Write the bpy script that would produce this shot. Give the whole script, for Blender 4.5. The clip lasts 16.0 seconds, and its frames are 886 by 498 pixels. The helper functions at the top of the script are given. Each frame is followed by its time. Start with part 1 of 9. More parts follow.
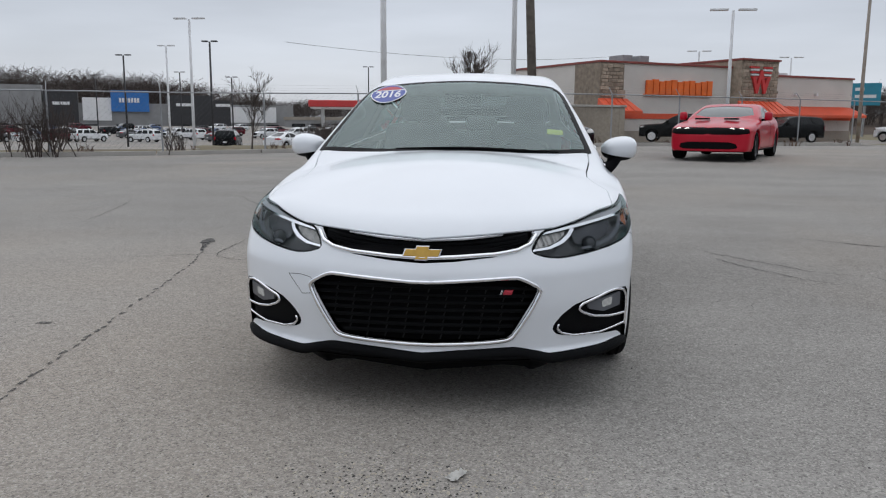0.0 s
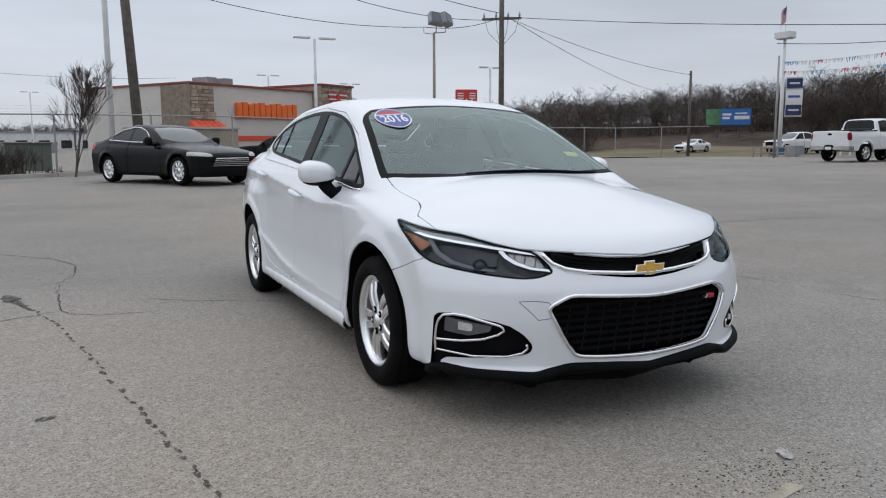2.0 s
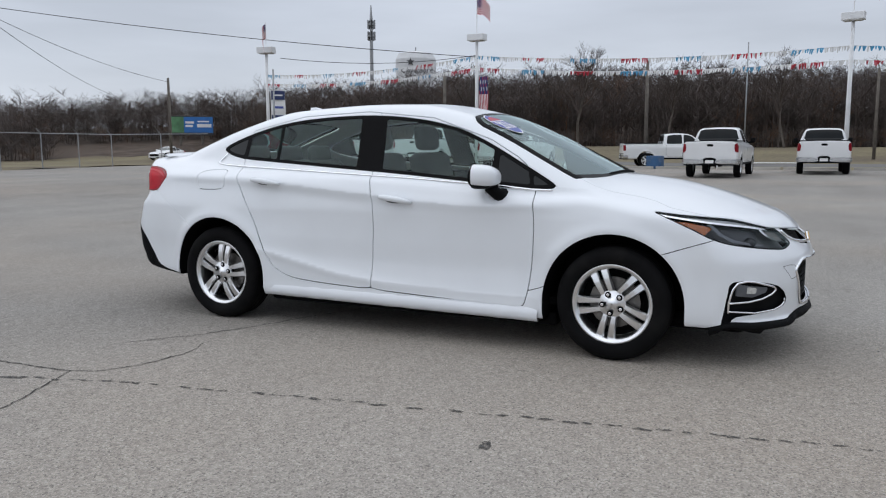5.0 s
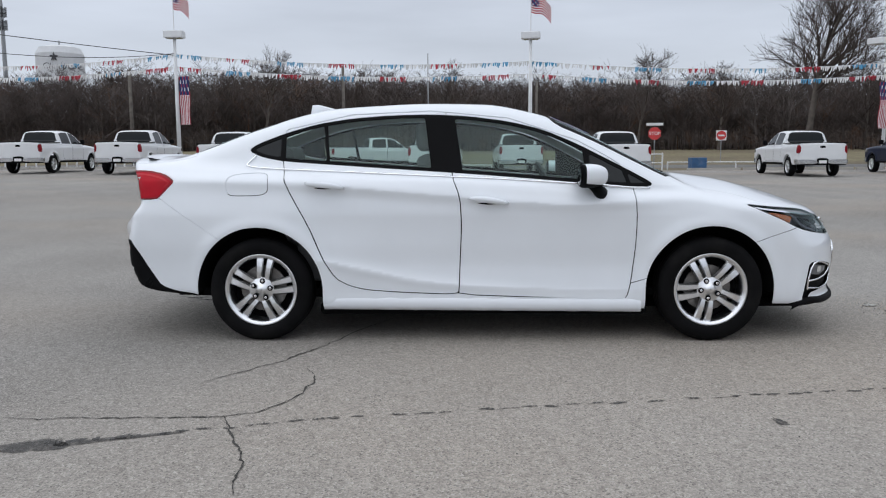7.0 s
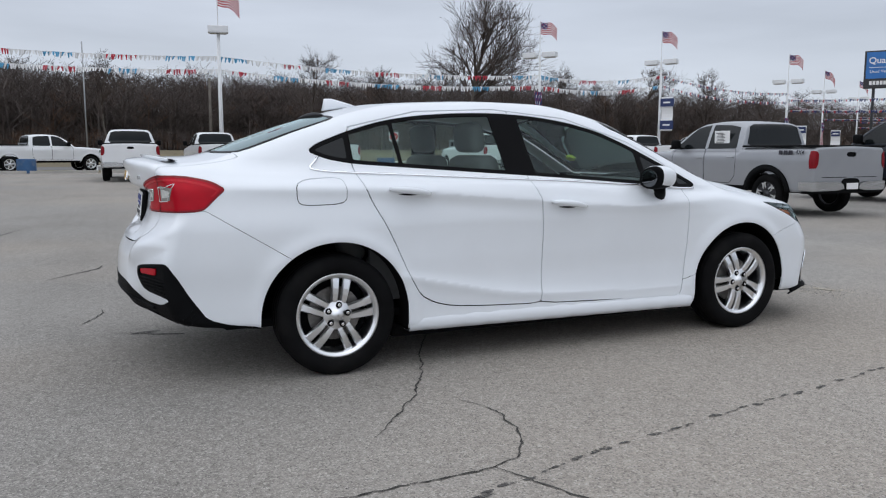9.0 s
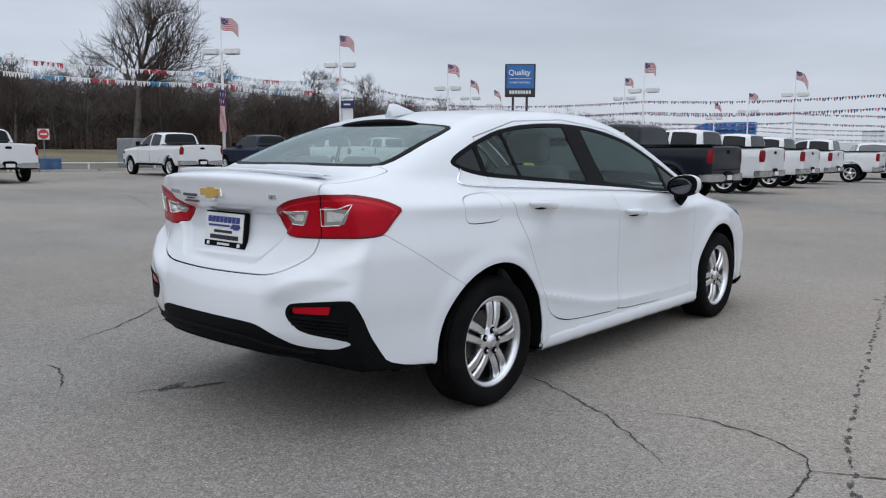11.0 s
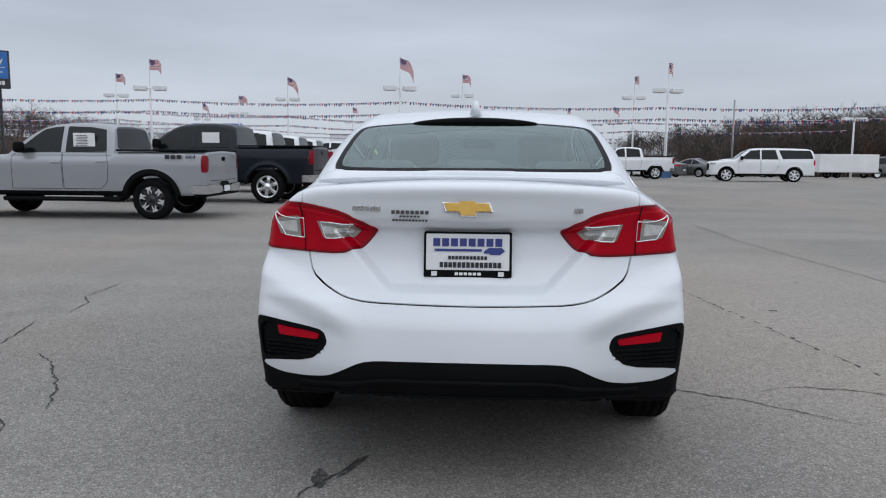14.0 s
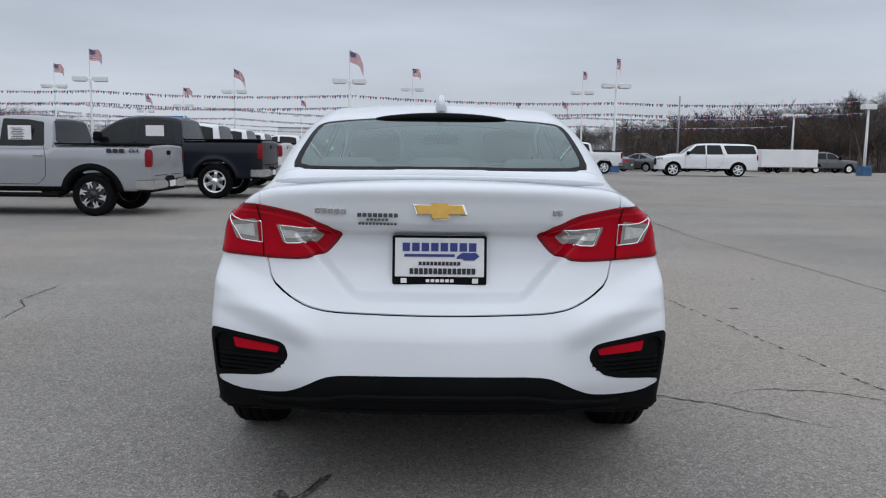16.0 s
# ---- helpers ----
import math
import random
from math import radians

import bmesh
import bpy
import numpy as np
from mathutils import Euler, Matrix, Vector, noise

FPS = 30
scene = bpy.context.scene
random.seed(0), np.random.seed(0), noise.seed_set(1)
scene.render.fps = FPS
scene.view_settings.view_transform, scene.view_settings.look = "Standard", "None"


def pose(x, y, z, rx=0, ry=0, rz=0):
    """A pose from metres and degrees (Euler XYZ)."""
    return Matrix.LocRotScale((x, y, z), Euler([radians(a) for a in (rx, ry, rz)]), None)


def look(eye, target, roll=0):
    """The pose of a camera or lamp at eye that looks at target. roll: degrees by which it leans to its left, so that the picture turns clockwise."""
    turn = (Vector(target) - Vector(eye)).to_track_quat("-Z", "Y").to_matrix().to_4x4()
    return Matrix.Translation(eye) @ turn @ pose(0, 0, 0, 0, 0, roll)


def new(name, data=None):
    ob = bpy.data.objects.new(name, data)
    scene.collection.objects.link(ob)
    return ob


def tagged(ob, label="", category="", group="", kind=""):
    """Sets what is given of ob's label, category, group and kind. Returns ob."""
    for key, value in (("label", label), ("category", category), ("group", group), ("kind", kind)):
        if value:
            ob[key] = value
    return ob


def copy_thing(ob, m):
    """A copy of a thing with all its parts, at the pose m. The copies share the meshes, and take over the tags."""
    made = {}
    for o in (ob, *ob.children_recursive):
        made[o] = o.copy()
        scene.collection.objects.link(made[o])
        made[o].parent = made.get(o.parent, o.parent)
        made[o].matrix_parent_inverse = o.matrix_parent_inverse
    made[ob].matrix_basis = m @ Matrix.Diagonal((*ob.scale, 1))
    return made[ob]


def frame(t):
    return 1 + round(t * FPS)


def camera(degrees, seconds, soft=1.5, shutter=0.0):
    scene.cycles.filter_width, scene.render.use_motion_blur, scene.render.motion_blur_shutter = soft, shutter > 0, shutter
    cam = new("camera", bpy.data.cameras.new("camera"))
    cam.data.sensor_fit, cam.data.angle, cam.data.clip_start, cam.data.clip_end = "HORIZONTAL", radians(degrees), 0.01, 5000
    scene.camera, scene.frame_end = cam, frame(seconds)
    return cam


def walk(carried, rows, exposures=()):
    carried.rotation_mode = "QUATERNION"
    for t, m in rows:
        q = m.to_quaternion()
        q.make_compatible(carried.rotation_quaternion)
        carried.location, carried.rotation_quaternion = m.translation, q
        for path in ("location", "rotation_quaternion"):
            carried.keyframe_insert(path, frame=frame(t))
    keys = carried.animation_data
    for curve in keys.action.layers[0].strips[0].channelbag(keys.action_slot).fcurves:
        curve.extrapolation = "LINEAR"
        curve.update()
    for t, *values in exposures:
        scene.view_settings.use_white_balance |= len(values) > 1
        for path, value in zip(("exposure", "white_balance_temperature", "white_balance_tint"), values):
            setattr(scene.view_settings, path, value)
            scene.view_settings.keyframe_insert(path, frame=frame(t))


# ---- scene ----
cam = camera(59.0, 16.0, 1.15)
PATH = [
    (0, (0.398, -5.223, 1.145), (0.186, -3.261, 0.821), 0.4),
    (0.5, (-0.254, -5.235, 1.151), (-0.182, -3.261, 0.836), 0.3),
    (1, (-0.907, -5.149, 1.142), (-0.56, -3.203, 0.842), 0.2),
    (1.5, (-1.529, -5.033, 1.157), (-0.922, -3.149, 0.872), -0.1),
    (2, (-2.14, -4.805, 1.154), (-1.291, -3.014, 0.886), -0.2),
    (2.5, (-2.744, -4.547, 1.16), (-1.681, -2.873, 0.906), -0.2),
    (3, (-3.309, -4.187, 1.158), (-2.06, -2.645, 0.911), -0.2),
    (3.5, (-3.848, -3.831, 1.189), (-2.436, -2.436, 0.945), -0.1),
    (3.7, (-4.033, -3.661, 1.178), (-2.561, -2.33, 0.934), -0.1),
    (5.8, (-5.388, -1.355, 1.12), (-3.474, -0.828, 0.874), -0.2),
    (6, (-5.449, -1.11, 1.099), (-3.514, -0.664, 0.858), -0.2),
    (6.5, (-5.547, -0.488, 1.114), (-3.577, -0.24, 0.87), -0.2),
    (7, (-5.509, 0.137, 1.138), (-3.525, 0.186, 0.891), -0.3),
    (7.5, (-5.423, 0.743, 1.125), (-3.445, 0.577, 0.877), -0.2),
    (8, (-5.235, 1.33, 1.123), (-3.288, 0.944, 0.876), -0.2),
    (8.5, (-5.01, 1.899, 1.143), (-3.118, 1.299, 0.895), -0.1),
    (9, (-4.687, 2.453, 1.153), (-2.871, 1.653, 0.903), -0.0),
    (9.2, (-4.553, 2.682, 1.157), (-2.773, 1.805, 0.907), 0.1),
    (11.3, (-2.75, 4.443, 1.214), (-1.571, 2.847, 0.965), 0.2),
    (11.5, (-2.531, 4.557, 1.19), (-1.441, 2.899, 0.942), 0.2),
    (12, (-1.966, 4.808, 1.19), (-1.105, 3.02, 0.943), 0.3),
    (12.5, (-1.41, 4.948, 1.17), (-0.775, 3.067, 0.924), 0.4),
    (13, (-0.878, 4.97, 1.164), (-0.45, 3.032, 0.918), 0.4),
    (13.5, (-0.415, 4.979, 1.171), (-0.163, 3.01, 0.927), 0.4),
    (14, (-0.08, 4.983, 1.208), (0.041, 3.001, 0.966), 0.4),
    (14.5, (0.033, 5.039, 1.247), (0.076, 3.054, 1.008), 0.4),
    (15, (0.038, 5.05, 1.245), (0.042, 3.064, 1.006), 0.5),
    (15.5, (0.04, 5.036, 1.234), (0.032, 3.051, 0.994), 0.5),
    (16, (-0.002, 4.8, 1.222), (-0.009, 2.817, 0.966), 0.6),
]
walk(cam, [(t, look(eye, target, roll)) for t, eye, target, roll in PATH],
     ((0, -.11, 6420, 10), (1.5, -.07, 6390, 10), (3.5, -.04, 6340, 10), (7, .07, 6320, 10), (9, .06, 6290, 10), (12.5, -.02, 6230, 10), (16, -.06, 6250, 10)))

# ---- light: a closed cloud deck, brighter overhead, with a veiled sun ----
def build_world():
    world = bpy.data.worlds.new("overcast_sky")
    scene.world = world
    world.use_nodes = True
    nt = world.node_tree
    nt.nodes.clear()
    out = nt.nodes.new("ShaderNodeOutputWorld")
    bg = nt.nodes.new("ShaderNodeBackground")
    co = nt.nodes.new("ShaderNodeTexCoord")
    sep = nt.nodes.new("ShaderNodeSeparateXYZ")
    nt.links.new(co.outputs["Generated"], sep.inputs[0])
    # brightness rises from the horizon to the zenith
    ramp = nt.nodes.new("ShaderNodeValToRGB")
    nt.links.new(sep.outputs["Z"], ramp.inputs[0])
    e = ramp.color_ramp.elements
    e[0].position, e[0].color = 0.0, (0.62, 0.65, 0.71, 1)
    e[1].position, e[1].color = 1.0, (1.15, 1.19, 1.26, 1)
    for pos, col in ((0.10, (0.60, 0.635, 0.70, 1)), (0.25, (0.55, 0.585, 0.655, 1)), (0.5, (0.85, 0.885, 0.95, 1))):
        k = e.new(pos)
        k.color = col
    # long soft cloud banks
    m = nt.nodes.new("ShaderNodeMapping")
    m.inputs["Scale"].default_value = (1.2, 1.2, 7.0)
    nt.links.new(co.outputs["Generated"], m.inputs[0])
    n = nt.nodes.new("ShaderNodeTexNoise")
    n.inputs["Scale"].default_value = 1.7
    n.inputs["Detail"].default_value = 6
    n.inputs["Roughness"].default_value = 0.5
    nt.links.new(m.outputs[0], n.inputs["Vector"])
    cr = nt.nodes.new("ShaderNodeMapRange")
    cr.inputs[1].default_value, cr.inputs[2].default_value = 0.3, 0.7
    cr.inputs[3].default_value, cr.inputs[4].default_value = 0.86, 1.12
    nt.links.new(n.outputs["Fac"], cr.inputs[0])
    mul = nt.nodes.new("ShaderNodeMix")
    mul.data_type, mul.blend_type = "RGBA", "MULTIPLY"
    mul.inputs[0].default_value = 1.0
    nt.links.new(ramp.outputs[0], mul.inputs[6])
    # the deck is brighter on the side of the veiled sun
    side = nt.nodes.new("ShaderNodeMapRange")
    side.inputs[1].default_value, side.inputs[2].default_value = -1.0, 1.0
    side.inputs[3].default_value, side.inputs[4].default_value = 0.93, 1.09
    nt.links.new(sep.outputs["Y"], side.inputs[0])
    deck = nt.nodes.new("ShaderNodeMath")
    deck.operation = "MULTIPLY"
    nt.links.new(cr.outputs[0], deck.inputs[0])
    nt.links.new(side.outputs[0], deck.inputs[1])
    nt.links.new(deck.outputs[0], mul.inputs[7])
    # a little of the clear sky behind the clouds
    sky = nt.nodes.new("ShaderNodeTexSky")
    sky.sky_type, sky.sun_disc = "NISHITA", False
    sky.sun_elevation, sky.sun_rotation = radians(52), radians(340)
    sk = nt.nodes.new("ShaderNodeMix")
    sk.data_type, sk.blend_type = "RGBA", "ADD"
    sk.inputs[0].default_value = 0.01
    nt.links.new(mul.outputs[2], sk.inputs[6])
    nt.links.new(sky.outputs[0], sk.inputs[7])
    nt.links.new(sk.outputs[2], bg.inputs[0])
    bg.inputs[1].default_value = 0.93
    nt.links.new(bg.outputs[0], out.inputs[0])
    sun = new("sun", bpy.data.lights.new("sun", "SUN"))
    sun.data.energy, sun.data.angle, sun.data.color = 0.5, radians(120), (1.0, 0.97, 0.93)
    el, rot = radians(52), radians(340)
    d = Vector((math.sin(rot) * math.cos(el), math.cos(rot) * math.cos(el), math.sin(el)))
    sun.matrix_world = look(d * 100, (0, 0, 0))


build_world()


# ---- materials ----
def material(name, base, rough=0.5, metal=0.0, coat=0.0, spec=0.5, noise_scale=0.0, vary=0.0, bump=0.0, bump_scale=0.0,
             fine=0.0, fine_scale=0.0, tint=None, dirt=0.0, dirt_scale=2.0, dirt_colour=(0.25, 0.22, 0.18), emit=None, obj_random=0.0):
    m = bpy.data.materials.new(name)
    m.use_nodes = True
    nt = m.node_tree
    b = nt.nodes["Principled BSDF"]
    b.inputs["Roughness"].default_value = rough
    b.inputs["Metallic"].default_value = metal
    b.inputs["Coat Weight"].default_value = coat
    b.inputs["Coat Roughness"].default_value = 0.04
    b.inputs["Specular IOR Level"].default_value = spec
    b.inputs["Base Color"].default_value = (*base, 1)
    m.diffuse_color = (*base, 1)
    co = nt.nodes.new("ShaderNodeTexCoord")
    geo = nt.nodes.new("ShaderNodeNewGeometry")

    def tex(scale, detail=4.0, world=True):
        n = nt.nodes.new("ShaderNodeTexNoise")
        n.inputs["Scale"].default_value = scale
        n.inputs["Detail"].default_value = detail
        nt.links.new(geo.outputs["Position"] if world else co.outputs["Object"], n.inputs["Vector"])
        return n.outputs["Fac"]

    def mix(kind, fac, a, c):
        x = nt.nodes.new("ShaderNodeMix")
        x.data_type, x.blend_type = "RGBA", kind
        for s, v in ((0, fac), (6, a), (7, c)):
            if hasattr(v, "is_linked"):
                nt.links.new(v, x.inputs[s])
            else:
                x.inputs[s].default_value = v if s == 0 else (*v, 1)
        return x.outputs[2]

    def span(fac, lo, hi, a=0.0, c=1.0):
        r = nt.nodes.new("ShaderNodeMapRange")
        for i, v in ((1, lo), (2, hi), (3, a), (4, c)):
            r.inputs[i].default_value = v
        nt.links.new(fac, r.inputs[0])
        return r.outputs[0]

    col = None
    dark = tuple(c * (1 - vary) for c in base)
    light = tuple(min(1, c * (1 + vary)) for c in (tint or base))
    if noise_scale:
        col = mix("MIX", span(tex(noise_scale), 0.32, 0.68), dark, light)
    if fine:
        f = span(tex(fine_scale, 3.0), 0.3, 0.7, 1 - fine, 1 + fine)
        col = mix("MULTIPLY", 1.0, col if col is not None else base, f)
    if dirt:
        d = span(tex(dirt_scale, 6.0), 0.5, 0.75, 0.0, dirt)
        col = mix("MIX", d, col if col is not None else base, dirt_colour)
    if obj_random:
        oi = nt.nodes.new("ShaderNodeObjectInfo")
        col = mix("MULTIPLY", 1.0, col if col is not None else base, span(oi.outputs["Random"], 0, 1, 1 - obj_random, 1 + obj_random))
    if col is not None:
        nt.links.new(col, b.inputs["Base Color"])
    if bump:
        bn = nt.nodes.new("ShaderNodeBump")
        bn.inputs["Strength"].default_value = bump
        bn.inputs["Distance"].default_value = 0.01
        nt.links.new(tex(bump_scale, 5.0), bn.inputs["Height"])
        nt.links.new(bn.outputs[0], b.inputs["Normal"])
    if emit:
        b.inputs["Emission Color"].default_value = (*emit[:3], 1)
        b.inputs["Emission Strength"].default_value = emit[3]
    return m


def glass_material(name, tint, gloss=0.06, ior=1.52):
    """A thin pane: tinted see-through with a mirror gloss that grows at grazing angles."""
    m = bpy.data.materials.new(name)
    m.use_nodes = True
    nt = m.node_tree
    nt.nodes.clear()
    out = nt.nodes.new("ShaderNodeOutputMaterial")
    tr = nt.nodes.new("ShaderNodeBsdfTransparent")
    tr.inputs[0].default_value = (*tint, 1)
    gl = nt.nodes.new("ShaderNodeBsdfGlossy")
    gl.inputs["Roughness"].default_value = 0.02
    gl.inputs[0].default_value = (0.84, 0.98, 0.97, 1)
    fr = nt.nodes.new("ShaderNodeFresnel")
    fr.inputs[0].default_value = ior
    add = nt.nodes.new("ShaderNodeMath")
    add.operation = "ADD"
    add.use_clamp = True
    add.inputs[1].default_value = gloss
    nt.links.new(fr.outputs[0], add.inputs[0])
    mx = nt.nodes.new("ShaderNodeMixShader")
    nt.links.new(add.outputs[0], mx.inputs[0])
    nt.links.new(tr.outputs[0], mx.inputs[1])
    nt.links.new(gl.outputs[0], mx.inputs[2])
    nt.links.new(mx.outputs[0], out.inputs[0])
    m.diffuse_color = (*tint, 0.5)
    return m


def lot_material():
    """Bleached asphalt: pale aggregate in grey binder, with worn patches, tyre polish and oil."""
    m = bpy.data.materials.new("weathered_asphalt")
    m.use_nodes = True
    nt = m.node_tree
    b = nt.nodes["Principled BSDF"]
    b.inputs["Roughness"].default_value = 0.88
    b.inputs["Specular IOR Level"].default_value = 0.3
    geo = nt.nodes.new("ShaderNodeNewGeometry")

    def noise_tex(scale, detail=4.0, rough=0.55, stretch=None, turn=0.0):
        n = nt.nodes.new("ShaderNodeTexNoise")
        n.inputs["Scale"].default_value = scale
        n.inputs["Detail"].default_value = detail
        n.inputs["Roughness"].default_value = rough
        v = geo.outputs["Position"]
        if stretch:
            mp = nt.nodes.new("ShaderNodeMapping")
            mp.inputs["Scale"].default_value = stretch
            mp.inputs["Rotation"].default_value = (0, 0, turn)
            nt.links.new(v, mp.inputs[0])
            v = mp.outputs[0]
        nt.links.new(v, n.inputs["Vector"])
        return n.outputs["Fac"]

    def span(fac, lo, hi, a, c):
        r = nt.nodes.new("ShaderNodeMapRange")
        for i, v in ((1, lo), (2, hi), (3, a), (4, c)):
            r.inputs[i].default_value = v
        nt.links.new(fac, r.inputs[0])
        return r.outputs[0]

    def mix(kind, fac, a, c):
        x = nt.nodes.new("ShaderNodeMix")
        x.data_type, x.blend_type = "RGBA", kind
        for s, v in ((0, fac), (6, a), (7, c)):
            if hasattr(v, "is_linked"):
                nt.links.new(v, x.inputs[s])
            else:
                x.inputs[s].default_value = v if s == 0 else (*v, 1)
        return x.outputs[2]

    big = span(noise_tex(0.11, 5.0), 0.3, 0.7, 0.0, 1.0)
    col = mix("MIX", big, (0.222, 0.209, 0.191), (0.294, 0.280, 0.258))
    mid = span(noise_tex(0.9, 4.0), 0.3, 0.75, 0.92, 1.07)
    col = mix("MULTIPLY", 1.0, col, mid)
    # long faint drive lanes
    lane = span(noise_tex(0.5, 3.0, 0.5, (0.25, 1.6, 1.0), 0.5), 0.35, 0.65, 0.92, 1.07)
    col = mix("MULTIPLY", 1.0, col, lane)
    # a paler stretch round one point, its edge broken by noise
    dist = nt.nodes.new("ShaderNodeVectorMath")
    dist.operation = "DISTANCE"
    dist.inputs[1].default_value = (-3.2, -1.2, 0.0)
    nt.links.new(geo.outputs["Position"], dist.inputs[0])
    uneven = nt.nodes.new("ShaderNodeMath")
    uneven.operation = "MULTIPLY_ADD"
    uneven.inputs[1].default_value = 2.2
    nt.links.new(noise_tex(0.6, 4.0), uneven.inputs[0])
    nt.links.new(dist.outputs["Value"], uneven.inputs[2])
    col = mix("MIX", span(uneven.outputs[0], 2.2, 5.2, 0.55, 0.0), col, (0.365, 0.335, 0.298))
    # sandy tan wear in broad soft patches
    sand = span(noise_tex(0.23, 3.0, 0.5, (1.0, 0.6, 1.0), 1.1), 0.46, 0.66, 0.0, 0.5)
    col = mix("MIX", sand, col, (0.335, 0.285, 0.232))
    # aggregate: pale and dark chips in the binder
    v = nt.nodes.new("ShaderNodeTexVoronoi")
    v.inputs["Scale"].default_value = 150
    nt.links.new(geo.outputs["Position"], v.inputs["Vector"])
    hue = nt.nodes.new("ShaderNodeSeparateColor")
    nt.links.new(v.outputs["Color"], hue.inputs[0])
    col = mix("MULTIPLY", 1.0, col, span(hue.outputs[0], 0.0, 1.0, 0.75, 1.20))
    col = mix("MIX", span(hue.outputs[1], 0.84, 0.88, 0.0, 0.5), col, (0.48, 0.45, 0.415))
    col = mix("MIX", span(hue.outputs[2], 0.91, 0.95, 0.0, 0.6), col, (0.095, 0.088, 0.083))
    v2 = nt.nodes.new("ShaderNodeTexVoronoi")
    v2.inputs["Scale"].default_value = 48
    nt.links.new(geo.outputs["Position"], v2.inputs["Vector"])
    hue2 = nt.nodes.new("ShaderNodeSeparateColor")
    nt.links.new(v2.outputs["Color"], hue2.inputs[0])
    col = mix("MULTIPLY", 1.0, col, span(hue2.outputs[0], 0.0, 1.0, 0.90, 1.10))
    fine = span(noise_tex(420, 2.0), 0.3, 0.7, 0.84, 1.16)
    col = mix("MULTIPLY", 1.0, col, fine)
    # oil and damp marks
    oil = span(noise_tex(0.42, 7.0, 0.62), 0.63, 0.80, 0.0, 0.45)
    col = mix("MIX", oil, col, (0.10, 0.095, 0.09))
    nt.links.new(col, b.inputs["Base Color"])
    bn = nt.nodes.new("ShaderNodeBump")
    bn.inputs["Strength"].default_value = 0.45
    bn.inputs["Distance"].default_value = 0.004
    nt.links.new(v.outputs["Distance"], bn.inputs["Height"])
    nt.links.new(bn.outputs[0], b.inputs["Normal"])
    m.diffuse_color = (0.23, 0.22, 0.21, 1)
    return m


PAINT_WHITE = material("white_car_paint", (0.785, 0.815, 0.85), 0.28, coat=0.8, noise_scale=3.0, vary=0.015)
PAINT_WHITE2 = material("white_truck_paint", (0.76, 0.77, 0.78), 0.35, coat=0.7, noise_scale=2.0, vary=0.03)
PAINT_SILVER = material("silver_truck_paint", (0.33, 0.34, 0.36), 0.38, metal=0.4, coat=0.6, noise_scale=2.0, vary=0.03)
PAINT_SLATE = material("slate_truck_paint", (0.007, 0.010, 0.016), 0.3, spec=0.22, coat=0.15, noise_scale=2.0, vary=0.1)
PAINT_NAVY = material("dark_blue_truck_paint", (0.006, 0.012, 0.034), 0.3, spec=0.25, coat=0.15, noise_scale=2.0, vary=0.1)
PAINT_BLACK = material("black_car_paint", (0.005, 0.006, 0.007), 0.26, spec=0.12, coat=0.06, noise_scale=2.0, vary=0.1)
PAINT_RED = material("red_car_paint", (0.48, 0.003, 0.022), 0.35, spec=0.3, coat=0.4, noise_scale=2.0, vary=0.05)
PAINT_MAROON = material("dark_red_car_paint", (0.10, 0.004, 0.012), 0.32, spec=0.25, coat=0.3, noise_scale=2.0, vary=0.06)
PAINT_GREY = material("grey_car_paint", (0.09, 0.095, 0.10), 0.3, metal=0.3, coat=0.8, noise_scale=2.0, vary=0.05)
PAINT_BLUE = material("blue_car_paint", (0.02, 0.06, 0.16), 0.3, coat=0.8, noise_scale=2.0, vary=0.05)
BLACK_PLASTIC = material("textured_black_plastic", (0.0045, 0.0048, 0.0055), 0.65, spec=0.08, noise_scale=9.0, vary=0.2, bump=0.15, bump_scale=900)
BLACK_GLOSS = material("gloss_black_trim", (0.005, 0.005, 0.0055), 0.4, spec=0.05, noise_scale=4.0, vary=0.1)
SEAM_BLACK = material("dark_underlayer", (0.005, 0.005, 0.0055), 0.9, spec=0.1, noise_scale=4.0, vary=0.2)
RUBBER = material("tyre_rubber", (0.006, 0.006, 0.0065), 0.8, spec=0.08, noise_scale=6.0, vary=0.2, dirt=0.2, dirt_scale=7.0, dirt_colour=(0.035, 0.033, 0.03))
ALLOY = material("machined_alloy", (0.82, 0.83, 0.84), 0.28, metal=1.0, noise_scale=9.0, vary=0.06)
ALLOY_DARK = material("dark_alloy", (0.05, 0.05, 0.055), 0.4, metal=0.7, noise_scale=9.0, vary=0.1)
STEEL_DARK = material("brake_steel", (0.20, 0.19, 0.18), 0.45, metal=0.9, noise_scale=30.0, vary=0.2)
CHROME = material("chrome", (0.86, 0.87, 0.89), 0.07, metal=1.0, noise_scale=5.0, vary=0.02)
CHROME_DULL = material("dulled_chrome", (0.58, 0.59, 0.60), 0.22, metal=0.9, noise_scale=5.0, vary=0.08)
# the mirror's colour is darkened to carry a dark reflection
MIRROR_DARK = material("darkened_mirror", (0.10, 0.105, 0.11), 0.06, metal=1.0, noise_scale=4.0, vary=0.05)
GOLD = material("gold_emblem", (0.62, 0.38, 0.09), 0.28, metal=0.75, noise_scale=40.0, vary=0.08)
GLASS = glass_material("tinted_glass", (0.72, 0.83, 0.80), 0.03, 1.24)
GLASS_SHIELD = glass_material("windshield_glass", (0.80, 0.90, 0.87), 0.10, 1.34)
GLASS_REAR = glass_material("rear_window_glass", (0.66, 0.77, 0.75), 0.15, 1.25)
GLASS_CLEAR = glass_material("lamp_lens", (0.93, 0.94, 0.95), 0.0, 1.18)
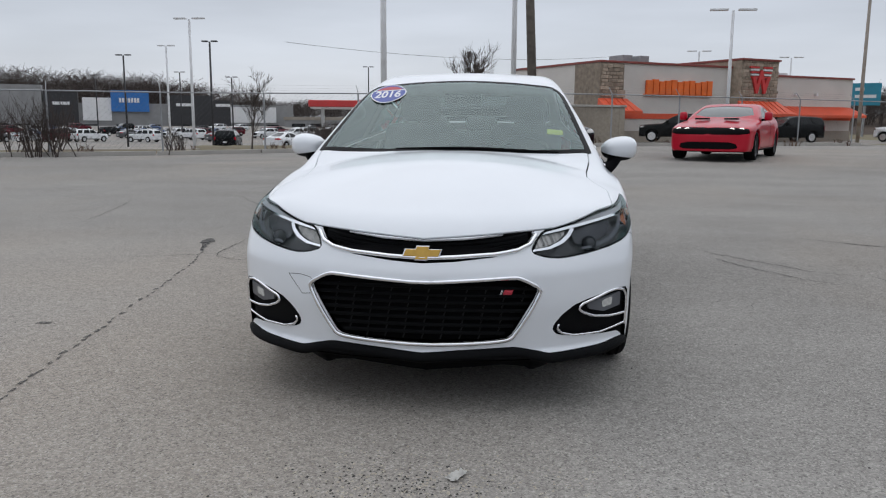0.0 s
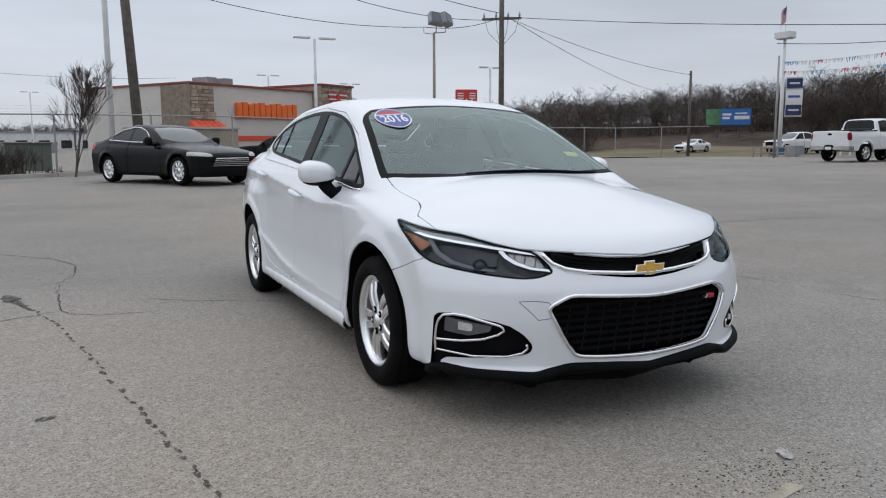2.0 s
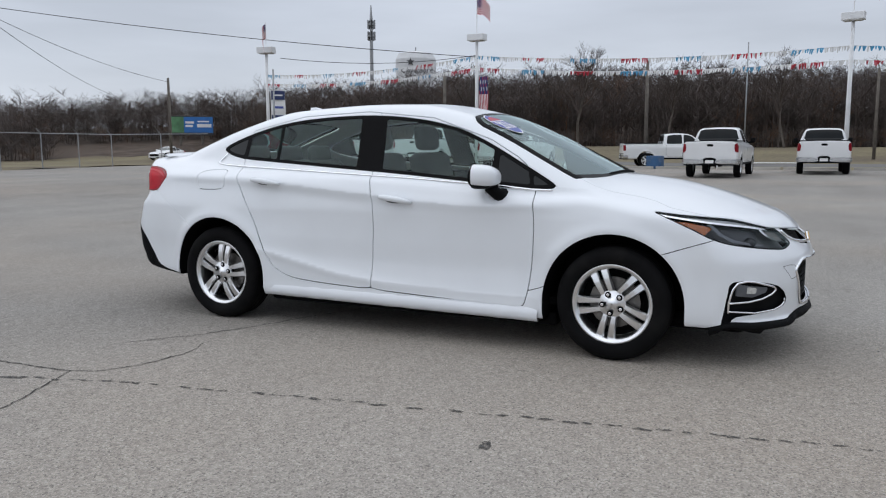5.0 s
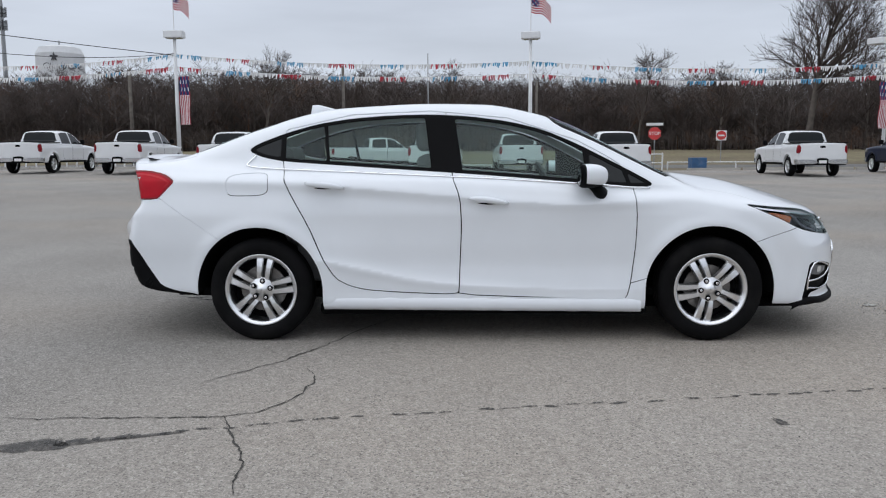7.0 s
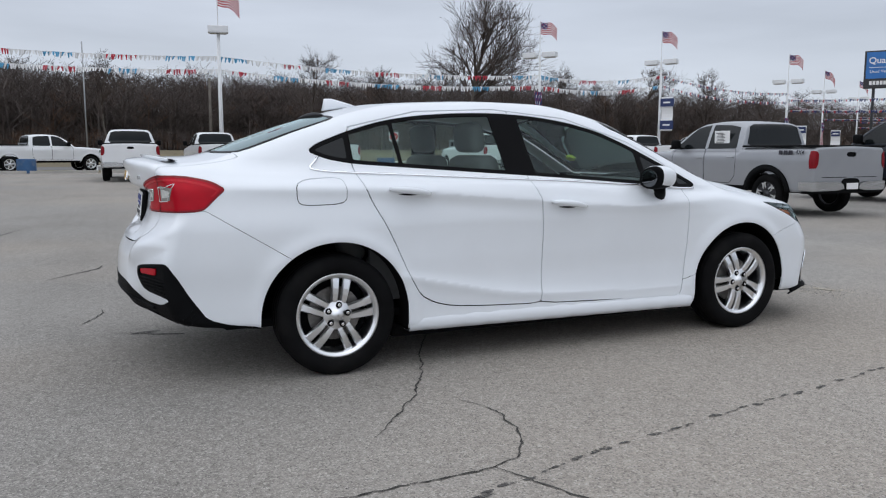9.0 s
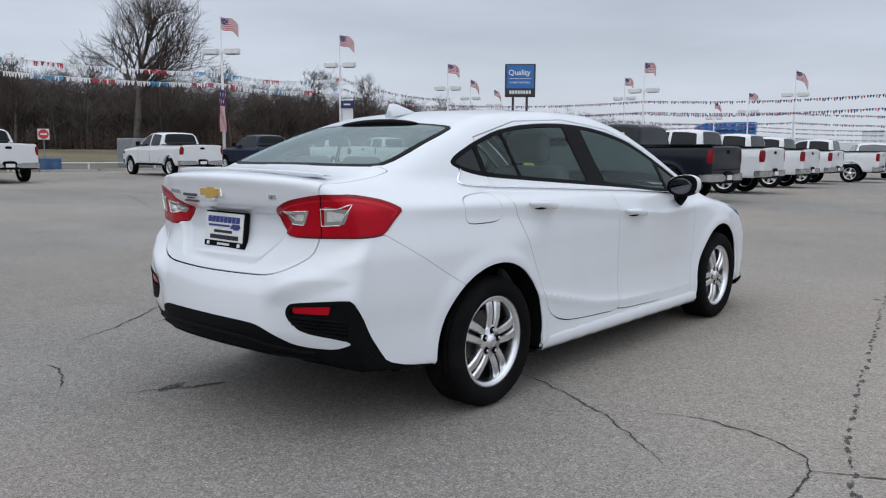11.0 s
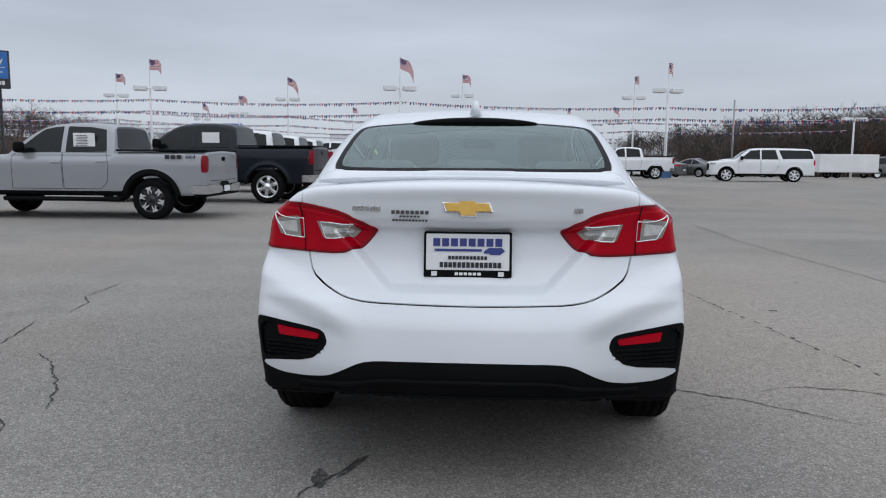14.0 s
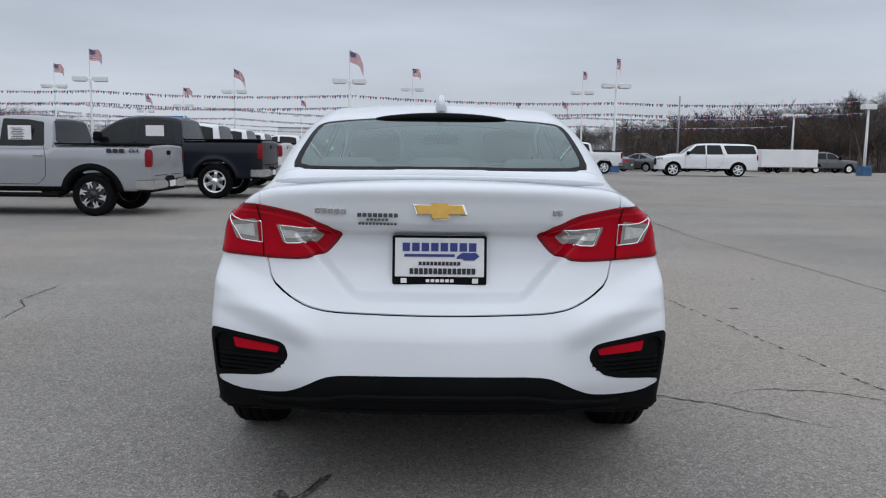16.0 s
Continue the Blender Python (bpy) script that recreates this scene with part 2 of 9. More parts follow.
GLASS_DARK = material("privacy_glass", (0.008, 0.010, 0.011), 0.12, spec=0.22, coat=0.1, noise_scale=2.0, vary=0.2)
GLASS_FAR = material("car_window_glass", (0.05, 0.06, 0.06), 0.08, spec=0.6, coat=0.3, noise_scale=2.0, vary=0.2)
LAMP_RED = material("red_lamp_plastic", (0.42, 0.001, 0.012), 0.25, spec=0.15, coat=0.06, noise_scale=14.0, vary=0.10)
LAMP_RED_DEEP = material("deep_red_reflector", (0.20, 0.002, 0.008), 0.3, spec=0.2, coat=0.1, noise_scale=30.0, vary=0.2)
LAMP_WHITE = material("clear_lamp_reflector", (0.42, 0.41, 0.39), 0.25, metal=0.6, noise_scale=25.0, vary=0.15)
LAMP_DARK = material("smoked_lamp_housing", (0.040, 0.043, 0.048), 0.3, noise_scale=9.0, vary=0.2)
LAMP_GREY = material("grey_lamp_housing", (0.14, 0.15, 0.17), 0.3, metal=0.4, noise_scale=9.0, vary=0.2)
LAMP_BOWL = material("dark_lamp_bowl", (0.045, 0.049, 0.056), 0.2, metal=0.3, noise_scale=9.0, vary=0.2)
LAMP_BROW = material("pale_lamp_brow", (0.42, 0.43, 0.45), 0.3, noise_scale=9.0, vary=0.1)
LAMP_CLEAR = material("bright_lamp_reflector", (0.72, 0.74, 0.73), 0.2, metal=0.5, noise_scale=60.0, vary=0.15)
LAMP_RED_BRIGHT = material("bright_red_reflector", (0.46, 0.003, 0.014), 0.3, spec=0.2, coat=0.1, noise_scale=40.0, vary=0.12)
GRILLE_RIB = material("dark_grille_rib", (0.014, 0.014, 0.015), 0.4, spec=0.25, noise_scale=9.0, vary=0.15)
LAMP_AMBER = material("amber_reflector", (0.34, 0.10, 0.025), 0.25, coat=0.5, noise_scale=40.0, vary=0.12)
LAMP_LIT = material("lit_daytime_lamp", (0.9, 0.9, 0.88), 0.3, emit=(1.0, 0.95, 0.85, 1.2))
SEAT_CLOTH = material("grey_seat_cloth", (0.15, 0.15, 0.148), 0.9, noise_scale=8.0, vary=0.15, bump=0.2, bump_scale=400)
DASH = material("dark_dashboard_plastic", (0.05, 0.052, 0.054), 0.7, noise_scale=9.0, vary=0.15)
HEADLINER = material("pale_headliner", (0.58, 0.58, 0.56), 0.95, noise_scale=9.0, vary=0.06)
STICKER_BLUE = material("blue_sticker", (0.06, 0.09, 0.36), 0.4, noise_scale=20.0, vary=0.06)
STICKER_RED = material("red_sticker", (0.45, 0.03, 0.05), 0.4, noise_scale=20.0, vary=0.06)
STICKER_WHITE = material("white_sticker", (0.8, 0.8, 0.8), 0.45, noise_scale=20.0, vary=0.03)
STICKER_YELLOW = material("yellow_sticker", (0.55, 0.60, 0.08), 0.5, noise_scale=20.0, vary=0.05)
INK = material("dark_ink", (0.02, 0.02, 0.03), 0.5, noise_scale=30.0, vary=0.2)
INK_BLUE = material("blue_ink", (0.03, 0.045, 0.22), 0.5, noise_scale=30.0, vary=0.1)
INK_GREY = material("grey_lettering", (0.07, 0.07, 0.075), 0.4, metal=0.2, noise_scale=30.0, vary=0.1)
def film_material(name, base, cover, scale, lo=0.35, hi=0.6):
    """A thin worn film on the asphalt: broken up by noise, so that the chips show through."""
    m = bpy.data.materials.new(name)
    m.use_nodes = True
    nt = m.node_tree
    b = nt.nodes["Principled BSDF"]
    b.inputs["Base Color"].default_value = (*base, 1)
    b.inputs["Roughness"].default_value = 0.8
    geo = nt.nodes.new("ShaderNodeNewGeometry")
    n = nt.nodes.new("ShaderNodeTexNoise")
    n.inputs["Scale"].default_value = scale
    n.inputs["Detail"].default_value = 5.0
    nt.links.new(geo.outputs["Position"], n.inputs["Vector"])
    r = nt.nodes.new("ShaderNodeMapRange")
    for k, w in ((1, lo), (2, hi), (3, 0.0), (4, cover)):
        r.inputs[k].default_value = w
    nt.links.new(n.outputs["Fac"], r.inputs[0])
    nt.links.new(r.outputs[0], b.inputs["Alpha"])
    m.diffuse_color = (*base, 1)
    return m


LOT = lot_material()
CRACK = material("crack_shadow", (0.045, 0.042, 0.038), 0.95, noise_scale=14.0, vary=0.45)
TAR = film_material("old_tar_seal", (0.05, 0.048, 0.046), 0.85, 45.0, 0.32, 0.55)
STAIN = film_material("dark_damp_stain", (0.06, 0.058, 0.055), 0.72, 22.0, 0.25, 0.5)
PALE_PATCH = material("pale_cement_patch", (0.40, 0.36, 0.29), 0.95, noise_scale=9.0, vary=0.2, fine=0.2, fine_scale=120)
LITTER = material("crumpled_paper", (0.50, 0.49, 0.46), 0.9, noise_scale=30.0, vary=0.1)
GRASS_DRY = material("dry_winter_grass", (0.155, 0.118, 0.070), 0.95, noise_scale=0.08, vary=0.35, tint=(0.135, 0.115, 0.06), fine=0.3, fine_scale=3.0)
WOODLAND = material("bare_woodland_floor", (0.075, 0.058, 0.047), 0.95, spec=0.1, noise_scale=0.05, vary=0.35, fine=0.35, fine_scale=0.6)
ROAD = material("far_road_asphalt", (0.13, 0.128, 0.124), 0.9, noise_scale=0.3, vary=0.15, fine=0.15, fine_scale=20)
TWIG = material("bare_twigs", (0.066, 0.051, 0.045), 0.95, noise_scale=0.6, vary=0.35)
TWIG_GREY = material("grey_twigs", (0.105, 0.088, 0.080), 0.95, noise_scale=0.6, vary=0.35)
TWIG_WARM = material("brown_oak_leaves", (0.11, 0.062, 0.038), 0.95, noise_scale=0.5, vary=0.35)
BARK = material("grey_bark", (0.10, 0.085, 0.072), 0.95, noise_scale=3.0, vary=0.3)
POLE_WHITE = material("white_painted_steel", (0.74, 0.75, 0.76), 0.5, noise_scale=2.0, vary=0.05, dirt=0.2, dirt_scale=1.5, dirt_colour=(0.45, 0.42, 0.38))
POLE_GREY = material("galvanised_steel", (0.32, 0.33, 0.34), 0.5, metal=0.5, noise_scale=3.0, vary=0.12)
POLE_BLACK = material("dark_painted_steel", (0.03, 0.03, 0.033), 0.5, noise_scale=3.0, vary=0.15)
POLE_RUST = material("rusty_pole_paint", (0.33, 0.29, 0.25), 0.7, noise_scale=2.0, vary=0.12, dirt=0.9, dirt_scale=1.6, dirt_colour=(0.20, 0.09, 0.04))
WOOD_POLE = material("weathered_pole_wood", (0.13, 0.115, 0.10), 0.9, noise_scale=4.0, vary=0.25, bump=0.4, bump_scale=30)
CABLE = material("black_cable", (0.02, 0.02, 0.022), 0.7, noise_scale=2.0, vary=0.1)
STUCCO = material("pale_stucco", (0.62, 0.59, 0.55), 0.9, noise_scale=0.7, vary=0.05, fine=0.06, fine_scale=40)
STUCCO_WHITE = material("white_metal_cladding", (0.68, 0.69, 0.70), 0.7, noise_scale=0.6, vary=0.05)
STUCCO_GREY = material("grey_block_wall", (0.28, 0.28, 0.28), 0.9, noise_scale=0.5, vary=0.1)
DUMPSTER_GREEN = material("faded_green_steel", (0.10, 0.125, 0.11), 0.6, noise_scale=2.0, vary=0.15, dirt=0.4, dirt_scale=2.0, dirt_colour=(0.16, 0.10, 0.06))
BLOCK_TAN = material("tan_block_wall", (0.34, 0.30, 0.25), 0.9, noise_scale=0.9, vary=0.12, fine=0.1, fine_scale=9)
STONE = material("stacked_stone", (0.33, 0.27, 0.21), 0.9, noise_scale=3.0, vary=0.25, obj_random=0.28)
ORANGE = material("orange_awning", (0.70, 0.095, 0.035), 0.55, noise_scale=1.5, vary=0.07)
ORANGE_SIGN = material("orange_sign_face", (0.85, 0.17, 0.03), 0.45, noise_scale=2.0, vary=0.08)
RED_SIGN = material("red_sign_face", (0.62, 0.05, 0.05), 0.45, noise_scale=2.0, vary=0.08)
ROOF_RED = material("red_brown_coping", (0.24, 0.06, 0.05), 0.6, noise_scale=2.0, vary=0.1)
SIGN_BLUE = material("blue_sign_face", (0.03, 0.16, 0.46), 0.45, noise_scale=1.5, vary=0.08)
SIGN_NAVY = material("navy_banner_cloth", (0.03, 0.045, 0.13), 0.8, noise_scale=2.0, vary=0.1)
SIGN_TEAL = material("teal_sign_face", (0.03, 0.25, 0.36), 0.5, noise_scale=1.5, vary=0.08)
SIGN_WHITE = material("white_sign_face", (0.78, 0.78, 0.78), 0.55, noise_scale=1.5, vary=0.04)
SIGN_GREEN = material("green_sign_face", (0.10, 0.25, 0.12), 0.5, noise_scale=0.8, vary=0.3)
PLINTH_BLUE = material("blue_painted_concrete", (0.035, 0.10, 0.22), 0.7, noise_scale=3.0, vary=0.15, dirt=0.3, dirt_scale=4.0)
CONCRETE = material("pale_concrete", (0.42, 0.40, 0.37), 0.9, noise_scale=1.5, vary=0.12, fine=0.1, fine_scale=30)
FLAG_RED = material("red_flag_cloth", (0.42, 0.03, 0.05), 0.85, noise_scale=3.0, vary=0.1)
FLAG_WHITE = material("white_flag_cloth", (0.72, 0.72, 0.72), 0.85, noise_scale=3.0, vary=0.05)
FLAG_BLUE = material("blue_flag_cloth", (0.02, 0.035, 0.13), 0.85, noise_scale=3.0, vary=0.1)
PENNANT_BLUE = material("blue_pennant", (0.08, 0.30, 0.50), 0.8, noise_scale=3.0, vary=0.1)
WINDOW_DARK = material("dark_window_pane", (0.015, 0.018, 0.02), 0.06, noise_scale=0.6, vary=0.3)
FENCE_WIRE = material("galvanised_wire", (0.23, 0.235, 0.24), 0.55, metal=0.4, noise_scale=3.0, vary=0.1)

# ---- geometry helpers ----
def part(name, bm, mat, parent=None, label="", smooth=False):
    """Link a bmesh, or a (verts, faces[, normals]) tuple, as one mesh object under a thing."""
    me = bpy.data.meshes.new(name)
    normals = None
    if isinstance(bm, tuple):
        v, f = bm[0], bm[1]
        me.from_pydata(np.asarray(v).tolist(), [], [list(map(int, q)) for q in f])
        if len(bm) > 2:
            normals = bm[2]
    else:
        bm.to_mesh(me)
        bm.free()
    for m in mat if isinstance(mat, (list, tuple)) else (mat,):
        me.materials.append(m)
    if smooth or normals is not None:
        me.polygons.foreach_set("use_smooth", np.ones(len(me.polygons), dtype=bool))
    if normals is not None and len(me.vertices):
        me.normals_split_custom_set_from_vertices(np.asarray(normals, dtype=float).tolist())
    me.update()
    ob = new(name, me)
    if parent is not None:
        ob.parent = parent
    if label:
        ob["label"] = label
    return ob


def thing(name, label, category, group="", kind="", at=None):
    ob = new(name)
    ob.empty_display_size = 0.2
    if at is not None:
        ob.matrix_world = at
    return tagged(ob, label, category, group, kind)


def curve_of(pts):
    """A smooth function through (s, value) points, flat beyond the ends."""
    p = np.array(sorted(pts), dtype=float)
    s, v = p[:, 0], p[:, 1]
    d = np.diff(v) / np.diff(s)
    m = np.zeros(len(v))
    for i in range(1, len(v) - 1):
        if d[i - 1] * d[i] > 0:
            m[i] = 2 * d[i - 1] * d[i] / (d[i - 1] + d[i])
    m[0], m[-1] = d[0], d[-1]
    g = np.linspace(s[0], s[-1], 1500)
    k = np.clip(np.searchsorted(s, g, side="right") - 1, 0, len(s) - 2)
    h = s[k + 1] - s[k]
    t = (g - s[k]) / h
    out = ((2 * t**3 - 3 * t**2 + 1) * v[k] + (t**3 - 2 * t**2 + t) * h * m[k] + (3 * t**2 - 2 * t**3) * v[k + 1] + (t**3 - t**2) * h * m[k + 1])
    return lambda x: np.interp(x, g, out)


def step(x, lo, hi):
    t = np.clip((x - lo) / (hi - lo), 0, 1)
    return t * t * (3 - 2 * t)


def smax(a, b, k):
    h = np.maximum(k - np.abs(a - b), 0) / k
    return np.maximum(a, b) + h * h * k * 0.25


def smin(a, b, k):
    return -smax(-a, -b, k)


def rounded(pts, rounds=2):
    """Corner cutting on a closed outline."""
    p = np.array(pts, dtype=float)
    for _ in range(rounds):
        q = np.roll(p, -1, axis=0)
        p = np.stack((p * 0.8 + q * 0.2, p * 0.2 + q * 0.8), axis=1).reshape(-1, 2)
    return p


def outline_distance(u, v, poly):
    """Signed distance (inside negative) of points to a closed outline."""
    best = np.full(u.shape, 1e9)
    inside = np.zeros(u.shape, dtype=bool)
    n = len(poly)
    for i in range(n):
        ax, ay = poly[i]
        bx, by = poly[(i + 1) % n]
        ex, ey = bx - ax, by - ay
        t = np.clip(((u - ax) * ex + (v - ay) * ey) / (ex * ex + ey * ey + 1e-12), 0, 1)
        best = np.minimum(best, (u - ax - t * ex) ** 2 + (v - ay - t * ey) ** 2)
        if ay != by:
            cross = ((ay > v) != (by > v)) & (u < ex * (v - ay) / (by - ay) + ax)
            inside ^= cross
    return np.sqrt(best) * np.where(inside, -1, 1)


def skin(f, lo, hi, h, sweeps=4):
    """The surface f = 0 as an even mesh: verts, outward normals, triangles."""
    ax = [np.arange(lo[i], hi[i] + h, h) for i in range(3)]
    X, Y, Z = np.meshgrid(*ax, indexing="ij")
    F = f(X, Y, Z)
    nx, ny, nz = F.shape
    neg = F < 0
    c = np.zeros((nx - 1, ny - 1, nz - 1), dtype=np.int8)
    for i in (0, 1):
        for j in (0, 1):
            for k in (0, 1):
                c += neg[i:nx - 1 + i, j:ny - 1 + j, k:nz - 1 + k]
    act = (c > 0) & (c < 8)
    idx = -np.ones(act.shape, dtype=np.int64)
    cells = np.argwhere(act)
    idx[act] = np.arange(len(cells))
    acc, cnt = np.zeros((len(cells), 3)), np.zeros(len(cells))
    corners = [(i, j, k) for i in (0, 1) for j in (0, 1) for k in (0, 1)]
    for a in corners:
        for axis in range(3):
            if a[axis]:
                continue
            b = list(a)
            b[axis] = 1
            fa = F[cells[:, 0] + a[0], cells[:, 1] + a[1], cells[:, 2] + a[2]]
            fb = F[cells[:, 0] + b[0], cells[:, 1] + b[1], cells[:, 2] + b[2]]
            hit = (fa < 0) != (fb < 0)
            t = np.where(hit, fa / np.where(hit, fa - fb, 1), 0)
            for ch in range(3):
                acc[:, ch] += np.where(hit, a[ch] + (t if ch == axis else 0), 0)
            cnt += hit
    V = (cells + acc / cnt[:, None]) * h + np.array([lo[0], lo[1], lo[2]])
    quads = []
    for axis in range(3):
        o1, o2 = [(1, 2), (2, 0), (0, 1)][axis]
        sl_a = [slice(1, n - 1) for n in (nx, ny, nz)]
        sl_b = list(sl_a)
        sl_a[axis], sl_b[axis] = slice(0, (nx, ny, nz)[axis] - 1), slice(1, (nx, ny, nz)[axis])
        A, B = neg[tuple(sl_a)], neg[tuple(sl_b)]
        e = np.argwhere(A != B)
        start = np.ones(3, dtype=int)
        start[axis] = 0
        g = e + start
        flip = A[tuple(e.T)]

        def cell(d1, d2):
            q = g.copy()
            q[:, o1] -= d1
            q[:, o2] -= d2
            return idx[q[:, 0], q[:, 1], q[:, 2]]

        q = np.stack((cell(1, 1), cell(0, 1), cell(0, 0), cell(1, 0)), axis=1)
        q[~flip] = q[~flip][:, ::-1]
        quads.append(q)
    Q = np.concatenate(quads)
    Q = Q[(Q >= 0).all(axis=1)]

    def grad(P):
        e, out = 0.002, []
        for i in range(3):
            d = np.zeros(3)
            d[i] = e
            out.append((f(*(P + d).T) - f(*(P - d).T)) / (2 * e))
        return np.stack(out, axis=1)

    for _ in range(sweeps):
        g = grad(V)
        s = f(*V.T) / np.maximum((g * g).sum(axis=1), 0.05)
        V = V - g * np.clip(s, -0.4 * h, 0.4 * h)[:, None]
    g = grad(V)
    N = g / np.maximum(np.linalg.norm(g, axis=1), 1e-6)[:, None]
    T = np.concatenate((Q[:, [0, 1, 2]], Q[:, [0, 2, 3]]))
    return V, N, T


def compact(V, N, T):
    used = np.unique(T)
    back = np.zeros(len(V), dtype=np.int64)
    back[used] = np.arange(len(used))
    return V[used], N[used], back[T]


def clip(M, s):
    """The part of a mesh where the field s (one value a vertex) is below zero, cut cleanly along s = 0."""
    V, N, T = M
    if not len(T):
        return M
    s = np.where(np.abs(s) < 1e-7, 1e-7, s)
    ins = s < 0
    c = ins[T].sum(axis=1)
    full, one, two = T[c == 3], T[c == 1], T[c == 2]
    rows = lambda t, k: np.stack([t[np.arange(len(t)), (k + i) % 3] for i in range(3)], axis=1)
    one = rows(one, ins[one].argmax(axis=1)) if len(one) else one.reshape(0, 3)
    two = rows(two, ins[two].argmin(axis=1)) if len(two) else two.reshape(0, 3)
    E = np.concatenate((one[:, [0, 1]], one[:, [0, 2]], two[:, [0, 1]], two[:, [0, 2]]))
    if len(E):
        E = np.sort(E, axis=1)
        key, inv = np.unique(E[:, 0] * len(V) + E[:, 1], return_inverse=True)
        p, q = key // len(V), key % len(V)
        t = (s[p] / (s[p] - s[q]))[:, None]
        nv = V[p] + (V[q] - V[p]) * t
        nn = N[p] + (N[q] - N[p]) * t
        nn /= np.maximum(np.linalg.norm(nn, axis=1), 1e-6)[:, None]
        inv = inv.reshape(-1) + len(V)
        a, b = len(one), len(two)
        e1, e2, e3, e4 = inv[:a], inv[a:2 * a], inv[2 * a:2 * a + b], inv[2 * a + b:]
        T = np.concatenate((full, np.stack((one[:, 0], e1, e2), axis=1), np.stack((e3, two[:, 1], two[:, 2]), axis=1), np.stack((e3, two[:, 2], e4), axis=1)))
        V, N = np.concatenate((V, nv)), np.concatenate((N, nn))
    else:
        T = full
    return compact(V, N, T) if len(T) else (np.zeros((0, 3)), np.zeros((0, 3)), np.zeros((0, 3), dtype=int))


def shell(M, depth, lift=0.0):
    """Give a cut patch a folded edge that goes depth inwards."""
    V, N, T = M
    V = V + N * lift
    E = np.concatenate((T[:, [0, 1]], T[:, [1, 2]], T[:, [2, 0]]))
    key = np.sort(E, axis=1)
    k = key[:, 0] * len(V) + key[:, 1]
    u, first, cnt = np.unique(k, return_index=True, return_counts=True)
    B = E[first[cnt == 1]]
    if not len(B) or not depth:
        return V, T, N
    n = len(V)
    tops, inv = np.unique(B.reshape(-1), return_inverse=True)
    inv = inv.reshape(-1, 2)
    V2 = np.concatenate((V, V[tops], V[tops] - N[tops] * depth))
    m = len(tops)
    a, b = n + inv[:, 0], n + inv[:, 1]
    rim = np.concatenate((np.stack((b, a, a + m), axis=1), np.stack((b, a + m, b + m), axis=1)))
    side = np.zeros((m, 3))
    d = V[B[:, 1]] - V[B[:, 0]]
    o = np.cross(d, N[B[:, 0]])
    np.add.at(side, inv[:, 0], o)
    np.add.at(side, inv[:, 1], o)
    side /= np.maximum(np.linalg.norm(side, axis=1), 1e-9)[:, None]
    edge_n = side * 0.7 + N[tops] * 0.7
    edge_n /= np.maximum(np.linalg.norm(edge_n, axis=1), 1e-9)[:, None]
    return V2, np.concatenate((T, rim)), np.concatenate((N, edge_n, side))


def box_bm(lo, hi, bevel=0.0, segs=2, bm=None):
    own = bm is None
    bm = bmesh.new() if own else bm
    r = bmesh.ops.create_cube(bm, size=1)
    for v in r["verts"]:
        v.co = [lo[i] + (v.co[i] + 0.5) * (hi[i] - lo[i]) for i in range(3)]
    if bevel:
        es = list({e for v in r["verts"] for e in v.link_edges})
        bmesh.ops.bevel(bm, geom=es, offset=bevel, segments=segs, profile=0.5, affect="EDGES")
    return bm


def tube_bm(points, radius, segs=8, bm=None, cap=True):
    """A tube along points; radius may be one number or one a point."""
    bm = bm or bmesh.new()
    P = [Vector(p) for p in points]
    rad = list(radius) if hasattr(radius, "__len__") else [radius] * len(P)
    rings, side = [], None
    for i, p in enumerate(P):
        t = (P[min(i + 1, len(P) - 1)] - P[max(i - 1, 0)]).normalized()
        ref = side if side is not None else (Vector((0, 0, 1)) if abs(t.z) < 0.9 else Vector((1, 0, 0)))
        side = (ref - t * ref.dot(t)).normalized()
        other = t.cross(side)
        rings.append([bm.verts.new(p + (side * math.cos(2 * math.pi * k / segs) + other * math.sin(2 * math.pi * k / segs)) * rad[i]) for k in range(segs)])
    for a, b in zip(rings, rings[1:]):
        for k in range(segs):
            bm.faces.new((a[k], a[(k + 1) % segs], b[(k + 1) % segs], b[k]))
    if cap:
        bm.faces.new(rings[0][::-1])
        bm.faces.new(rings[-1])
    return bm


def lathe_bm(profile, segs=32, axis="x", bm=None, closed=False):
    """Turn (along, radius) pairs round an axis."""
    bm = bm or bmesh.new()
    rings = []
    for s, r in profile:
        ring = []
        for k in range(segs):
            c, d = math.cos(2 * math.pi * k / segs) * r, math.sin(2 * math.pi * k / segs) * r
            ring.append(bm.verts.new((s, c, d) if axis == "x" else (c, d, s)))
        rings.append(ring)
    pairs = list(zip(rings, rings[1:])) + ([(rings[-1], rings[0])] if closed else [])
    for a, b in pairs:
        for k in range(segs):
            bm.faces.new((a[k], b[k], b[(k + 1) % segs], a[(k + 1) % segs]))
    return bm


def prism_bm(outline, lo, hi, plane="yz", bevel=0.0, bm=None):
    """A flat outline drawn out from lo to hi along the remaining axis."""
    own = bm or bmesh.new()
    put = {"yz": lambda p, s: (s, p[0], p[1]), "xz": lambda p, s: (p[0], s, p[1]), "xy": lambda p, s: (p[0], p[1], s)}[plane]
    a = [own.verts.new(put(p, lo)) for p in outline]
    b = [own.verts.new(put(p, hi)) for p in outline]
    n = len(a)
    fs = [own.faces.new(a), own.faces.new(b[::-1])]
    for i in range(n):
        fs.append(own.faces.new((a[i], b[i], b[(i + 1) % n], a[(i + 1) % n])))
    bmesh.ops.recalc_face_normals(own, faces=fs)
    if bevel:
        es = [e for e in fs[0].edges] + [e for e in fs[1].edges]
        bmesh.ops.bevel(own, geom=es, offset=bevel, segments=2, profile=0.5, affect="EDGES")
    return own


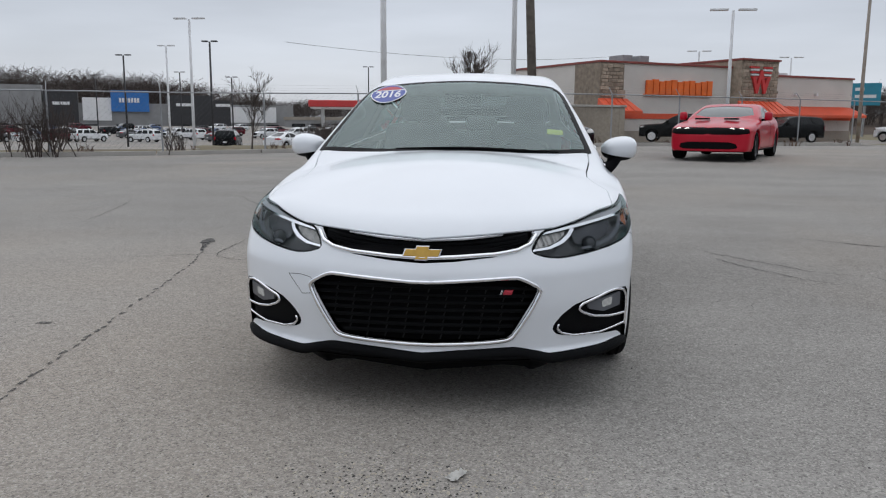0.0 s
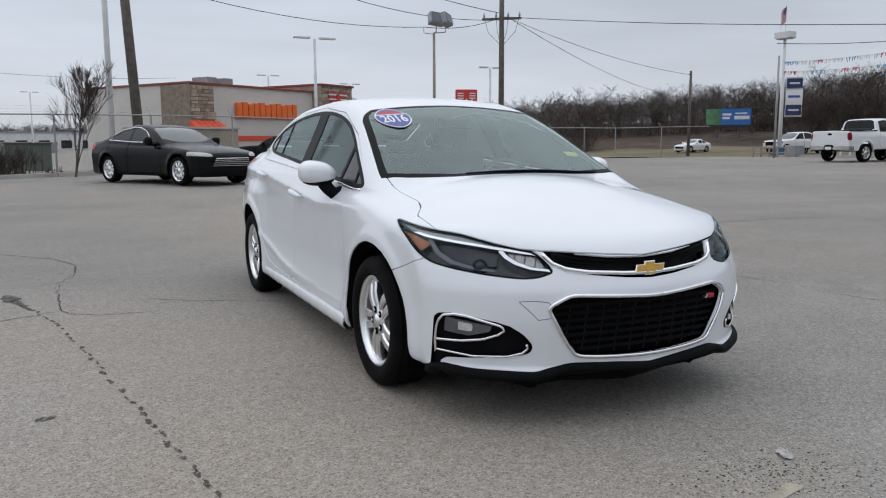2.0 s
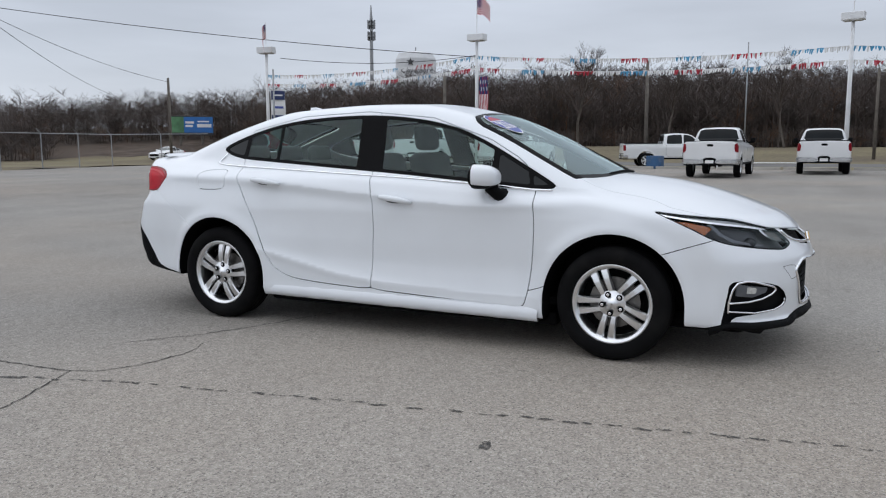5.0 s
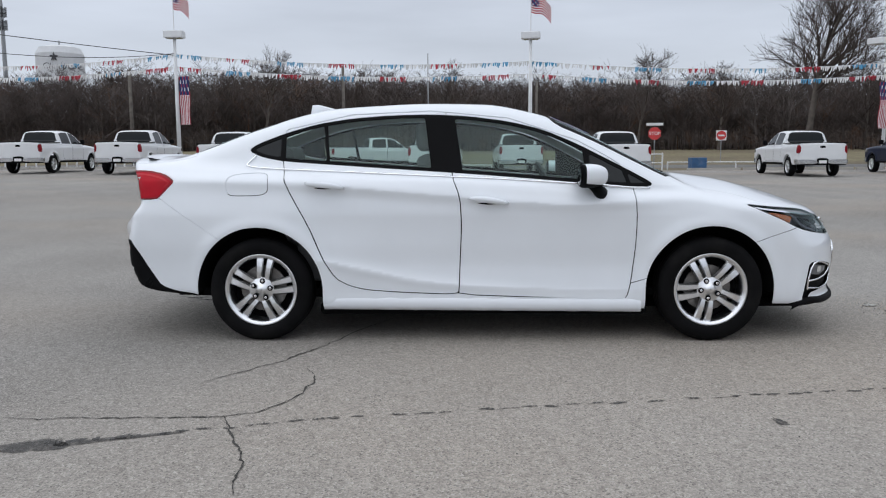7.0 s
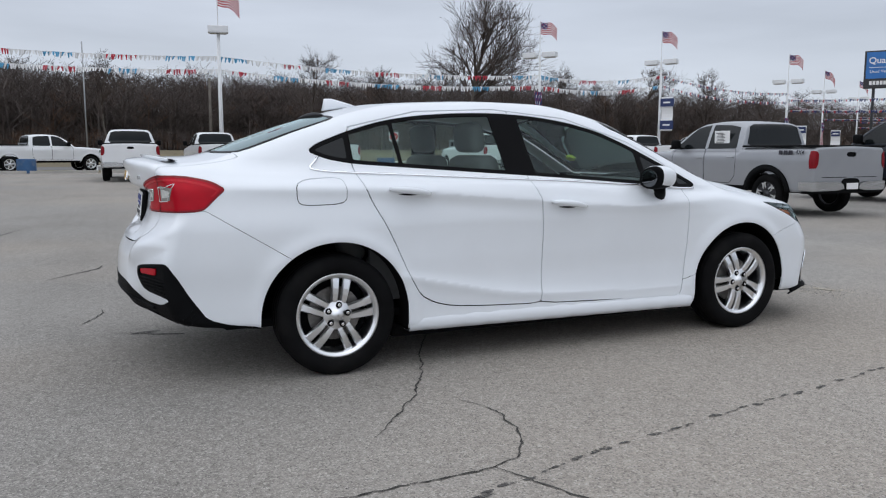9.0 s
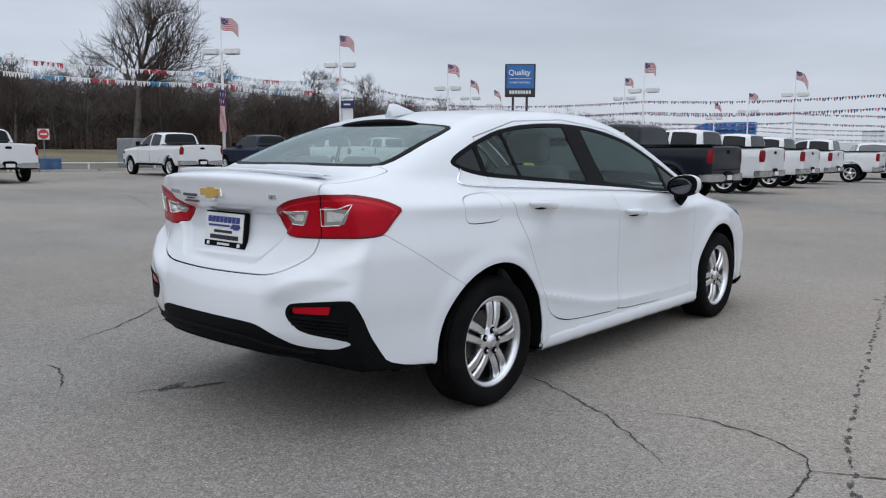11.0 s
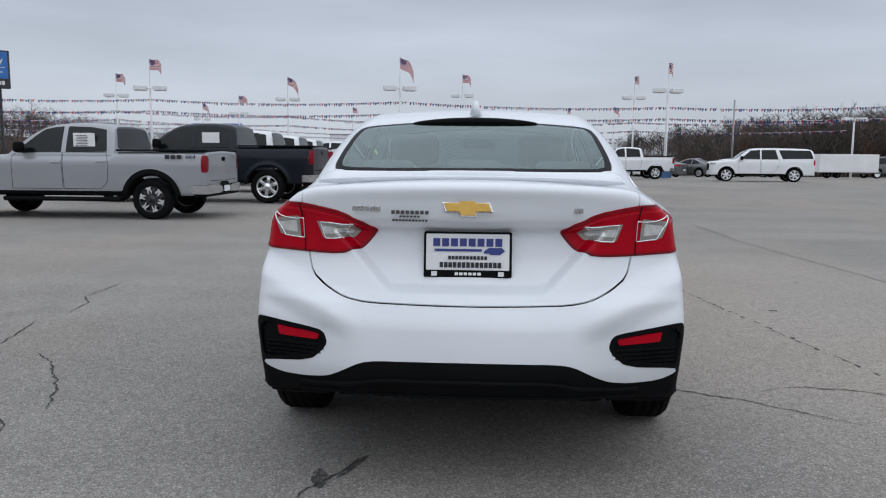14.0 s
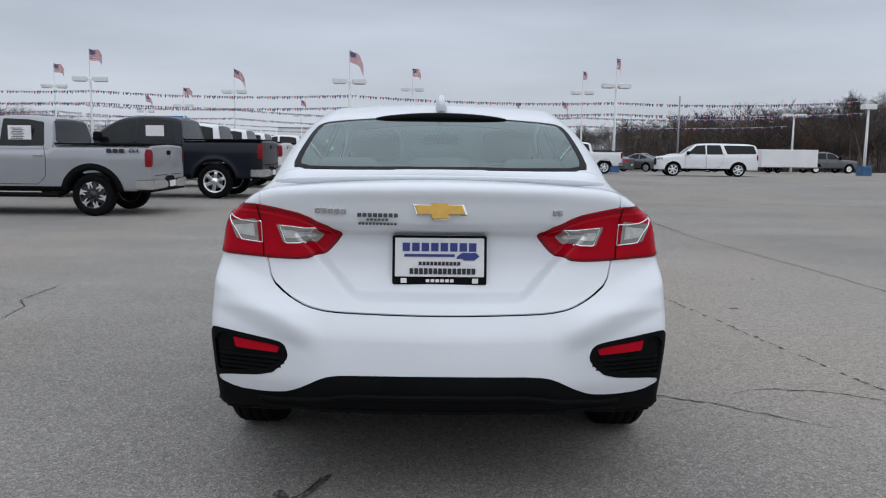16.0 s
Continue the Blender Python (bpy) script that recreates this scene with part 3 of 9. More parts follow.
def text_mesh(body, size, depth=0.004, shear=0.0, bold=0.0):
    cu = bpy.data.curves.new("writing", "FONT")
    cu.body, cu.size, cu.extrude, cu.shear, cu.offset = body, size, depth, shear, bold
    cu.align_x, cu.align_y = "CENTER", "CENTER"
    ob = bpy.data.objects.new("writing", cu)
    scene.collection.objects.link(ob)
    bpy.context.view_layer.update()
    me = bpy.data.meshes.new_from_object(ob.evaluated_get(bpy.context.evaluated_depsgraph_get()))
    bpy.data.objects.remove(ob)
    bpy.data.curves.remove(cu)
    return me


def writing(name, body, size, mat, m, parent, label="", depth=0.004, shear=0.0, bold=0.0):
    me = text_mesh(body, size, depth, shear, bold)
    me.materials.append(mat)
    ob = new(name, me)
    ob.parent = parent
    ob.matrix_local = m
    if label:
        ob["label"] = label
    return ob


def wheel(parent, name, at, radius, width, rim, spokes, out=-1, mat=ALLOY, detail=2, lugs=True, style="double", seed=0):
    """A road wheel: tyre, rim barrel, spokes, hub, disc. out: the side (+x or -x) it faces."""
    w = new(name)
    w.parent = parent
    w.location = at
    if out > 0:
        w.rotation_euler = (0, 0, math.pi)
    hw = width / 2
    seg = 64 if detail > 1 else 28
    R, r = radius, rim
    prof = [(hw * 0.72, r * 0.97), (hw * 0.98, r * 1.06), (hw * 1.06, (R + r) / 2 * 1.0), (hw * 1.0, R * 0.93), (hw * 0.86, R * 0.975), (hw * 0.72, R * 0.99)]
    if detail > 1:
        for g in (0.62, 0.2, -0.2, -0.62):
            prof += [(hw * (g + 0.07), R), (hw * (g + 0.04), R * 0.978), (hw * (g - 0.04), R * 0.978), (hw * (g - 0.07), R)]
    else:
        prof += [(hw * 0.5, R), (-hw * 0.5, R)]
    prof += [(-hw * 0.72, R * 0.99), (-hw * 0.86, R * 0.975), (-hw * 1.0, R * 0.93), (-hw * 1.06, (R + r) / 2), (-hw * 0.98, r * 1.06), (-hw * 0.72, r * 0.97)]
    part("tyre", lathe_bm([(s, q) for s, q in prof], seg, closed=True), RUBBER, w, smooth=True)
    # rim lip and barrel
    lip = [(-hw * 0.80, r * 1.0), (-hw * 0.86, r * 1.035), (-hw * 0.90, r * 1.03), (-hw * 0.88, r * 0.985), (-hw * 0.80, r * 0.935), (-hw * 0.72, r * 0.905), (-hw * 0.35, r * 0.895), (hw * 0.7, r * 0.90), (hw * 0.7, r * 0.98)]
    part("rim", lathe_bm(lip, seg), mat, w, smooth=True)
    part("brake_disc", lathe_bm([(-hw * 0.12, r * 0.66), (-hw * 0.12, r * 0.2), (hw * 0.02, r * 0.2), (hw * 0.02, r * 0.66), (-hw * 0.12, r * 0.66)], 24), STEEL_DARK, w)
    part("wheel_back", lathe_bm([(hw * 0.3, 0.004), (hw * 0.3, r * 0.9)], 24), SEAM_BLACK, w)
    face = -hw * 0.80
    hub = bmesh.new()
    lathe_bm([(face + 0.030, 0.004), (face + 0.030, r * 0.34), (face + 0.010, r * 0.36), (face + 0.006, r * 0.33), (face + 0.007, r * 0.155), (face - 0.002, r * 0.14), (face - 0.005, 0.004)], 24 if detail > 1 else 12, bm=hub)
    part("hub", hub, mat, w, smooth=True)
    offs = (-0.105, 0.105) if style == "double" else (0.0,)
    for k in range(spokes):
        for o in offs:
            bm = bmesh.new()
            th = 2 * math.pi * k / spokes + seed
            n = 5 if detail > 1 else 2
            rings = []
            for i in range(n + 1):
                q = i / n
                rad = r * (0.22 + 0.72 * q)
                half = r * ((0.068 + 0.042 * q) if style == "double" else (0.12 + 0.05 * q))
                shift = r * o * (1.0 + 0.45 * q)
                xo = face + 0.010 - 0.012 * math.sin(q * math.pi) + 0.006 * q
                dep = 0.032
                ring = []
                for sx, sy in ((0, -0.72), (0, 0.72), (dep * 0.3, 1.0), (dep, 0.9), (dep, -0.9), (dep * 0.3, -1.0)):
                    y0, z0 = rad, shift + sy * half
                    ring.append(bm.verts.new((xo + sx, y0 * math.cos(th) - z0 * math.sin(th), y0 * math.sin(th) + z0 * math.cos(th))))
                rings.append(ring)
            for a, b in zip(rings, rings[1:]):
                for j in range(6):
                    bm.faces.new((a[j], a[(j + 1) % 6], b[(j + 1) % 6], b[j]))
            bm.faces.new(rings[0][::-1])
            bm.faces.new(rings[-1])
            bmesh.ops.recalc_face_normals(bm, faces=bm.faces)
            part("spoke", bm, mat, w)
    if lugs:
        for k in range(5):
            th = 2 * math.pi * (k if style == "double" else k + .5) / 5 + seed
            # black discs stand for the shade inside the lug holes
            for nm, rad, x1, mat2 in (("lug_hole", .017, face + .003, SEAM_BLACK), ("lug_nut", .0085, face - .003, CHROME)):
                bm = bmesh.new()
                lathe_bm([(face + 0.03, rad), (x1, rad), (x1 - .001, rad * .8), (x1 - .001, 0.001)], 10, bm=bm)
                bmesh.ops.translate(bm, verts=bm.verts, vec=(0, math.cos(th) * r * 0.255, math.sin(th) * r * 0.255))
                part(nm, bm, mat2, w)
    return w


# ---- the white sedan: its centre on the ground is the origin, its nose points to -y ----
PLAN = curve_of([(-2.4, 0.8), (-2, 0.847), (-1.7, 0.8551), (-1.35, 0.8799), (-0.6, 0.884), (0, 0.884), (0.8, 0.889), (1.35, 0.897), (1.8, 0.8454), (2.1, 0.7875), (2.4, 0.8)])
TUMBLE = curve_of([(0.12, -0.06), (0.2, -0.03), (0.3, -0.012), (0.45, -0.00975), (0.6, 0), (0.75, -0.004), (0.88, -0.03001), (0.96, -0.04832), (1.05, -0.1242), (1.2, -0.2)])
CREASE_HI = curve_of([(-1.6, .80), (-1.2, .86), (-.9, .84), (-.5, .825), (.15, .872), (.5, .90), (1.2, .96), (2.0, .98)])
CREASE_LO = curve_of([(-.7, .315), (-.15, .33), (.36, .37), (.67, .43), (1.0, .50)])
DECK = curve_of([(-2.42, 0.58), (-2.32, 0.672), (-2.2, 0.7539), (-2.05, 0.8178), (-1.8, 0.9057), (-1.5, 0.9763), (-1.2, 1.005), (-1, 0.9918), (-0.5, 0.97), (0, 0.99), (0.6, 1.03), (1.2, 1.069), (1.6, 1.116), (1.8, 1.127), (2, 1.134), (2.2, 1.132), (2.36, 1.115)])
DECK_CROWN = curve_of([(-2.3, 0.04), (-2, 0.120), (-1.5, 0.188), (-1, 0.118), (0, 0), (1.2, 0.03496), (1.7, 0.08111), (2.3, 0.1117)])
ROOF = curve_of([(-2.4, 0.2), (-1.5, 0.8), (-1.2, 0.985), (-1.02, 1.077), (-0.85, 1.163), (-0.67, 1.256), (-0.5, 1.333), (-0.33, 1.392), (0, 1.45), (0.35, 1.457), (0.7, 1.444), (0.95, 1.427), (1.1, 1.399), (1.28, 1.35), (1.46, 1.295), (1.65, 1.227), (1.83, 1.159), (2.05, 1.08), (2.4, 0.9)])
NOSE = curve_of([(0.12, -2.21), (0.18, -2.29), (0.23, -2.325), (0.26, -2.3), (0.33, -2.308), (0.45, -2.324), (0.55, -2.317), (0.63, -2.28), (0.7, -2.229), (0.8, -2.167)])
TAIL = curve_of([(0.2, 2.2), (0.3, 2.29), (0.38, 2.345), (0.47, 2.372), (0.6, 2.362), (0.68, 2.333), (0.74, 2.296), (0.85, 2.248), (0.943, 2.238), (0.962, 2.260), (0.98, 2.283), (1.05, 2.306), (1.12, 2.335), (1.2, 2.34)])
TAIL_CORNER = curve_of([(0.2, 2.2), (0.3, 2.29), (0.38, 2.321), (0.47, 2.352), (0.6, 2.359), (0.68, 2.341), (0.74, 2.303), (0.85, 2.268), (0.95, 2.274), (1.05, 2.298), (1.12, 2.325), (1.2, 2.34)])
FLOOR_LINE = curve_of([(-2.4, .215), (-2.0, .20), (-1.7, .21), (-.9, .185), (.9, .20), (1.75, .27), (2.0, .285), (2.2, .33), (2.4, .375)])


# bow of nose and tail in plan, cabin width and lean, roof crown
NOSE_BOW, TAIL_BOW = (0.356, 0.292), (0.259, 0.061)
CABIN, CABIN_TAPER, ROOF_BOW, CABIN_ROUND = (0.793, 0.557, -0.122), (0.169, 0.052), (0.095, -0.020), .085


def sedan_field(x, y, z):
    a = np.abs(x)
    w = PLAN(y) + TUMBLE(z)
    hi, lo = CREASE_HI(y), CREASE_LO(y)
    s = np.clip((z - lo) / (hi - lo), 0, 1)
    mid = step(y, -1.15, -.75) * (1 - step(y, .85, 1.25))
    w = w - (.026 * np.sin(np.pi * s) ** .8) * mid
    w = w + .006 * np.exp(-((z - lo + .012) / .030) ** 2) * mid * step(y, -.6, .2)
    w = w + .011 * np.exp(-((z - hi) / .038) ** 2) * step(y, -1.9, -1.5) * (1 - step(y, 1.7, 2.1))
    w = w + .012 * np.exp(-((z - .235) / .04) ** 2) * mid
    for yc in (-1.34, 1.36):
        r = np.hypot(y - yc, np.maximum(z - .31, 0))
        w = w + .012 * np.exp(-((r - .40) / .045) ** 2)
    side = a - w
    top = (z - (DECK(y) - DECK_CROWN(y) * a * a)) * .95
    front = (NOSE(z) + NOSE_BOW[0] * a * a + NOSE_BOW[1] * a ** 4 - y) * .85
    lid = step(a, .34, .50)
    # plate recess in the lid and the shoulder crease of the bumper
    hollow = step(.300 + .96 * (z - .735) - a, 0, .045) * step(z, .715, .755) * (1 - step(z, .93, .952))
    shoulder = step(1.12 - np.sqrt((z - .635 - .365 * (a - .42)) ** 2 + .00022) / .085, 0, 1.2) * 1.1 * step(a, .36, .50) * (1 - step(a, .80, .90))
    back = (y - (TAIL(z) * (1 - lid) + TAIL_CORNER(z) * lid - TAIL_BOW[0] * a * a - TAIL_BOW[1] * a ** 4 - .032 * hollow + .030 * shoulder)) * .85
    bottom = FLOOR_LINE(y) - z
    body = smax(side, top, .10)
    body = smax(body, smax(front, top, .05), .05)
    body = smax(body, back, .045)
    body = smax(body, bottom, .04)
    zz = np.maximum(z, .93)
    taper = 1 - CABIN_TAPER[0] * step(y, 1.15, 2.3) - CABIN_TAPER[1] * step(-y, .6, 1.6)
    gs = (a - (CABIN[0] - CABIN[1] * (zz - .95) - CABIN[2] * (zz - .95) ** 2) * taper) * .9
    gt = (z - (ROOF(y) - ROOF_BOW[0] * a * a - ROOF_BOW[1] * a ** 4)) * .88
    green = smax(gs, gt, CABIN_ROUND)
    green = np.maximum(green, np.maximum(np.maximum(front, back) + .06, .60 - z))
    f = smin(body, green, .035)
    return f


def mirrored(pts):
    """Half an outline in (x >= 0, v), from the middle outwards and back, closed by its mirror image."""
    return list(pts) + [(-x, v) for x, v in reversed(pts) if x > 1e-6]


def round_front(P):
    return np.abs(P[:, 0]) + (P[:, 1] + 2.305)


def round_back(P):
    return np.abs(P[:, 0]) + (2.30 - P[:, 1])


SIDE_WINDOW = rounded([(1.455, 1.150), (1.40, 1.190), (1.23, 1.255), (1.03, 1.312), (.82, 1.345), (.58, 1.363), (.33, 1.368), (.09, 1.355), (-.15, 1.322), (-.36, 1.270), (-.56, 1.185), (-.75, 1.085), (-.91, 1.0), (-1.005, .945), (-.985, .925), (-.87, .925), (-.48, .958), (0, .998), (.53, 1.034), (.87, 1.058), (1.22, 1.083), (1.36, 1.108)], 1)
FRONT_DOOR = rounded([(.255, 1.50), (.235, 1.36), (.20, 1.0), (.15, .87), (.14, .70), (.15, .47), (.155, .33), (.16, .285), (-.32, .268), (-.80, .252), (-.845, .262), (-.87, .36), (-.892, .54), (-.90, .73), (-.89, .87), (-.885, .925), (-.83, 1.045), (-.70, 1.135), (-.2, 1.40)], 1)
REAR_DOOR = rounded([(.255, 1.50), (.235, 1.36), (.20, 1.0), (.15, .87), (.14, .70), (.15, .47), (.155, .33), (.16, .285), (.53, .300), (.72, .315), (.82, .34), (.90, .385), (.97, .50), (1.06, .71), (1.19, .94), (1.232, 1.09), (1.24, 1.22), (1.20, 1.32), (.9, 1.45)], 1)
FUEL = rounded([(1.55, 1.005), (1.31, 1.02), (1.295, .96), (1.30, .885), (1.52, .880), (1.55, .90)], 2)
HEADLAMP = rounded([(.515, .640), (.560, .675), (.640, .719), (.74, .731), (.84, .745), (.957, .764), (1.078, .783), (1.25, .795), (1.42, .806), (1.60, .824), (1.51, .778), (1.42, .738), (1.32, .692), (1.22, .664), (1.08, .645), (.867, .626), (.68, .614), (.587, .620)], 1)
TAILLAMP = rounded([(.428, .957), (.51, 1.000), (.66, 1.024), (.76, 1.032), (.90, 1.030), (1.05, 1.010), (1.13, .992), (1.20, .966), (1.145, .920), (1.09, .868), (1.05, .858), (.96, .856), (.72, .850), (.586, .848), (.520, .853), (.485, .885)], 1)
UPPER_GRILLE = mirrored([(0, .686), (.168, .693), (.33, .710), (.435, .721), (.40, .672), (.355, .648), (.272, .627), (.125, .611), (0, .604)])
LOWER_GRILLE = rounded(mirrored([(0, .528), (.20, .540), (.345, .549), (.372, .546), (.446, .508), (.450, .490), (.352, .318), (.325, .303), (.23, .295), (0, .286)]), 1)
FOG_POCKET = rounded([(1.19, .465), (1.05, .474), (.755, .437), (.66, .395), (.61, .345), (.63, .318), (.68, .305), (.95, .287), (1.155, .280), (1.165, .20), (1.235, .20), (1.215, .30), (1.20, .39)], 1)
HOOD = mirrored([(0, -2.5), (.40, -2.40), (.56, -2.28), (.70, -2.08), (.76, -1.85), (.755, -1.62), (.70, -1.535), (.675, -1.45), (.68, -1.33), (.70, -1.20), (.70, -1.1), (.4, -1.0), (0, -1.0)])
SHIELD = np.array(mirrored([(0, -1.225), (.35, -1.195), (.60, -1.145), (.69, -1.12), (.722, -1.095), (.715, -1.04), (.60, -.48), (.575, -.43), (.52, -.395), (.3, -.37), (0, -.355)]))
BACKLIGHT = rounded(mirrored([(0, 1.235), (.3, 1.248), (.50, 1.255), (.548, 1.30), (.575, 1.70), (.555, 1.81), (.3, 1.865), (0, 1.882)]), 1)
LID = rounded(mirrored([(0, .685), (.23, .687), (.36, .689), (.43, .702), (.505, .735), (.565, .778), (.583, .85), (.605, 1.04), (.60, 1.5), (0, 1.5)]), 1)
REAR_BLACK = rounded([(-.3, .10), (-.3, .497), (.05, .495), (.267, .490), (.335, .480), (.448, .437), (.54, .409), (.65, .400), (.80, .402), (.905, .432), (.86, .447), (.60, .467), (.530, .510), (.503, .540), (.522, .582), (.60, .593), (.84, .612), (.905, .612), (.955, .55), (1.0, .457), (1.05, .39), (1.10, .33), (1.23, .298), (1.42, .285), (1.5, .10)], 1)
LIP = curve_of([(0, .253), (.24, .268), (.40, .273), (.52, .256), (.61, .243), (.76, .245), (.95, .247), (1.16, .257), (1.24, .24), (1.42, .16)])


def sedan():
    car = thing("sedan", "white four-door sedan with chrome trim on worn asphalt", "car")
    M = skin(sedan_field, (-1.0, -2.46, .08), (1.0, 2.46, 1.52), .0138)
    def arch(P):
        d = np.minimum(np.hypot(P[:, 1] + 1.34, np.maximum(P[:, 2] - .31, 0)), np.hypot(P[:, 1] - 1.36, np.maximum(P[:, 2] - .31, 0)))
        return np.maximum(d - .385, .52 - np.abs(P[:, 0]))

    M = clip(M, -arch(M[0]))
    for sx in (-1, 1):
        for yc in (-1.34, 1.36):
            ends = [(yc - .384, .20 if yc < 0 else .215)] + [(yc + .384 * math.cos(t), .31 + .384 * math.sin(t)) for t in np.linspace(math.pi, 0, 41)] + [(yc + .384, .20 if yc < 0 else .29)]
            Y, Z = np.array(ends).T
            lo_x, hi_x = np.full(len(Y), .55), np.full(len(Y), 1.0)
            for _ in range(24):
                mx = (lo_x + hi_x) / 2
                ins = sedan_field(mx, Y, Z) < 0
                lo_x, hi_x = np.where(ins, mx, lo_x), np.where(ins, hi_x, mx)
            bm = bmesh.new()
            outer = [bm.verts.new((sx * (a - .006), y, z)) for a, y, z in zip(lo_x, Y, Z)]
            inner = [bm.verts.new((sx * .53, y, z)) for y, z in zip(Y, Z)]
            for i in range(len(outer) - 1):
                bm.faces.new((outer[i], outer[i + 1], inner[i + 1], inner[i]))
            bm.faces.new(inner)
            part("wheel_arch_liner", bm, SEAM_BLACK, car)
    V, N, T = M
    floor = V[:, 2] - FLOOR_LINE(V[:, 1]) - .012
    part("underbody", shell(clip(M, floor), 0), SEAM_BLACK, car)
    # low black boxes added under the car to deepen its ground shadow
    part("floor_pan", box_bm((-.74, -1.0, .135), (.74, 1.02, .21), .02), SEAM_BLACK, car)
    part("engine_shield", box_bm((-.58, -2.0, .15), (.58, -1.0, .24), .03), SEAM_BLACK, car)
    part("rear_pan", box_bm((-.55, 1.0, .215), (.55, 1.9, .29), .03), SEAM_BLACK, car)
    M = clip(M, -floor)

    def cut(M, field, gap=0.0034):
        """The patch inside a field, and the rest, with a panel gap between them."""
        s = field(M[0])
        return clip(M, s + gap), clip(M, gap - s)

    back_half = lambda P: step(P[:, 1], 0, 1)
    only = lambda d, keep: np.where(keep, d, 1.0)
    # glass
    shield = lambda P: np.where((P[:, 2] > .93) & (P[:, 1] < -.2), outline_distance(P[:, 0], P[:, 1], SHIELD), .3)
    backlight = lambda P: np.where((P[:, 2] > 1.10) & (P[:, 1] > 1.0), outline_distance(P[:, 0], P[:, 1], BACKLIGHT), .3)
    sidewin = lambda P: np.where(np.abs(P[:, 0]) > .45, outline_distance(P[:, 1], P[:, 2], SIDE_WINDOW), .3)
    # a dark layer just under the panels, open where the panes and grilles are
    L = clip(M, .004 - shield(M[0]))
    L = clip(L, .004 - backlight(L[0]))
    L = clip(L, .010 - sidewin(L[0]))
    for poly, test in ((UPPER_GRILLE, 1), (LOWER_GRILLE, 1)):
        L = clip(L, -np.where(L[0][:, 1] < -2, outline_distance(L[0][:, 0], L[0][:, 2], np.array(poly)), .3))
    for poly, rnd, sgn in ((HEADLAMP, round_front, -1), (FOG_POCKET, round_front, -1), (TAILLAMP, round_back, 1)):
        L = clip(L, -np.where(L[0][:, 1] * sgn > 1.3, outline_distance(rnd(L[0]), L[0][:, 2], poly), .3))
    lo = clip(L, L[0][:, 2] - .99)
    part("inner_panel", (lo[0] - lo[1] * .011, lo[2], lo[1]), SEAM_BLACK, car)
    up = clip(L, .99 - L[0][:, 2])
    part("headliner", (up[0] - up[1] * .014, up[2], up[1]), HEADLINER, car, "pale grey roof lining")

    W, M = cut(M, shield, .002)
    s = shield(W[0])
    frit = clip(W, -.035 - s)
    part("windshield_border", shell(frit, .004), BLACK_GLOSS, car)
    ob = part("windshield", shell(clip(W, s + .035), 0), GLASS_SHIELD, car, "clear laminated windshield")
    W, M = cut(M, backlight, .002)
    s = backlight(W[0])
    part("rear_window_border", shell(clip(W, -.028 - s), .004), BLACK_GLOSS, car)
    part("rear_window", shell(clip(W, s + .028), 0), GLASS_REAR, car, "tinted rear window")
    W, M = cut(M, sidewin, .001)
    pillar_b = [(.375, 1.40), (.315, .98), (.125, .96), (.19, 1.40)]
    pillar_c = [(1.252, 1.30), (1.245, 1.05), (1.215, 1.05), (1.222, 1.30)]
    bar_r = [(.995, 1.35), (.955, 1.02), (.935, 1.02), (.973, 1.35)]
    bar_f = [(-.585, 1.25), (-.612, .90), (-.645, .90), (-.622, 1.25)]
    gate = [(-.80, 1.10), (-.865, .90), (-.885, .90), (-.825, 1.10)]

    def panes(P):
        g = outline_distance(P[:, 1], P[:, 2], SIDE_WINDOW) + .020
        for bar in (pillar_b, pillar_c, bar_r, bar_f, gate):
            g = np.maximum(g, -outline_distance(P[:, 1], P[:, 2], np.array(bar)))
        return g

    for sx in (-1, 1):
        S = clip(W, -sx * W[0][:, 0])
        g = panes(S[0])
        part("window_trim", shell(clip(S, -g), .006), BLACK_GLOSS, car, "gloss black window frame")
        G = clip(S, g)
        G = (G[0] - G[1] * .004, G[1], G[2])
        for lo_y, hi_y, mat in ((-1.2, -.62, GLASS_DARK), (-.62, .25, GLASS), (.25, .96, GLASS), (.96, 1.235, GLASS), (1.235, 1.6, GLASS_DARK)):
            Q = clip(G, np.maximum(lo_y - G[0][:, 1], G[0][:, 1] - hi_y))
            part("side_window", shell(Q, 0), mat, car)
    # doors, fuel flap
    fd = lambda P: outline_distance(P[:, 1], P[:, 2], FRONT_DOOR)
    rd = lambda P: outline_distance(P[:, 1], P[:, 2], REAR_DOOR)
    top_side = lambda P, d: np.maximum(d, .55 - np.abs(P[:, 0]))
    roof_free = lambda P: P[:, 2] - np.interp(P[:, 1], [-1.1, -.9, -.56, -.15, .33, .82, 1.23, 1.4], [.97, 1.02, 1.205, 1.342, 1.390, 1.368, 1.275, 1.2])
    for name, fld in (("front_door", fd), ("rear_door", rd)):
        D, M = cut(M, lambda P: np.maximum(top_side(P, fld(P)), roof_free(P)))
        for sx in (-1, 1):
            part(name, shell(clip(D, -sx * D[0][:, 0]), .012), PAINT_WHITE, car)
    D, M = cut(M, lambda P: np.where(P[:, 0] < 0, outline_distance(P[:, 1], P[:, 2], FUEL), .3), .0024)
    part("fuel_flap", shell(D, .010), PAINT_WHITE, car)
    # lamps
    hl = lambda P: np.where(P[:, 1] < -1.3, outline_distance(round_front(P), P[:, 2], HEADLAMP), .3)
    H, M = cut(M, hl, .0015)
    tl = lambda P: np.where(P[:, 1] > 1.4, outline_distance(round_back(P), P[:, 2], TAILLAMP), .3)
    R, M = cut(M, tl, .0015)
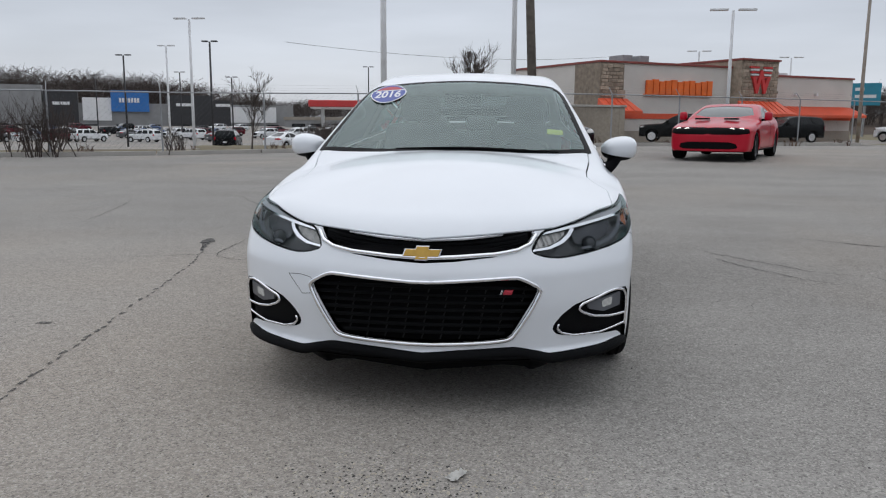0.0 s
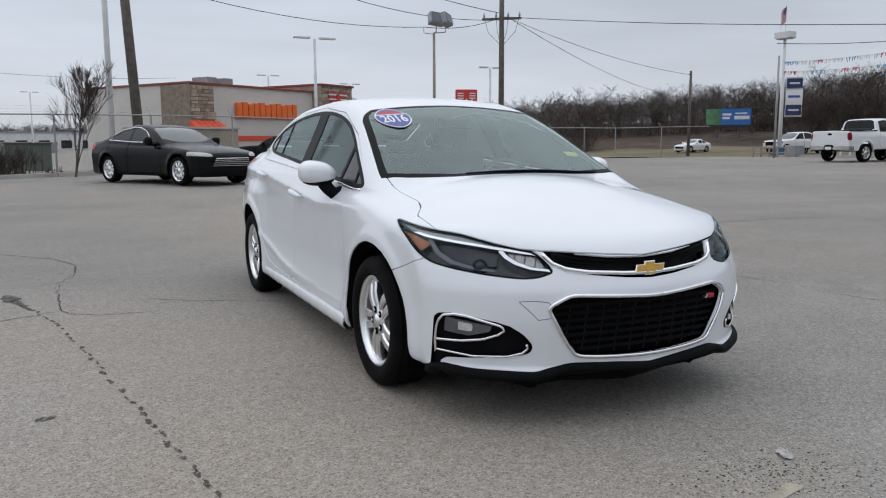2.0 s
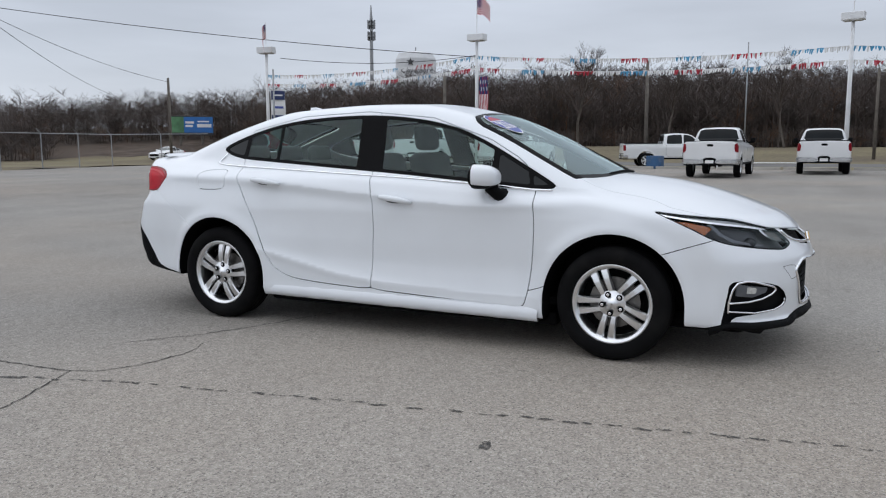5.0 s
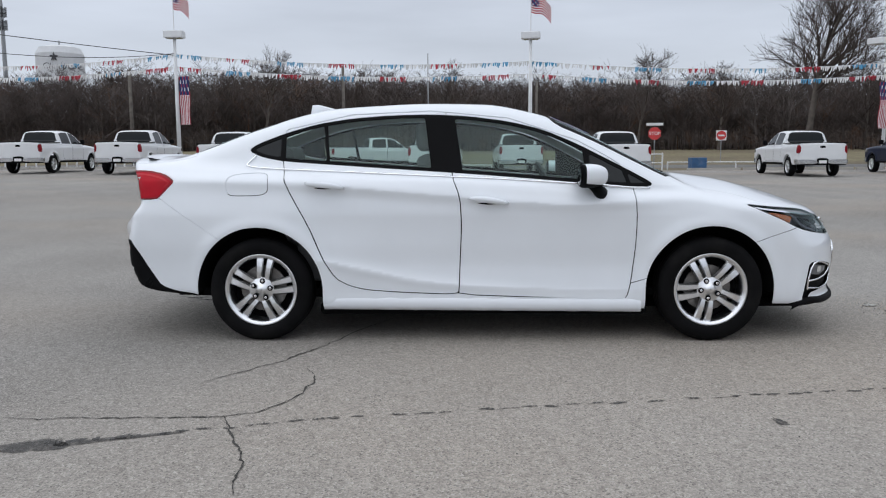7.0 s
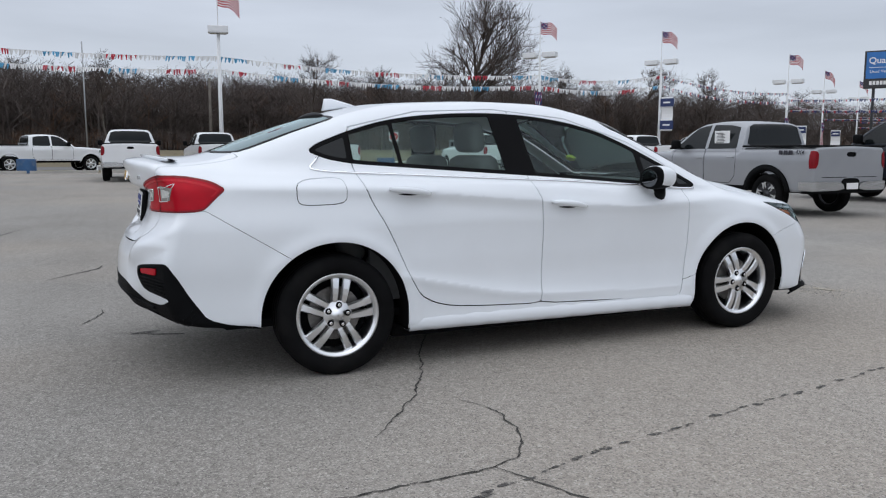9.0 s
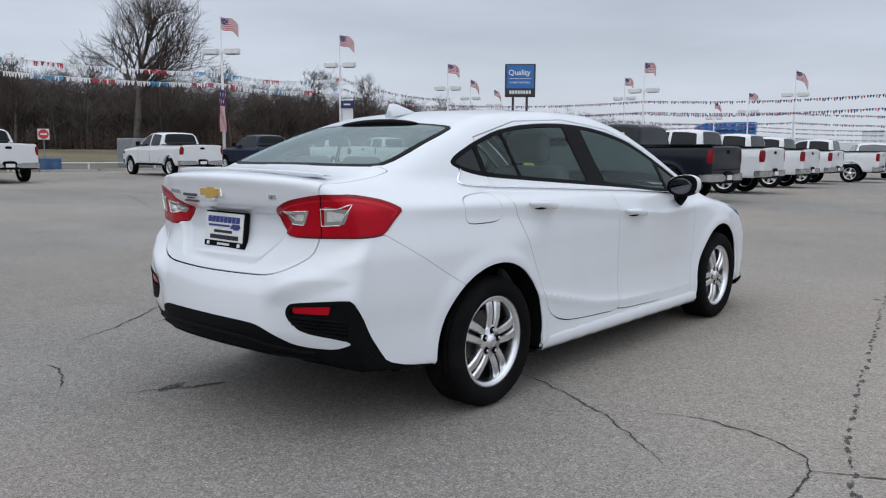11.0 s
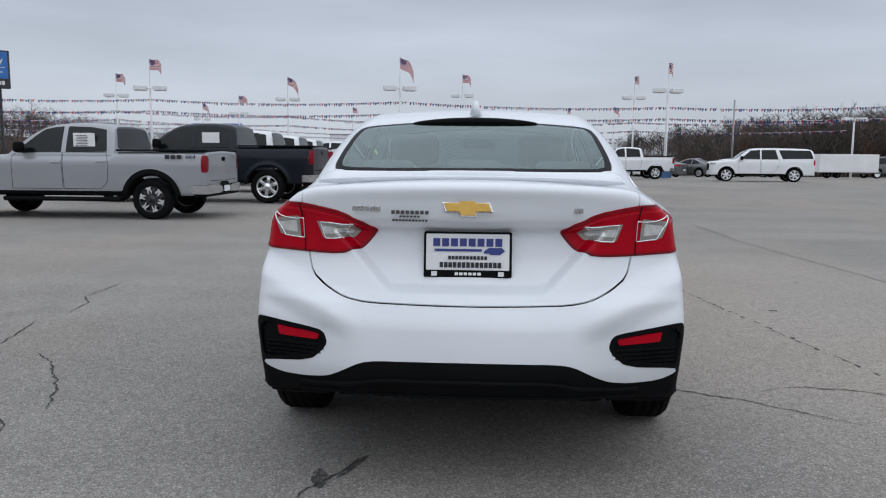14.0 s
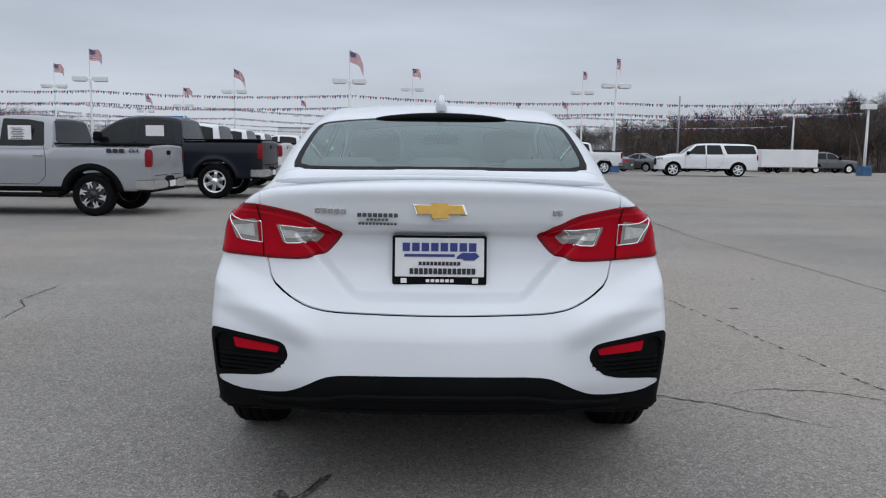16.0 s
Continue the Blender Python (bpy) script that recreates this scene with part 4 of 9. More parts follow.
    fog = lambda P: np.where(P[:, 1] < -1.3, outline_distance(round_front(P), P[:, 2], FOG_POCKET), .3)
    K, M = cut(M, fog, .0005)
    ug = lambda P: np.where(P[:, 1] < -2.0, outline_distance(P[:, 0], P[:, 2], np.array(UPPER_GRILLE)), .3)
    U, M = cut(M, ug, .0005)
    lg = lambda P: np.where(P[:, 1] < -2.0, outline_distance(P[:, 0], P[:, 2], LOWER_GRILLE), .3)
    G, M = cut(M, lg, .0005)
    # black lip and rear lower trim
    lip = lambda P: np.where(P[:, 1] < -1.3, P[:, 2] - LIP(round_front(P)), .3)
    A, M = cut(M, lip, .0005)
    part("lower_valance", shell(A, .02, -.004), BLACK_PLASTIC, car)
    rb = lambda P: np.where(P[:, 1] > 1.5, outline_distance(round_back(P), P[:, 2], REAR_BLACK), .3)
    B, M = cut(M, rb, .0005)
    nook = np.array([(.528, .545), (.545, .570), (.62, .580), (.84, .598), (.885, .57), (.875, .462), (.62, .482), (.55, .515)])
    in_nook = lambda P: outline_distance(round_back(P), P[:, 2], nook)
    NK, B = cut(B, in_nook, 0)
    part("rear_lower_trim", shell(B, .02, .002), BLACK_PLASTIC, car, "black plastic lower rear trim")
    # lid, hood, bumpers, fenders
    lid = lambda P: np.where(P[:, 1] > 1.70, np.maximum(outline_distance(P[:, 0], P[:, 2], LID), 1.885 - .25 * P[:, 0] ** 2 - P[:, 1]), .3)
    D, M = cut(M, lid)
    part("trunk_lid", shell(D, .014), PAINT_WHITE, car)
    hood = lambda P: np.where((P[:, 2] > .60) & (P[:, 1] < -.9), np.maximum(outline_distance(P[:, 0], P[:, 1], np.array(HOOD)), .690 + .07 * np.abs(P[:, 0]) - P[:, 2]), .3)
    D, M = cut(M, hood)
    part("hood", shell(D, .014), PAINT_WHITE, car)
    fb = lambda P: np.where(P[:, 1] < 0, np.maximum((P[:, 1] + 1.652 + 3 * (P[:, 2] - .613)) * .32, P[:, 2] - .95), .3)
    D, M = cut(M, fb, .0024)
    part("front_bumper", shell(D, .014), PAINT_WHITE, car)
    rbm = lambda P: np.where(P[:, 1] > 0, np.maximum((1.45 + 1.6 * (P[:, 2] - .53) - P[:, 1]) * .53, P[:, 2] - .862), .3)
    D, M = cut(M, rbm, .0014)
    part("rear_bumper", shell(D, .014), PAINT_WHITE, car)
    part("body", shell(M, .014), PAINT_WHITE, car)

    # skirt under the doors
    for sx in (-1, 1):
        rows = [[(sx * (w + .004 * math.sin(9 * k)), -.93 + 1.90 * k / 24, z + .016 * k / 24) for k in range(25)] for w, z in ((.868, .262), (.884, .246), (.888, .205), (.872, .180), (.80, .180))]
        bm = bmesh.new()
        vs = [[bm.verts.new(p) for p in r] for r in rows]
        for r0, r1 in zip(vs, vs[1:]):
            for i in range(24):
                bm.faces.new((r0[i], r0[i + 1], r1[i + 1], r1[i]))
        bmesh.ops.recalc_face_normals(bm, faces=bm.faces)
        part("side_skirt", bm, PAINT_WHITE, car, smooth=True)

    def on_skin(points, lift=.0):
        """Slide points onto the body along its gradient."""
        P = np.array(points, dtype=float)
        for _ in range(12):
            g = np.stack([(sedan_field(*(P + d).T) - sedan_field(*(P - d).T)) / .004 for d in (np.eye(3) * .002)], axis=1)
            s = sedan_field(*P.T) / np.maximum((g * g).sum(axis=1), .05)
            P = P - g * np.clip(s, -.05, .05)[:, None]
        return P + g / np.linalg.norm(g, axis=1)[:, None] * lift

    def strip(name, points, radius, mat, lift=0.0, label="", segs=8):
        P = on_skin(points, lift)
        return part(name, tube_bm(P.tolist(), radius, segs), mat, car, label, smooth=True)

    def dense(pts, n=60):
        p = np.array(pts, dtype=float)
        d = np.concatenate(([0], np.cumsum(np.linalg.norm(np.diff(p, axis=0), axis=1))))
        t = np.linspace(0, d[-1], n)
        return np.stack([np.interp(t, d, p[:, i]) for i in range(p.shape[1])], axis=1)

    # chrome round the grilles, the windows and the fog lamps
    ring = np.vstack((LOWER_GRILLE, LOWER_GRILLE[:1]))
    strip("grille_surround", [(x, -2.28 + .3 * x * x, z) for x, z in dense(ring, 130)], .0085, CHROME, .002, "chrome grille surround")
    wing = [(-.448, .724), (-.410, .672), (-.362, .641), (-.272, .619), (-.125, .603), (0, .596)]
    strip("upper_grille_trim", [(x, -2.24 + .3 * x * x, z) for x, z in dense(wing + [(-x, z) for x, z in wing[-2::-1]], 90)], .0085, CHROME, .003, "chrome trim below the upper grille")
    for sx in (-1, 1):
        line = [(-.985, .918), (-.87, .918), (-.48, .951), (0, .991), (.53, 1.027), (.87, 1.051), (1.22, 1.077), (1.36, 1.10), (1.44, 1.13), (1.465, 1.152), (1.41, 1.195)]
        strip("window_chrome", [(sx * .8, y, z) for y, z in dense(line, 90)], .0075, CHROME, .002, "chrome strip under the windows")

    # lamps in depth
    def finer(M, rounds=1):
        """Split every triangle in four."""
        V, N, T = M
        for _ in range(rounds):
            E = np.sort(np.concatenate((T[:, [0, 1]], T[:, [1, 2]], T[:, [2, 0]])), axis=1)
            key, inv = np.unique(E[:, 0] * len(V) + E[:, 1], return_inverse=True)
            p, q = key // len(V), key % len(V)
            inv = inv.reshape(3, -1) + len(V)
            V, n = np.concatenate((V, (V[p] + V[q]) / 2)), (N[p] + N[q])
            N = np.concatenate((N, n / np.linalg.norm(n, axis=1)[:, None]))
            a, b, c = inv
            T = np.concatenate((np.stack((T[:, 0], a, c), 1), np.stack((a, T[:, 1], b), 1), np.stack((c, b, T[:, 2]), 1), np.stack((a, b, c), 1)))
        return V, N, T

    def inside(S, *fields):
        for g in fields:
            S = clip(S, g(S[0]))
        return S

    def sunk(S, depth):
        return (S[0] - S[1] * depth, S[2], S[1])

    lid_u = [.55, .658, .835, .990, 1.163, 1.30, 1.45, 1.56]
    lid_z = [.700, .712, .729, .744, .759, .772, .790, .806]
    for sx in (-1, 1):
        S = finer(clip(H, -sx * H[0][:, 0]), 1)
        lamp = part("headlamp", (S[0] - S[1] * .050, S[2], S[1]), LAMP_DARK, car, "smoked headlamp with clear lens")
        part("lens", shell(S, .050), [GLASS_CLEAR], lamp)
        uf = lambda P: round_front(P)
        rimd = lambda P: outline_distance(round_front(P), P[:, 2], HEADLAMP)
        line = lambda P: np.interp(round_front(P), lid_u, lid_z)
        part("black_rim", sunk(inside(S, lambda P: -.006 - rimd(P)), .002), BLACK_GLOSS, lamp)
        part("chrome_strip", sunk(inside(S, lambda P: P[:, 2] - line(P) - .0055, lambda P: line(P) - .0045 - P[:, 2], lambda P: rimd(P) + .006), .006), CHROME, lamp, "chrome brow of the lamp")
        part("lamp_brow", sunk(inside(S, lambda P: line(P) + .0055 - P[:, 2], lambda P: rimd(P) + .006, lambda P: .80 - uf(P)), .012), LAMP_BROW, lamp, "pale translucent brow")
        part("amber_reflector", sunk(inside(S, lambda P: outline_distance(uf(P), P[:, 2], np.array([(1.25, .748), (1.33, .708), (1.50, .778), (1.42, .780)]))), .020), LAMP_AMBER, lamp)
        hook = np.array([(.842, .722), (.80, .696), (.735, .672), (.64, .653), (.53, .645), (.535, .653), (.64, .662), (.722, .681), (.78, .702), (.815, .724)])
        part("daytime_strip", sunk(inside(S, lambda P: outline_distance(uf(P), P[:, 2], hook)), .008), CHROME, lamp)
        inn = np.array([(.62, .703), (.79, .719), (.765, .702), (.70, .680), (.63, .667), (.56, .660)])
        part("indicator", sunk(inside(S, lambda P: outline_distance(uf(P), P[:, 2], inn)), .020), LAMP_WHITE, lamp, "ribbed clear turn signal")
        for k in range(6):
            u0 = .59 + .030 * k
            rib = inside(S, lambda P: outline_distance(uf(P), P[:, 2], inn), lambda P: uf(P) - u0 - .006, lambda P: u0 - uf(P))
            if len(rib[2]):
                part("signal_rib", sunk(rib, .014), LAMP_DARK if k % 2 else LAMP_WHITE, lamp)
        glow = np.array([(1.29, .765), (1.22, .706), (1.12, .670), (.94, .648), (.84, .645), (.84, .653), (.94, .659), (1.10, .683), (1.19, .714), (1.262, .768)])
        part("light_guide", sunk(inside(S, lambda P: outline_distance(uf(P), P[:, 2], glow)), .014), LAMP_GREY, lamp)
        mid = np.array([(.84, .722), (1.12, .750), (1.18, .735), (1.11, .692), (.93, .668), (.84, .674)])
        part("lamp_bowl", sunk(inside(S, lambda P: outline_distance(uf(P), P[:, 2], mid)), .036), LAMP_BOWL, lamp)
        c = on_skin([(sx * .70, -2.07, .695)], -.034)[0]
        bm = bmesh.new()
        bmesh.ops.create_uvsphere(bm, u_segments=20, v_segments=12, radius=.032)
        bmesh.ops.translate(bm, verts=bm.verts, vec=c.tolist())
        part("projector", bm, LAMP_BOWL, lamp, smooth=True)
        # tail lamp
        S = finer(clip(R, -sx * R[0][:, 0]), 1)
        ub = lambda P: round_back(P)
        lamp = part("tail_lamp", shell(S, .012, .003), LAMP_RED, car, "wrap-round red tail lamp with two clear windows")
        xs_ = np.linspace(0, .88, 45)
        us_ = xs_ + .02 + .30 * xs_ ** 2 + .30 * xs_ ** 4

        def behind(q, w):
            x = np.interp(q, us_, xs_)
            return sx * x, 2.30 - q + x, w

        for win in ([(.490, .957), (.652, .965), (.626, .903), (.536, .905)], [(.745, .982), (.892, .970), (.860, .911), (.744, .903)]):
            b = np.array(win)
            part("clear_window", sunk(inside(S, lambda P: outline_distance(ub(P), P[:, 2], b)), -.0045), LAMP_WHITE, lamp, "clear reversing light window")
            part("inner_reflector", sunk(inside(S, lambda P: outline_distance(ub(P), P[:, 2], b) + .016), -.0055), LAMP_CLEAR, lamp)
            pts = on_skin([behind(q, w) for q, w in dense(np.vstack((b, b[:1])), 60)], .005)
            part("window_bezel", tube_bm(pts.tolist(), .0024, 6), CHROME, lamp, smooth=True)
        part("lamp_joint", sunk(inside(S, lambda P: ub(P) - .727, lambda P: .721 - ub(P)), -.0050), SEAM_BLACK, lamp)
        rimt = lambda P: outline_distance(ub(P), P[:, 2], TAILLAMP)
        part("deep_red_edge", sunk(inside(S, lambda P: -.010 - rimt(P)), -.0042), LAMP_RED_DEEP, lamp)
        part("red_light_pipe", sunk(inside(S, lambda P: rimt(P) + .018, lambda P: -.027 - rimt(P), lambda P: .93 - P[:, 2]), -.0042), LAMP_RED_BRIGHT, lamp)
        # rear corner pocket: reflector and slats
        S = clip(NK, -sx * NK[0][:, 0])
        nk = part("corner_pocket", shell((S[0] - S[1] * .0095, S[1], S[2]), -.0095), BLACK_PLASTIC, car)
        refl = np.array([(.545, .568), (.62, .575), (.775, .584), (.765, .550), (.555, .546)])
        Q = inside(finer(S, 1), lambda P: outline_distance(ub(P), P[:, 2], refl))
        part("reflector", shell((Q[0] - Q[1] * .003, Q[1], Q[2]), .006), LAMP_RED, nk, "dark red rear reflector")
        for w, a0, a1 in ((.532, .575, .872), (.518, .585, .872), (.504, .605, .872), (.490, .64, .87)):
            pts = on_skin([behind(q, w) for q in np.linspace(a0, a1, 16)], -.004)
            part("pocket_slat", tube_bm(pts.tolist(), .0052, 6), BLACK_PLASTIC, nk)
        for w, a0, a1 in ((.386, .62, .98), (.372, .62, .99), (.358, .62, 1.0)):
            pts = on_skin([behind(q, w) for q in np.linspace(a0, a1, 16)], .002)
            part("lower_slat", tube_bm(pts.tolist(), .0045, 6), BLACK_PLASTIC, car)
        # fog lamp pocket
        S = clip(K, -sx * K[0][:, 0])
        u, z = round_front(S[0]), S[0][:, 2]
        pocket = part("fog_lamp_pocket", shell((S[0] - S[1] * .018, S[1], S[2]), -.018), BLACK_PLASTIC, car)
        lampf = outline_distance(u, z, np.array([(.84, .424), (1.12, .452), (1.13, .392), (.98, .378), (.85, .400)]))
        Q = clip(S, lampf)
        part("fog_lamp", shell((Q[0] - Q[1] * .008, Q[1], Q[2]), .01), LAMP_GREY, pocket, "clear fog lamp")
        Q = clip(S, outline_distance(u, z, np.array([(.95, .428), (1.04, .438), (1.04, .402), (.955, .396)])))
        part("fog_lamp_glow", (Q[0] - Q[1] * .006, Q[2], Q[1]), LAMP_CLEAR, pocket, "bright fog lamp reflector")

        def around(q):
            aa = np.interp(q, [0, .485, .755, .9, 1.035, 1.125, 1.2, 1.3], [0, .43, .60, .69, .76, .80, .82, .84])
            return sx * aa, q - aa - 2.305

        hoop = dense([(1.185, .300), (1.185, .36), (1.165, .43), (1.13, .460), (1.06, .468), (.98, .462), (.785, .428), (.765, .412), (.80, .392), (.89, .368), (1.02, .356), (1.18, .356)], 50)
        strip("fog_bezel", [(*around(q), w) for q, w in hoop], .0060, CHROME, .001, "chrome fog lamp bezel")
        bar = dense([(1.18, .312), (.95, .293), (.75, .300), (.67, .316), (.64, .336), (.648, .355)], 50)
        strip("fog_lower_trim", [(*around(q), w) for q, w in bar], .0052, CHROME, .001, "chrome lower trim")
    # ridges across the rear valance
    for dz, r in ((-.060, .009), (-.150, .007)):
        edge = dense([(-.62, .405), (-.54, .409), (-.448, .437), (-.335, .480), (-.267, .490), (0, .496), (.267, .490), (.335, .480), (.448, .437), (.54, .409), (.62, .405)], 70)
        strip("valance_ridge", [(x, 2.33 - .22 * x * x, z + dz * (1 - .4 * step(abs(x), .35, .6))) for x, z in edge], r, BLACK_PLASTIC, .003)
    # the lip: a thick band that juts out under the bumper
    us = np.linspace(-1.30, 1.30, 91)
    base = []
    for q in us:
        aa = np.interp(abs(q), [0, .485, .755, .9, 1.035, 1.125, 1.2, 1.3, 1.45], [0, .43, .60, .69, .76, .80, .82, .84, .85])
        base.append((math.copysign(aa, q), abs(q) - aa - 2.305, float(LIP(abs(q))) - .004))
    P0 = on_skin(base, 0)
    P0[:, 2] = np.array(base)[:, 2]
    out = np.gradient(P0[:, :2], axis=0)
    out = np.stack((out[:, 1], -out[:, 0]), axis=1)
    out /= np.linalg.norm(out, axis=1)[:, None]
    bm = bmesh.new()
    rings = []
    for p, o, q in zip(P0, out, us):
        e = 1 - .8 * step(abs(q), 1.05, 1.3)
        sect = [(-.035, .003), (.003, .001), (.012, -.006), (.018, -.018), (.017, -.030), (.006, -.037), (-.02, -.042), (-.07, -.050), (-.10, -.056), (-.13, -.090), (-.15, -.115), (-.19, -.120)]
        dam = 1 - step(abs(q), .50, 1.05)
        rings.append([bm.verts.new((p[0] + o[0] * d * e, p[1] + o[1] * d * e, p[2] + (max(h, -.056) + min(0, h + .056) * dam) * (.6 + .4 * e))) for d, h in sect])
    for r0, r1 in zip(rings, rings[1:]):
        for i in range(len(r0) - 1):
            bm.faces.new((r0[i], r1[i], r1[i + 1], r0[i + 1]))
    bmesh.ops.recalc_face_normals(bm, faces=bm.faces)
    part("front_lip", bm, BLACK_PLASTIC, car, "black plastic lower lip", smooth=True)
    # tow-hook cover in the bumper
    cov = np.array([(.69, .528), (.60, .532), (.53, .526), (.50, .500), (.515, .462), (.585, .455), (.61, .475)])
    pts = on_skin([(-np.interp(q, [.4, .485, .755], [.36, .43, .60]), q - np.interp(q, [.4, .485, .755], [.36, .43, .60]) - 2.305, w) for q, w in dense(np.vstack((cov, cov[:1])), 60)], -.0005)
    part("tow_cover_gap", tube_bm(pts.tolist(), .0014, 5), SEAM_BLACK, car)
    # grilles: recessed mesh of slats
    part("upper_grille_back", (U[0] + np.array([0, .05, 0]), U[2], U[1]), SEAM_BLACK, car)
    part("lower_grille_back", (G[0] + np.array([0, .06, 0]), G[2], G[1]), SEAM_BLACK, car)
    top_u = lambda x: np.interp(abs(x), [0, .168, .33, .435], [.681, .688, .705, .716])
    low_u = lambda x: np.interp(abs(x), [0, .125, .272, .36, .40], [.610, .617, .633, .656, .676])
    for k in range(1, 4):
        pts = []
        for x in np.linspace(-.40, .40, 33):
            pts.append((x, -2.205 + .32 * x * x, low_u(x) + (top_u(x) - low_u(x)) * k / 4))
        part("grille_slat", tube_bm(pts, .0085, 6), BLACK_PLASTIC, car)
    for k in range(-5, 6):
        for o in (0, .012):
            x = k * .072 + o
            if abs(x) < .09:
                continue
            y = -2.196 + .32 * x * x
            part("grille_rib", tube_bm([(x - .004, y, low_u(x) + .008), (x + .006, y, top_u(x) - .008)], .0026, 5), GRILLE_RIB, car)
    for k in range(1, 8):
        zc = .290 + .03 * k
        wmax = np.interp(zc, [.292, .31, .37, .46, .50, .53], [.24, .31, .375, .425, .435, .38])
        pts = [(x, -2.275 + .32 * x * x, zc + (.008 * (1 - (x / .46) ** 2))) for x in np.linspace(-wmax, wmax, 33)]
        part("grille_slat", tube_bm(pts, .0075, 6), BLACK_PLASTIC, car)
    for k in range(-6, 7):
        x0 = k * .074
        for row in range(0, 7):
            zc = .298 + .03 * row
            wmax = np.interp(zc, [.292, .31, .37, .46, .50, .53], [.24, .31, .375, .425, .435, .38])
            x = x0 + .004 * row
            if abs(x) < wmax - .02:
                bm = tube_bm([(x - .006, -2.262 + .32 * x * x, zc), (x + .006, -2.262 + .32 * x * x, zc + .03)], .0032, 5)
                part("grille_rib", bm, GRILLE_RIB, car)

    # the emblem is a plain gold bar with a raised middle
    def emblem(y, z, w, facing, lean):
        o = [(-w, -w * .18), (-w * .86, w * .20), (-w * .34, w * .20), (-w * .28, w * .36), (w * .38, w * .36), (w * .32, w * .20), (w, w * .20), (w * .86, -w * .18), (w * .34, -w * .18), (w * .28, -w * .36), (-w * .38, -w * .36), (-w * .32, -w * .18)]
        m = pose(0, y, z, lean, 0, 0)
        bm = prism_bm([(p[0] * 1.03, p[1] * 1.05) for p in o], -.006, .006, "xz", .003)
        bm.transform(m)
        e = part("emblem", bm, CHROME, car, "chrome-edged gold emblem")
        bm = prism_bm([(p[0] * .95, p[1] * .90) for p in o], -.009, .009, "xz", .002)
        bm.transform(m)
        part("emblem_face", bm, GOLD, e)

    emblem(-2.282, .641, .077, -1, -14)
    emblem(2.300, 1.024, .087, 1, 10)
    # red and white sport badge on the lower grille
    for k, (w, mat) in enumerate(((.009, CHROME_DULL), (.032, STICKER_RED))):
        o = [(0, 0), (w, 0), (w + .006, .016), (.006, .016)]
        bm = prism_bm([(p[0] + .30 + k * .013, p[1] + .490) for p in o], -2.296, -2.274, "xz", .002)
        part("badge", bm, mat, car)
    # lettering on the trunk lid: plain bars
    def lid_bar(name, x, z, w, h, mat):
        p = on_skin([(x, 2.29, z)], .0)[0]
        part(name, box_bm((x - w / 2, p[1] - .012, z - h / 2), (x + w / 2, p[1] + .004, z + h / 2), .002), mat, car)

    for k in range(5):
        lid_bar("lettering", .399 - k * .0215, 1.017 - .0004 * k, .017, .019, CHROME_DULL)
    for k in range(2):
        lid_bar("lettering", -.374 - k * .018, 1.015, .014, .019, CHROME_DULL)
    for z0, x1, x2, n, h in ((1.005, .133, .269, 8, .013), (.990, .165, .240, 6, .006), (.976, .138, .266, 11, .007)):
        w = (x2 - x1) / n
        for k in range(n):
            lid_bar("dealer_lettering", x1 + (k + .5) * w, z0, w * .74, h, INK_GREY)
    # the plate carrier with a dealer card
    pl = new("plate")
    pl.parent = car
    pl.matrix_local = pose(0, 2.226, .8535, -7, 0, 180)
    part("plate_frame", box_bm((-.156, -.013, -.082), (.156, .012, .080), .005), BLACK_PLASTIC, pl)
    part("plate_card", box_bm((-.147, -.018, -.056), (.147, -.010, .072), .002), STICKER_WHITE, pl)
    for x0, x1, z0, z1, mat, n in ((-.125, .125, .028, .056, INK_BLUE, 8), (-.135, .05, .010, .019, INK_BLUE, 1), (-.07, .07, -.018, -.006, INK, 11), (-.10, .12, -.047, -.028, INK, 14)):
        for k in range(n):
            w = (x1 - x0) / n
            part("card_line", box_bm((x0 + k * w + w * .1, -.021, z0), (x0 + (k + 1) * w - (w * .12 if n > 1 else 0), -.017, z1)), mat, pl)
    part("card_mark", prism_bm([(.055, .004), (.075, .004), (.08, -.001), (.115, -.001), (.12, .004), (.132, .012), (.12, .024), (.075, .024), (.06, .014)], -.021, -.017, "xz"), INK_BLUE, pl)
    for k in range(6):
        part("frame_line", box_bm((-.045 + k * .016, -.017, -.074), (-.033 + k * .016, -.0135, -.064)), STICKER_WHITE, pl)
    for sx in (-1, 1):
        part("frame_badge", box_bm((sx * .118 - .010, -.017, -.077), (sx * .118 + .010, -.0135, -.061), .001), STICKER_WHITE, pl)
    # spoiler lip, fin, roof edge above the rear window
    pts = [(x, 2.185 - .20 * x * x - .14 * x ** 4, 1.120 - .045 * x * x) for x in np.linspace(-.56, .56, 41)]
    bm = bmesh.new()
    sect = [(-.06, -.012), (-.02, .004), (.02, .011), (.036, .012), (.040, .006), (.030, -.004), (.020, -.014)]
    rings = [[bm.verts.new((p[0], p[1] + q[0] * (1 - .5 * abs(p[0] / .56) ** 6), p[2] + q[1] * (1 - .6 * abs(p[0] / .56) ** 8))) for q in sect] for p in pts]
    for r0, r1 in zip(rings, rings[1:]):
        for i in range(len(sect) - 1):
            bm.faces.new((r0[i], r1[i], r1[i + 1], r0[i + 1]))
    bmesh.ops.recalc_face_normals(bm, faces=bm.faces)
    part("spoiler", bm, PAINT_WHITE, car, smooth=True)
    bm = prism_bm([(1.19, 1.388), (1.175, 1.462), (1.13, 1.464), (1.03, 1.438), (.97, 1.42)], -.016, .016, "yz", .010)
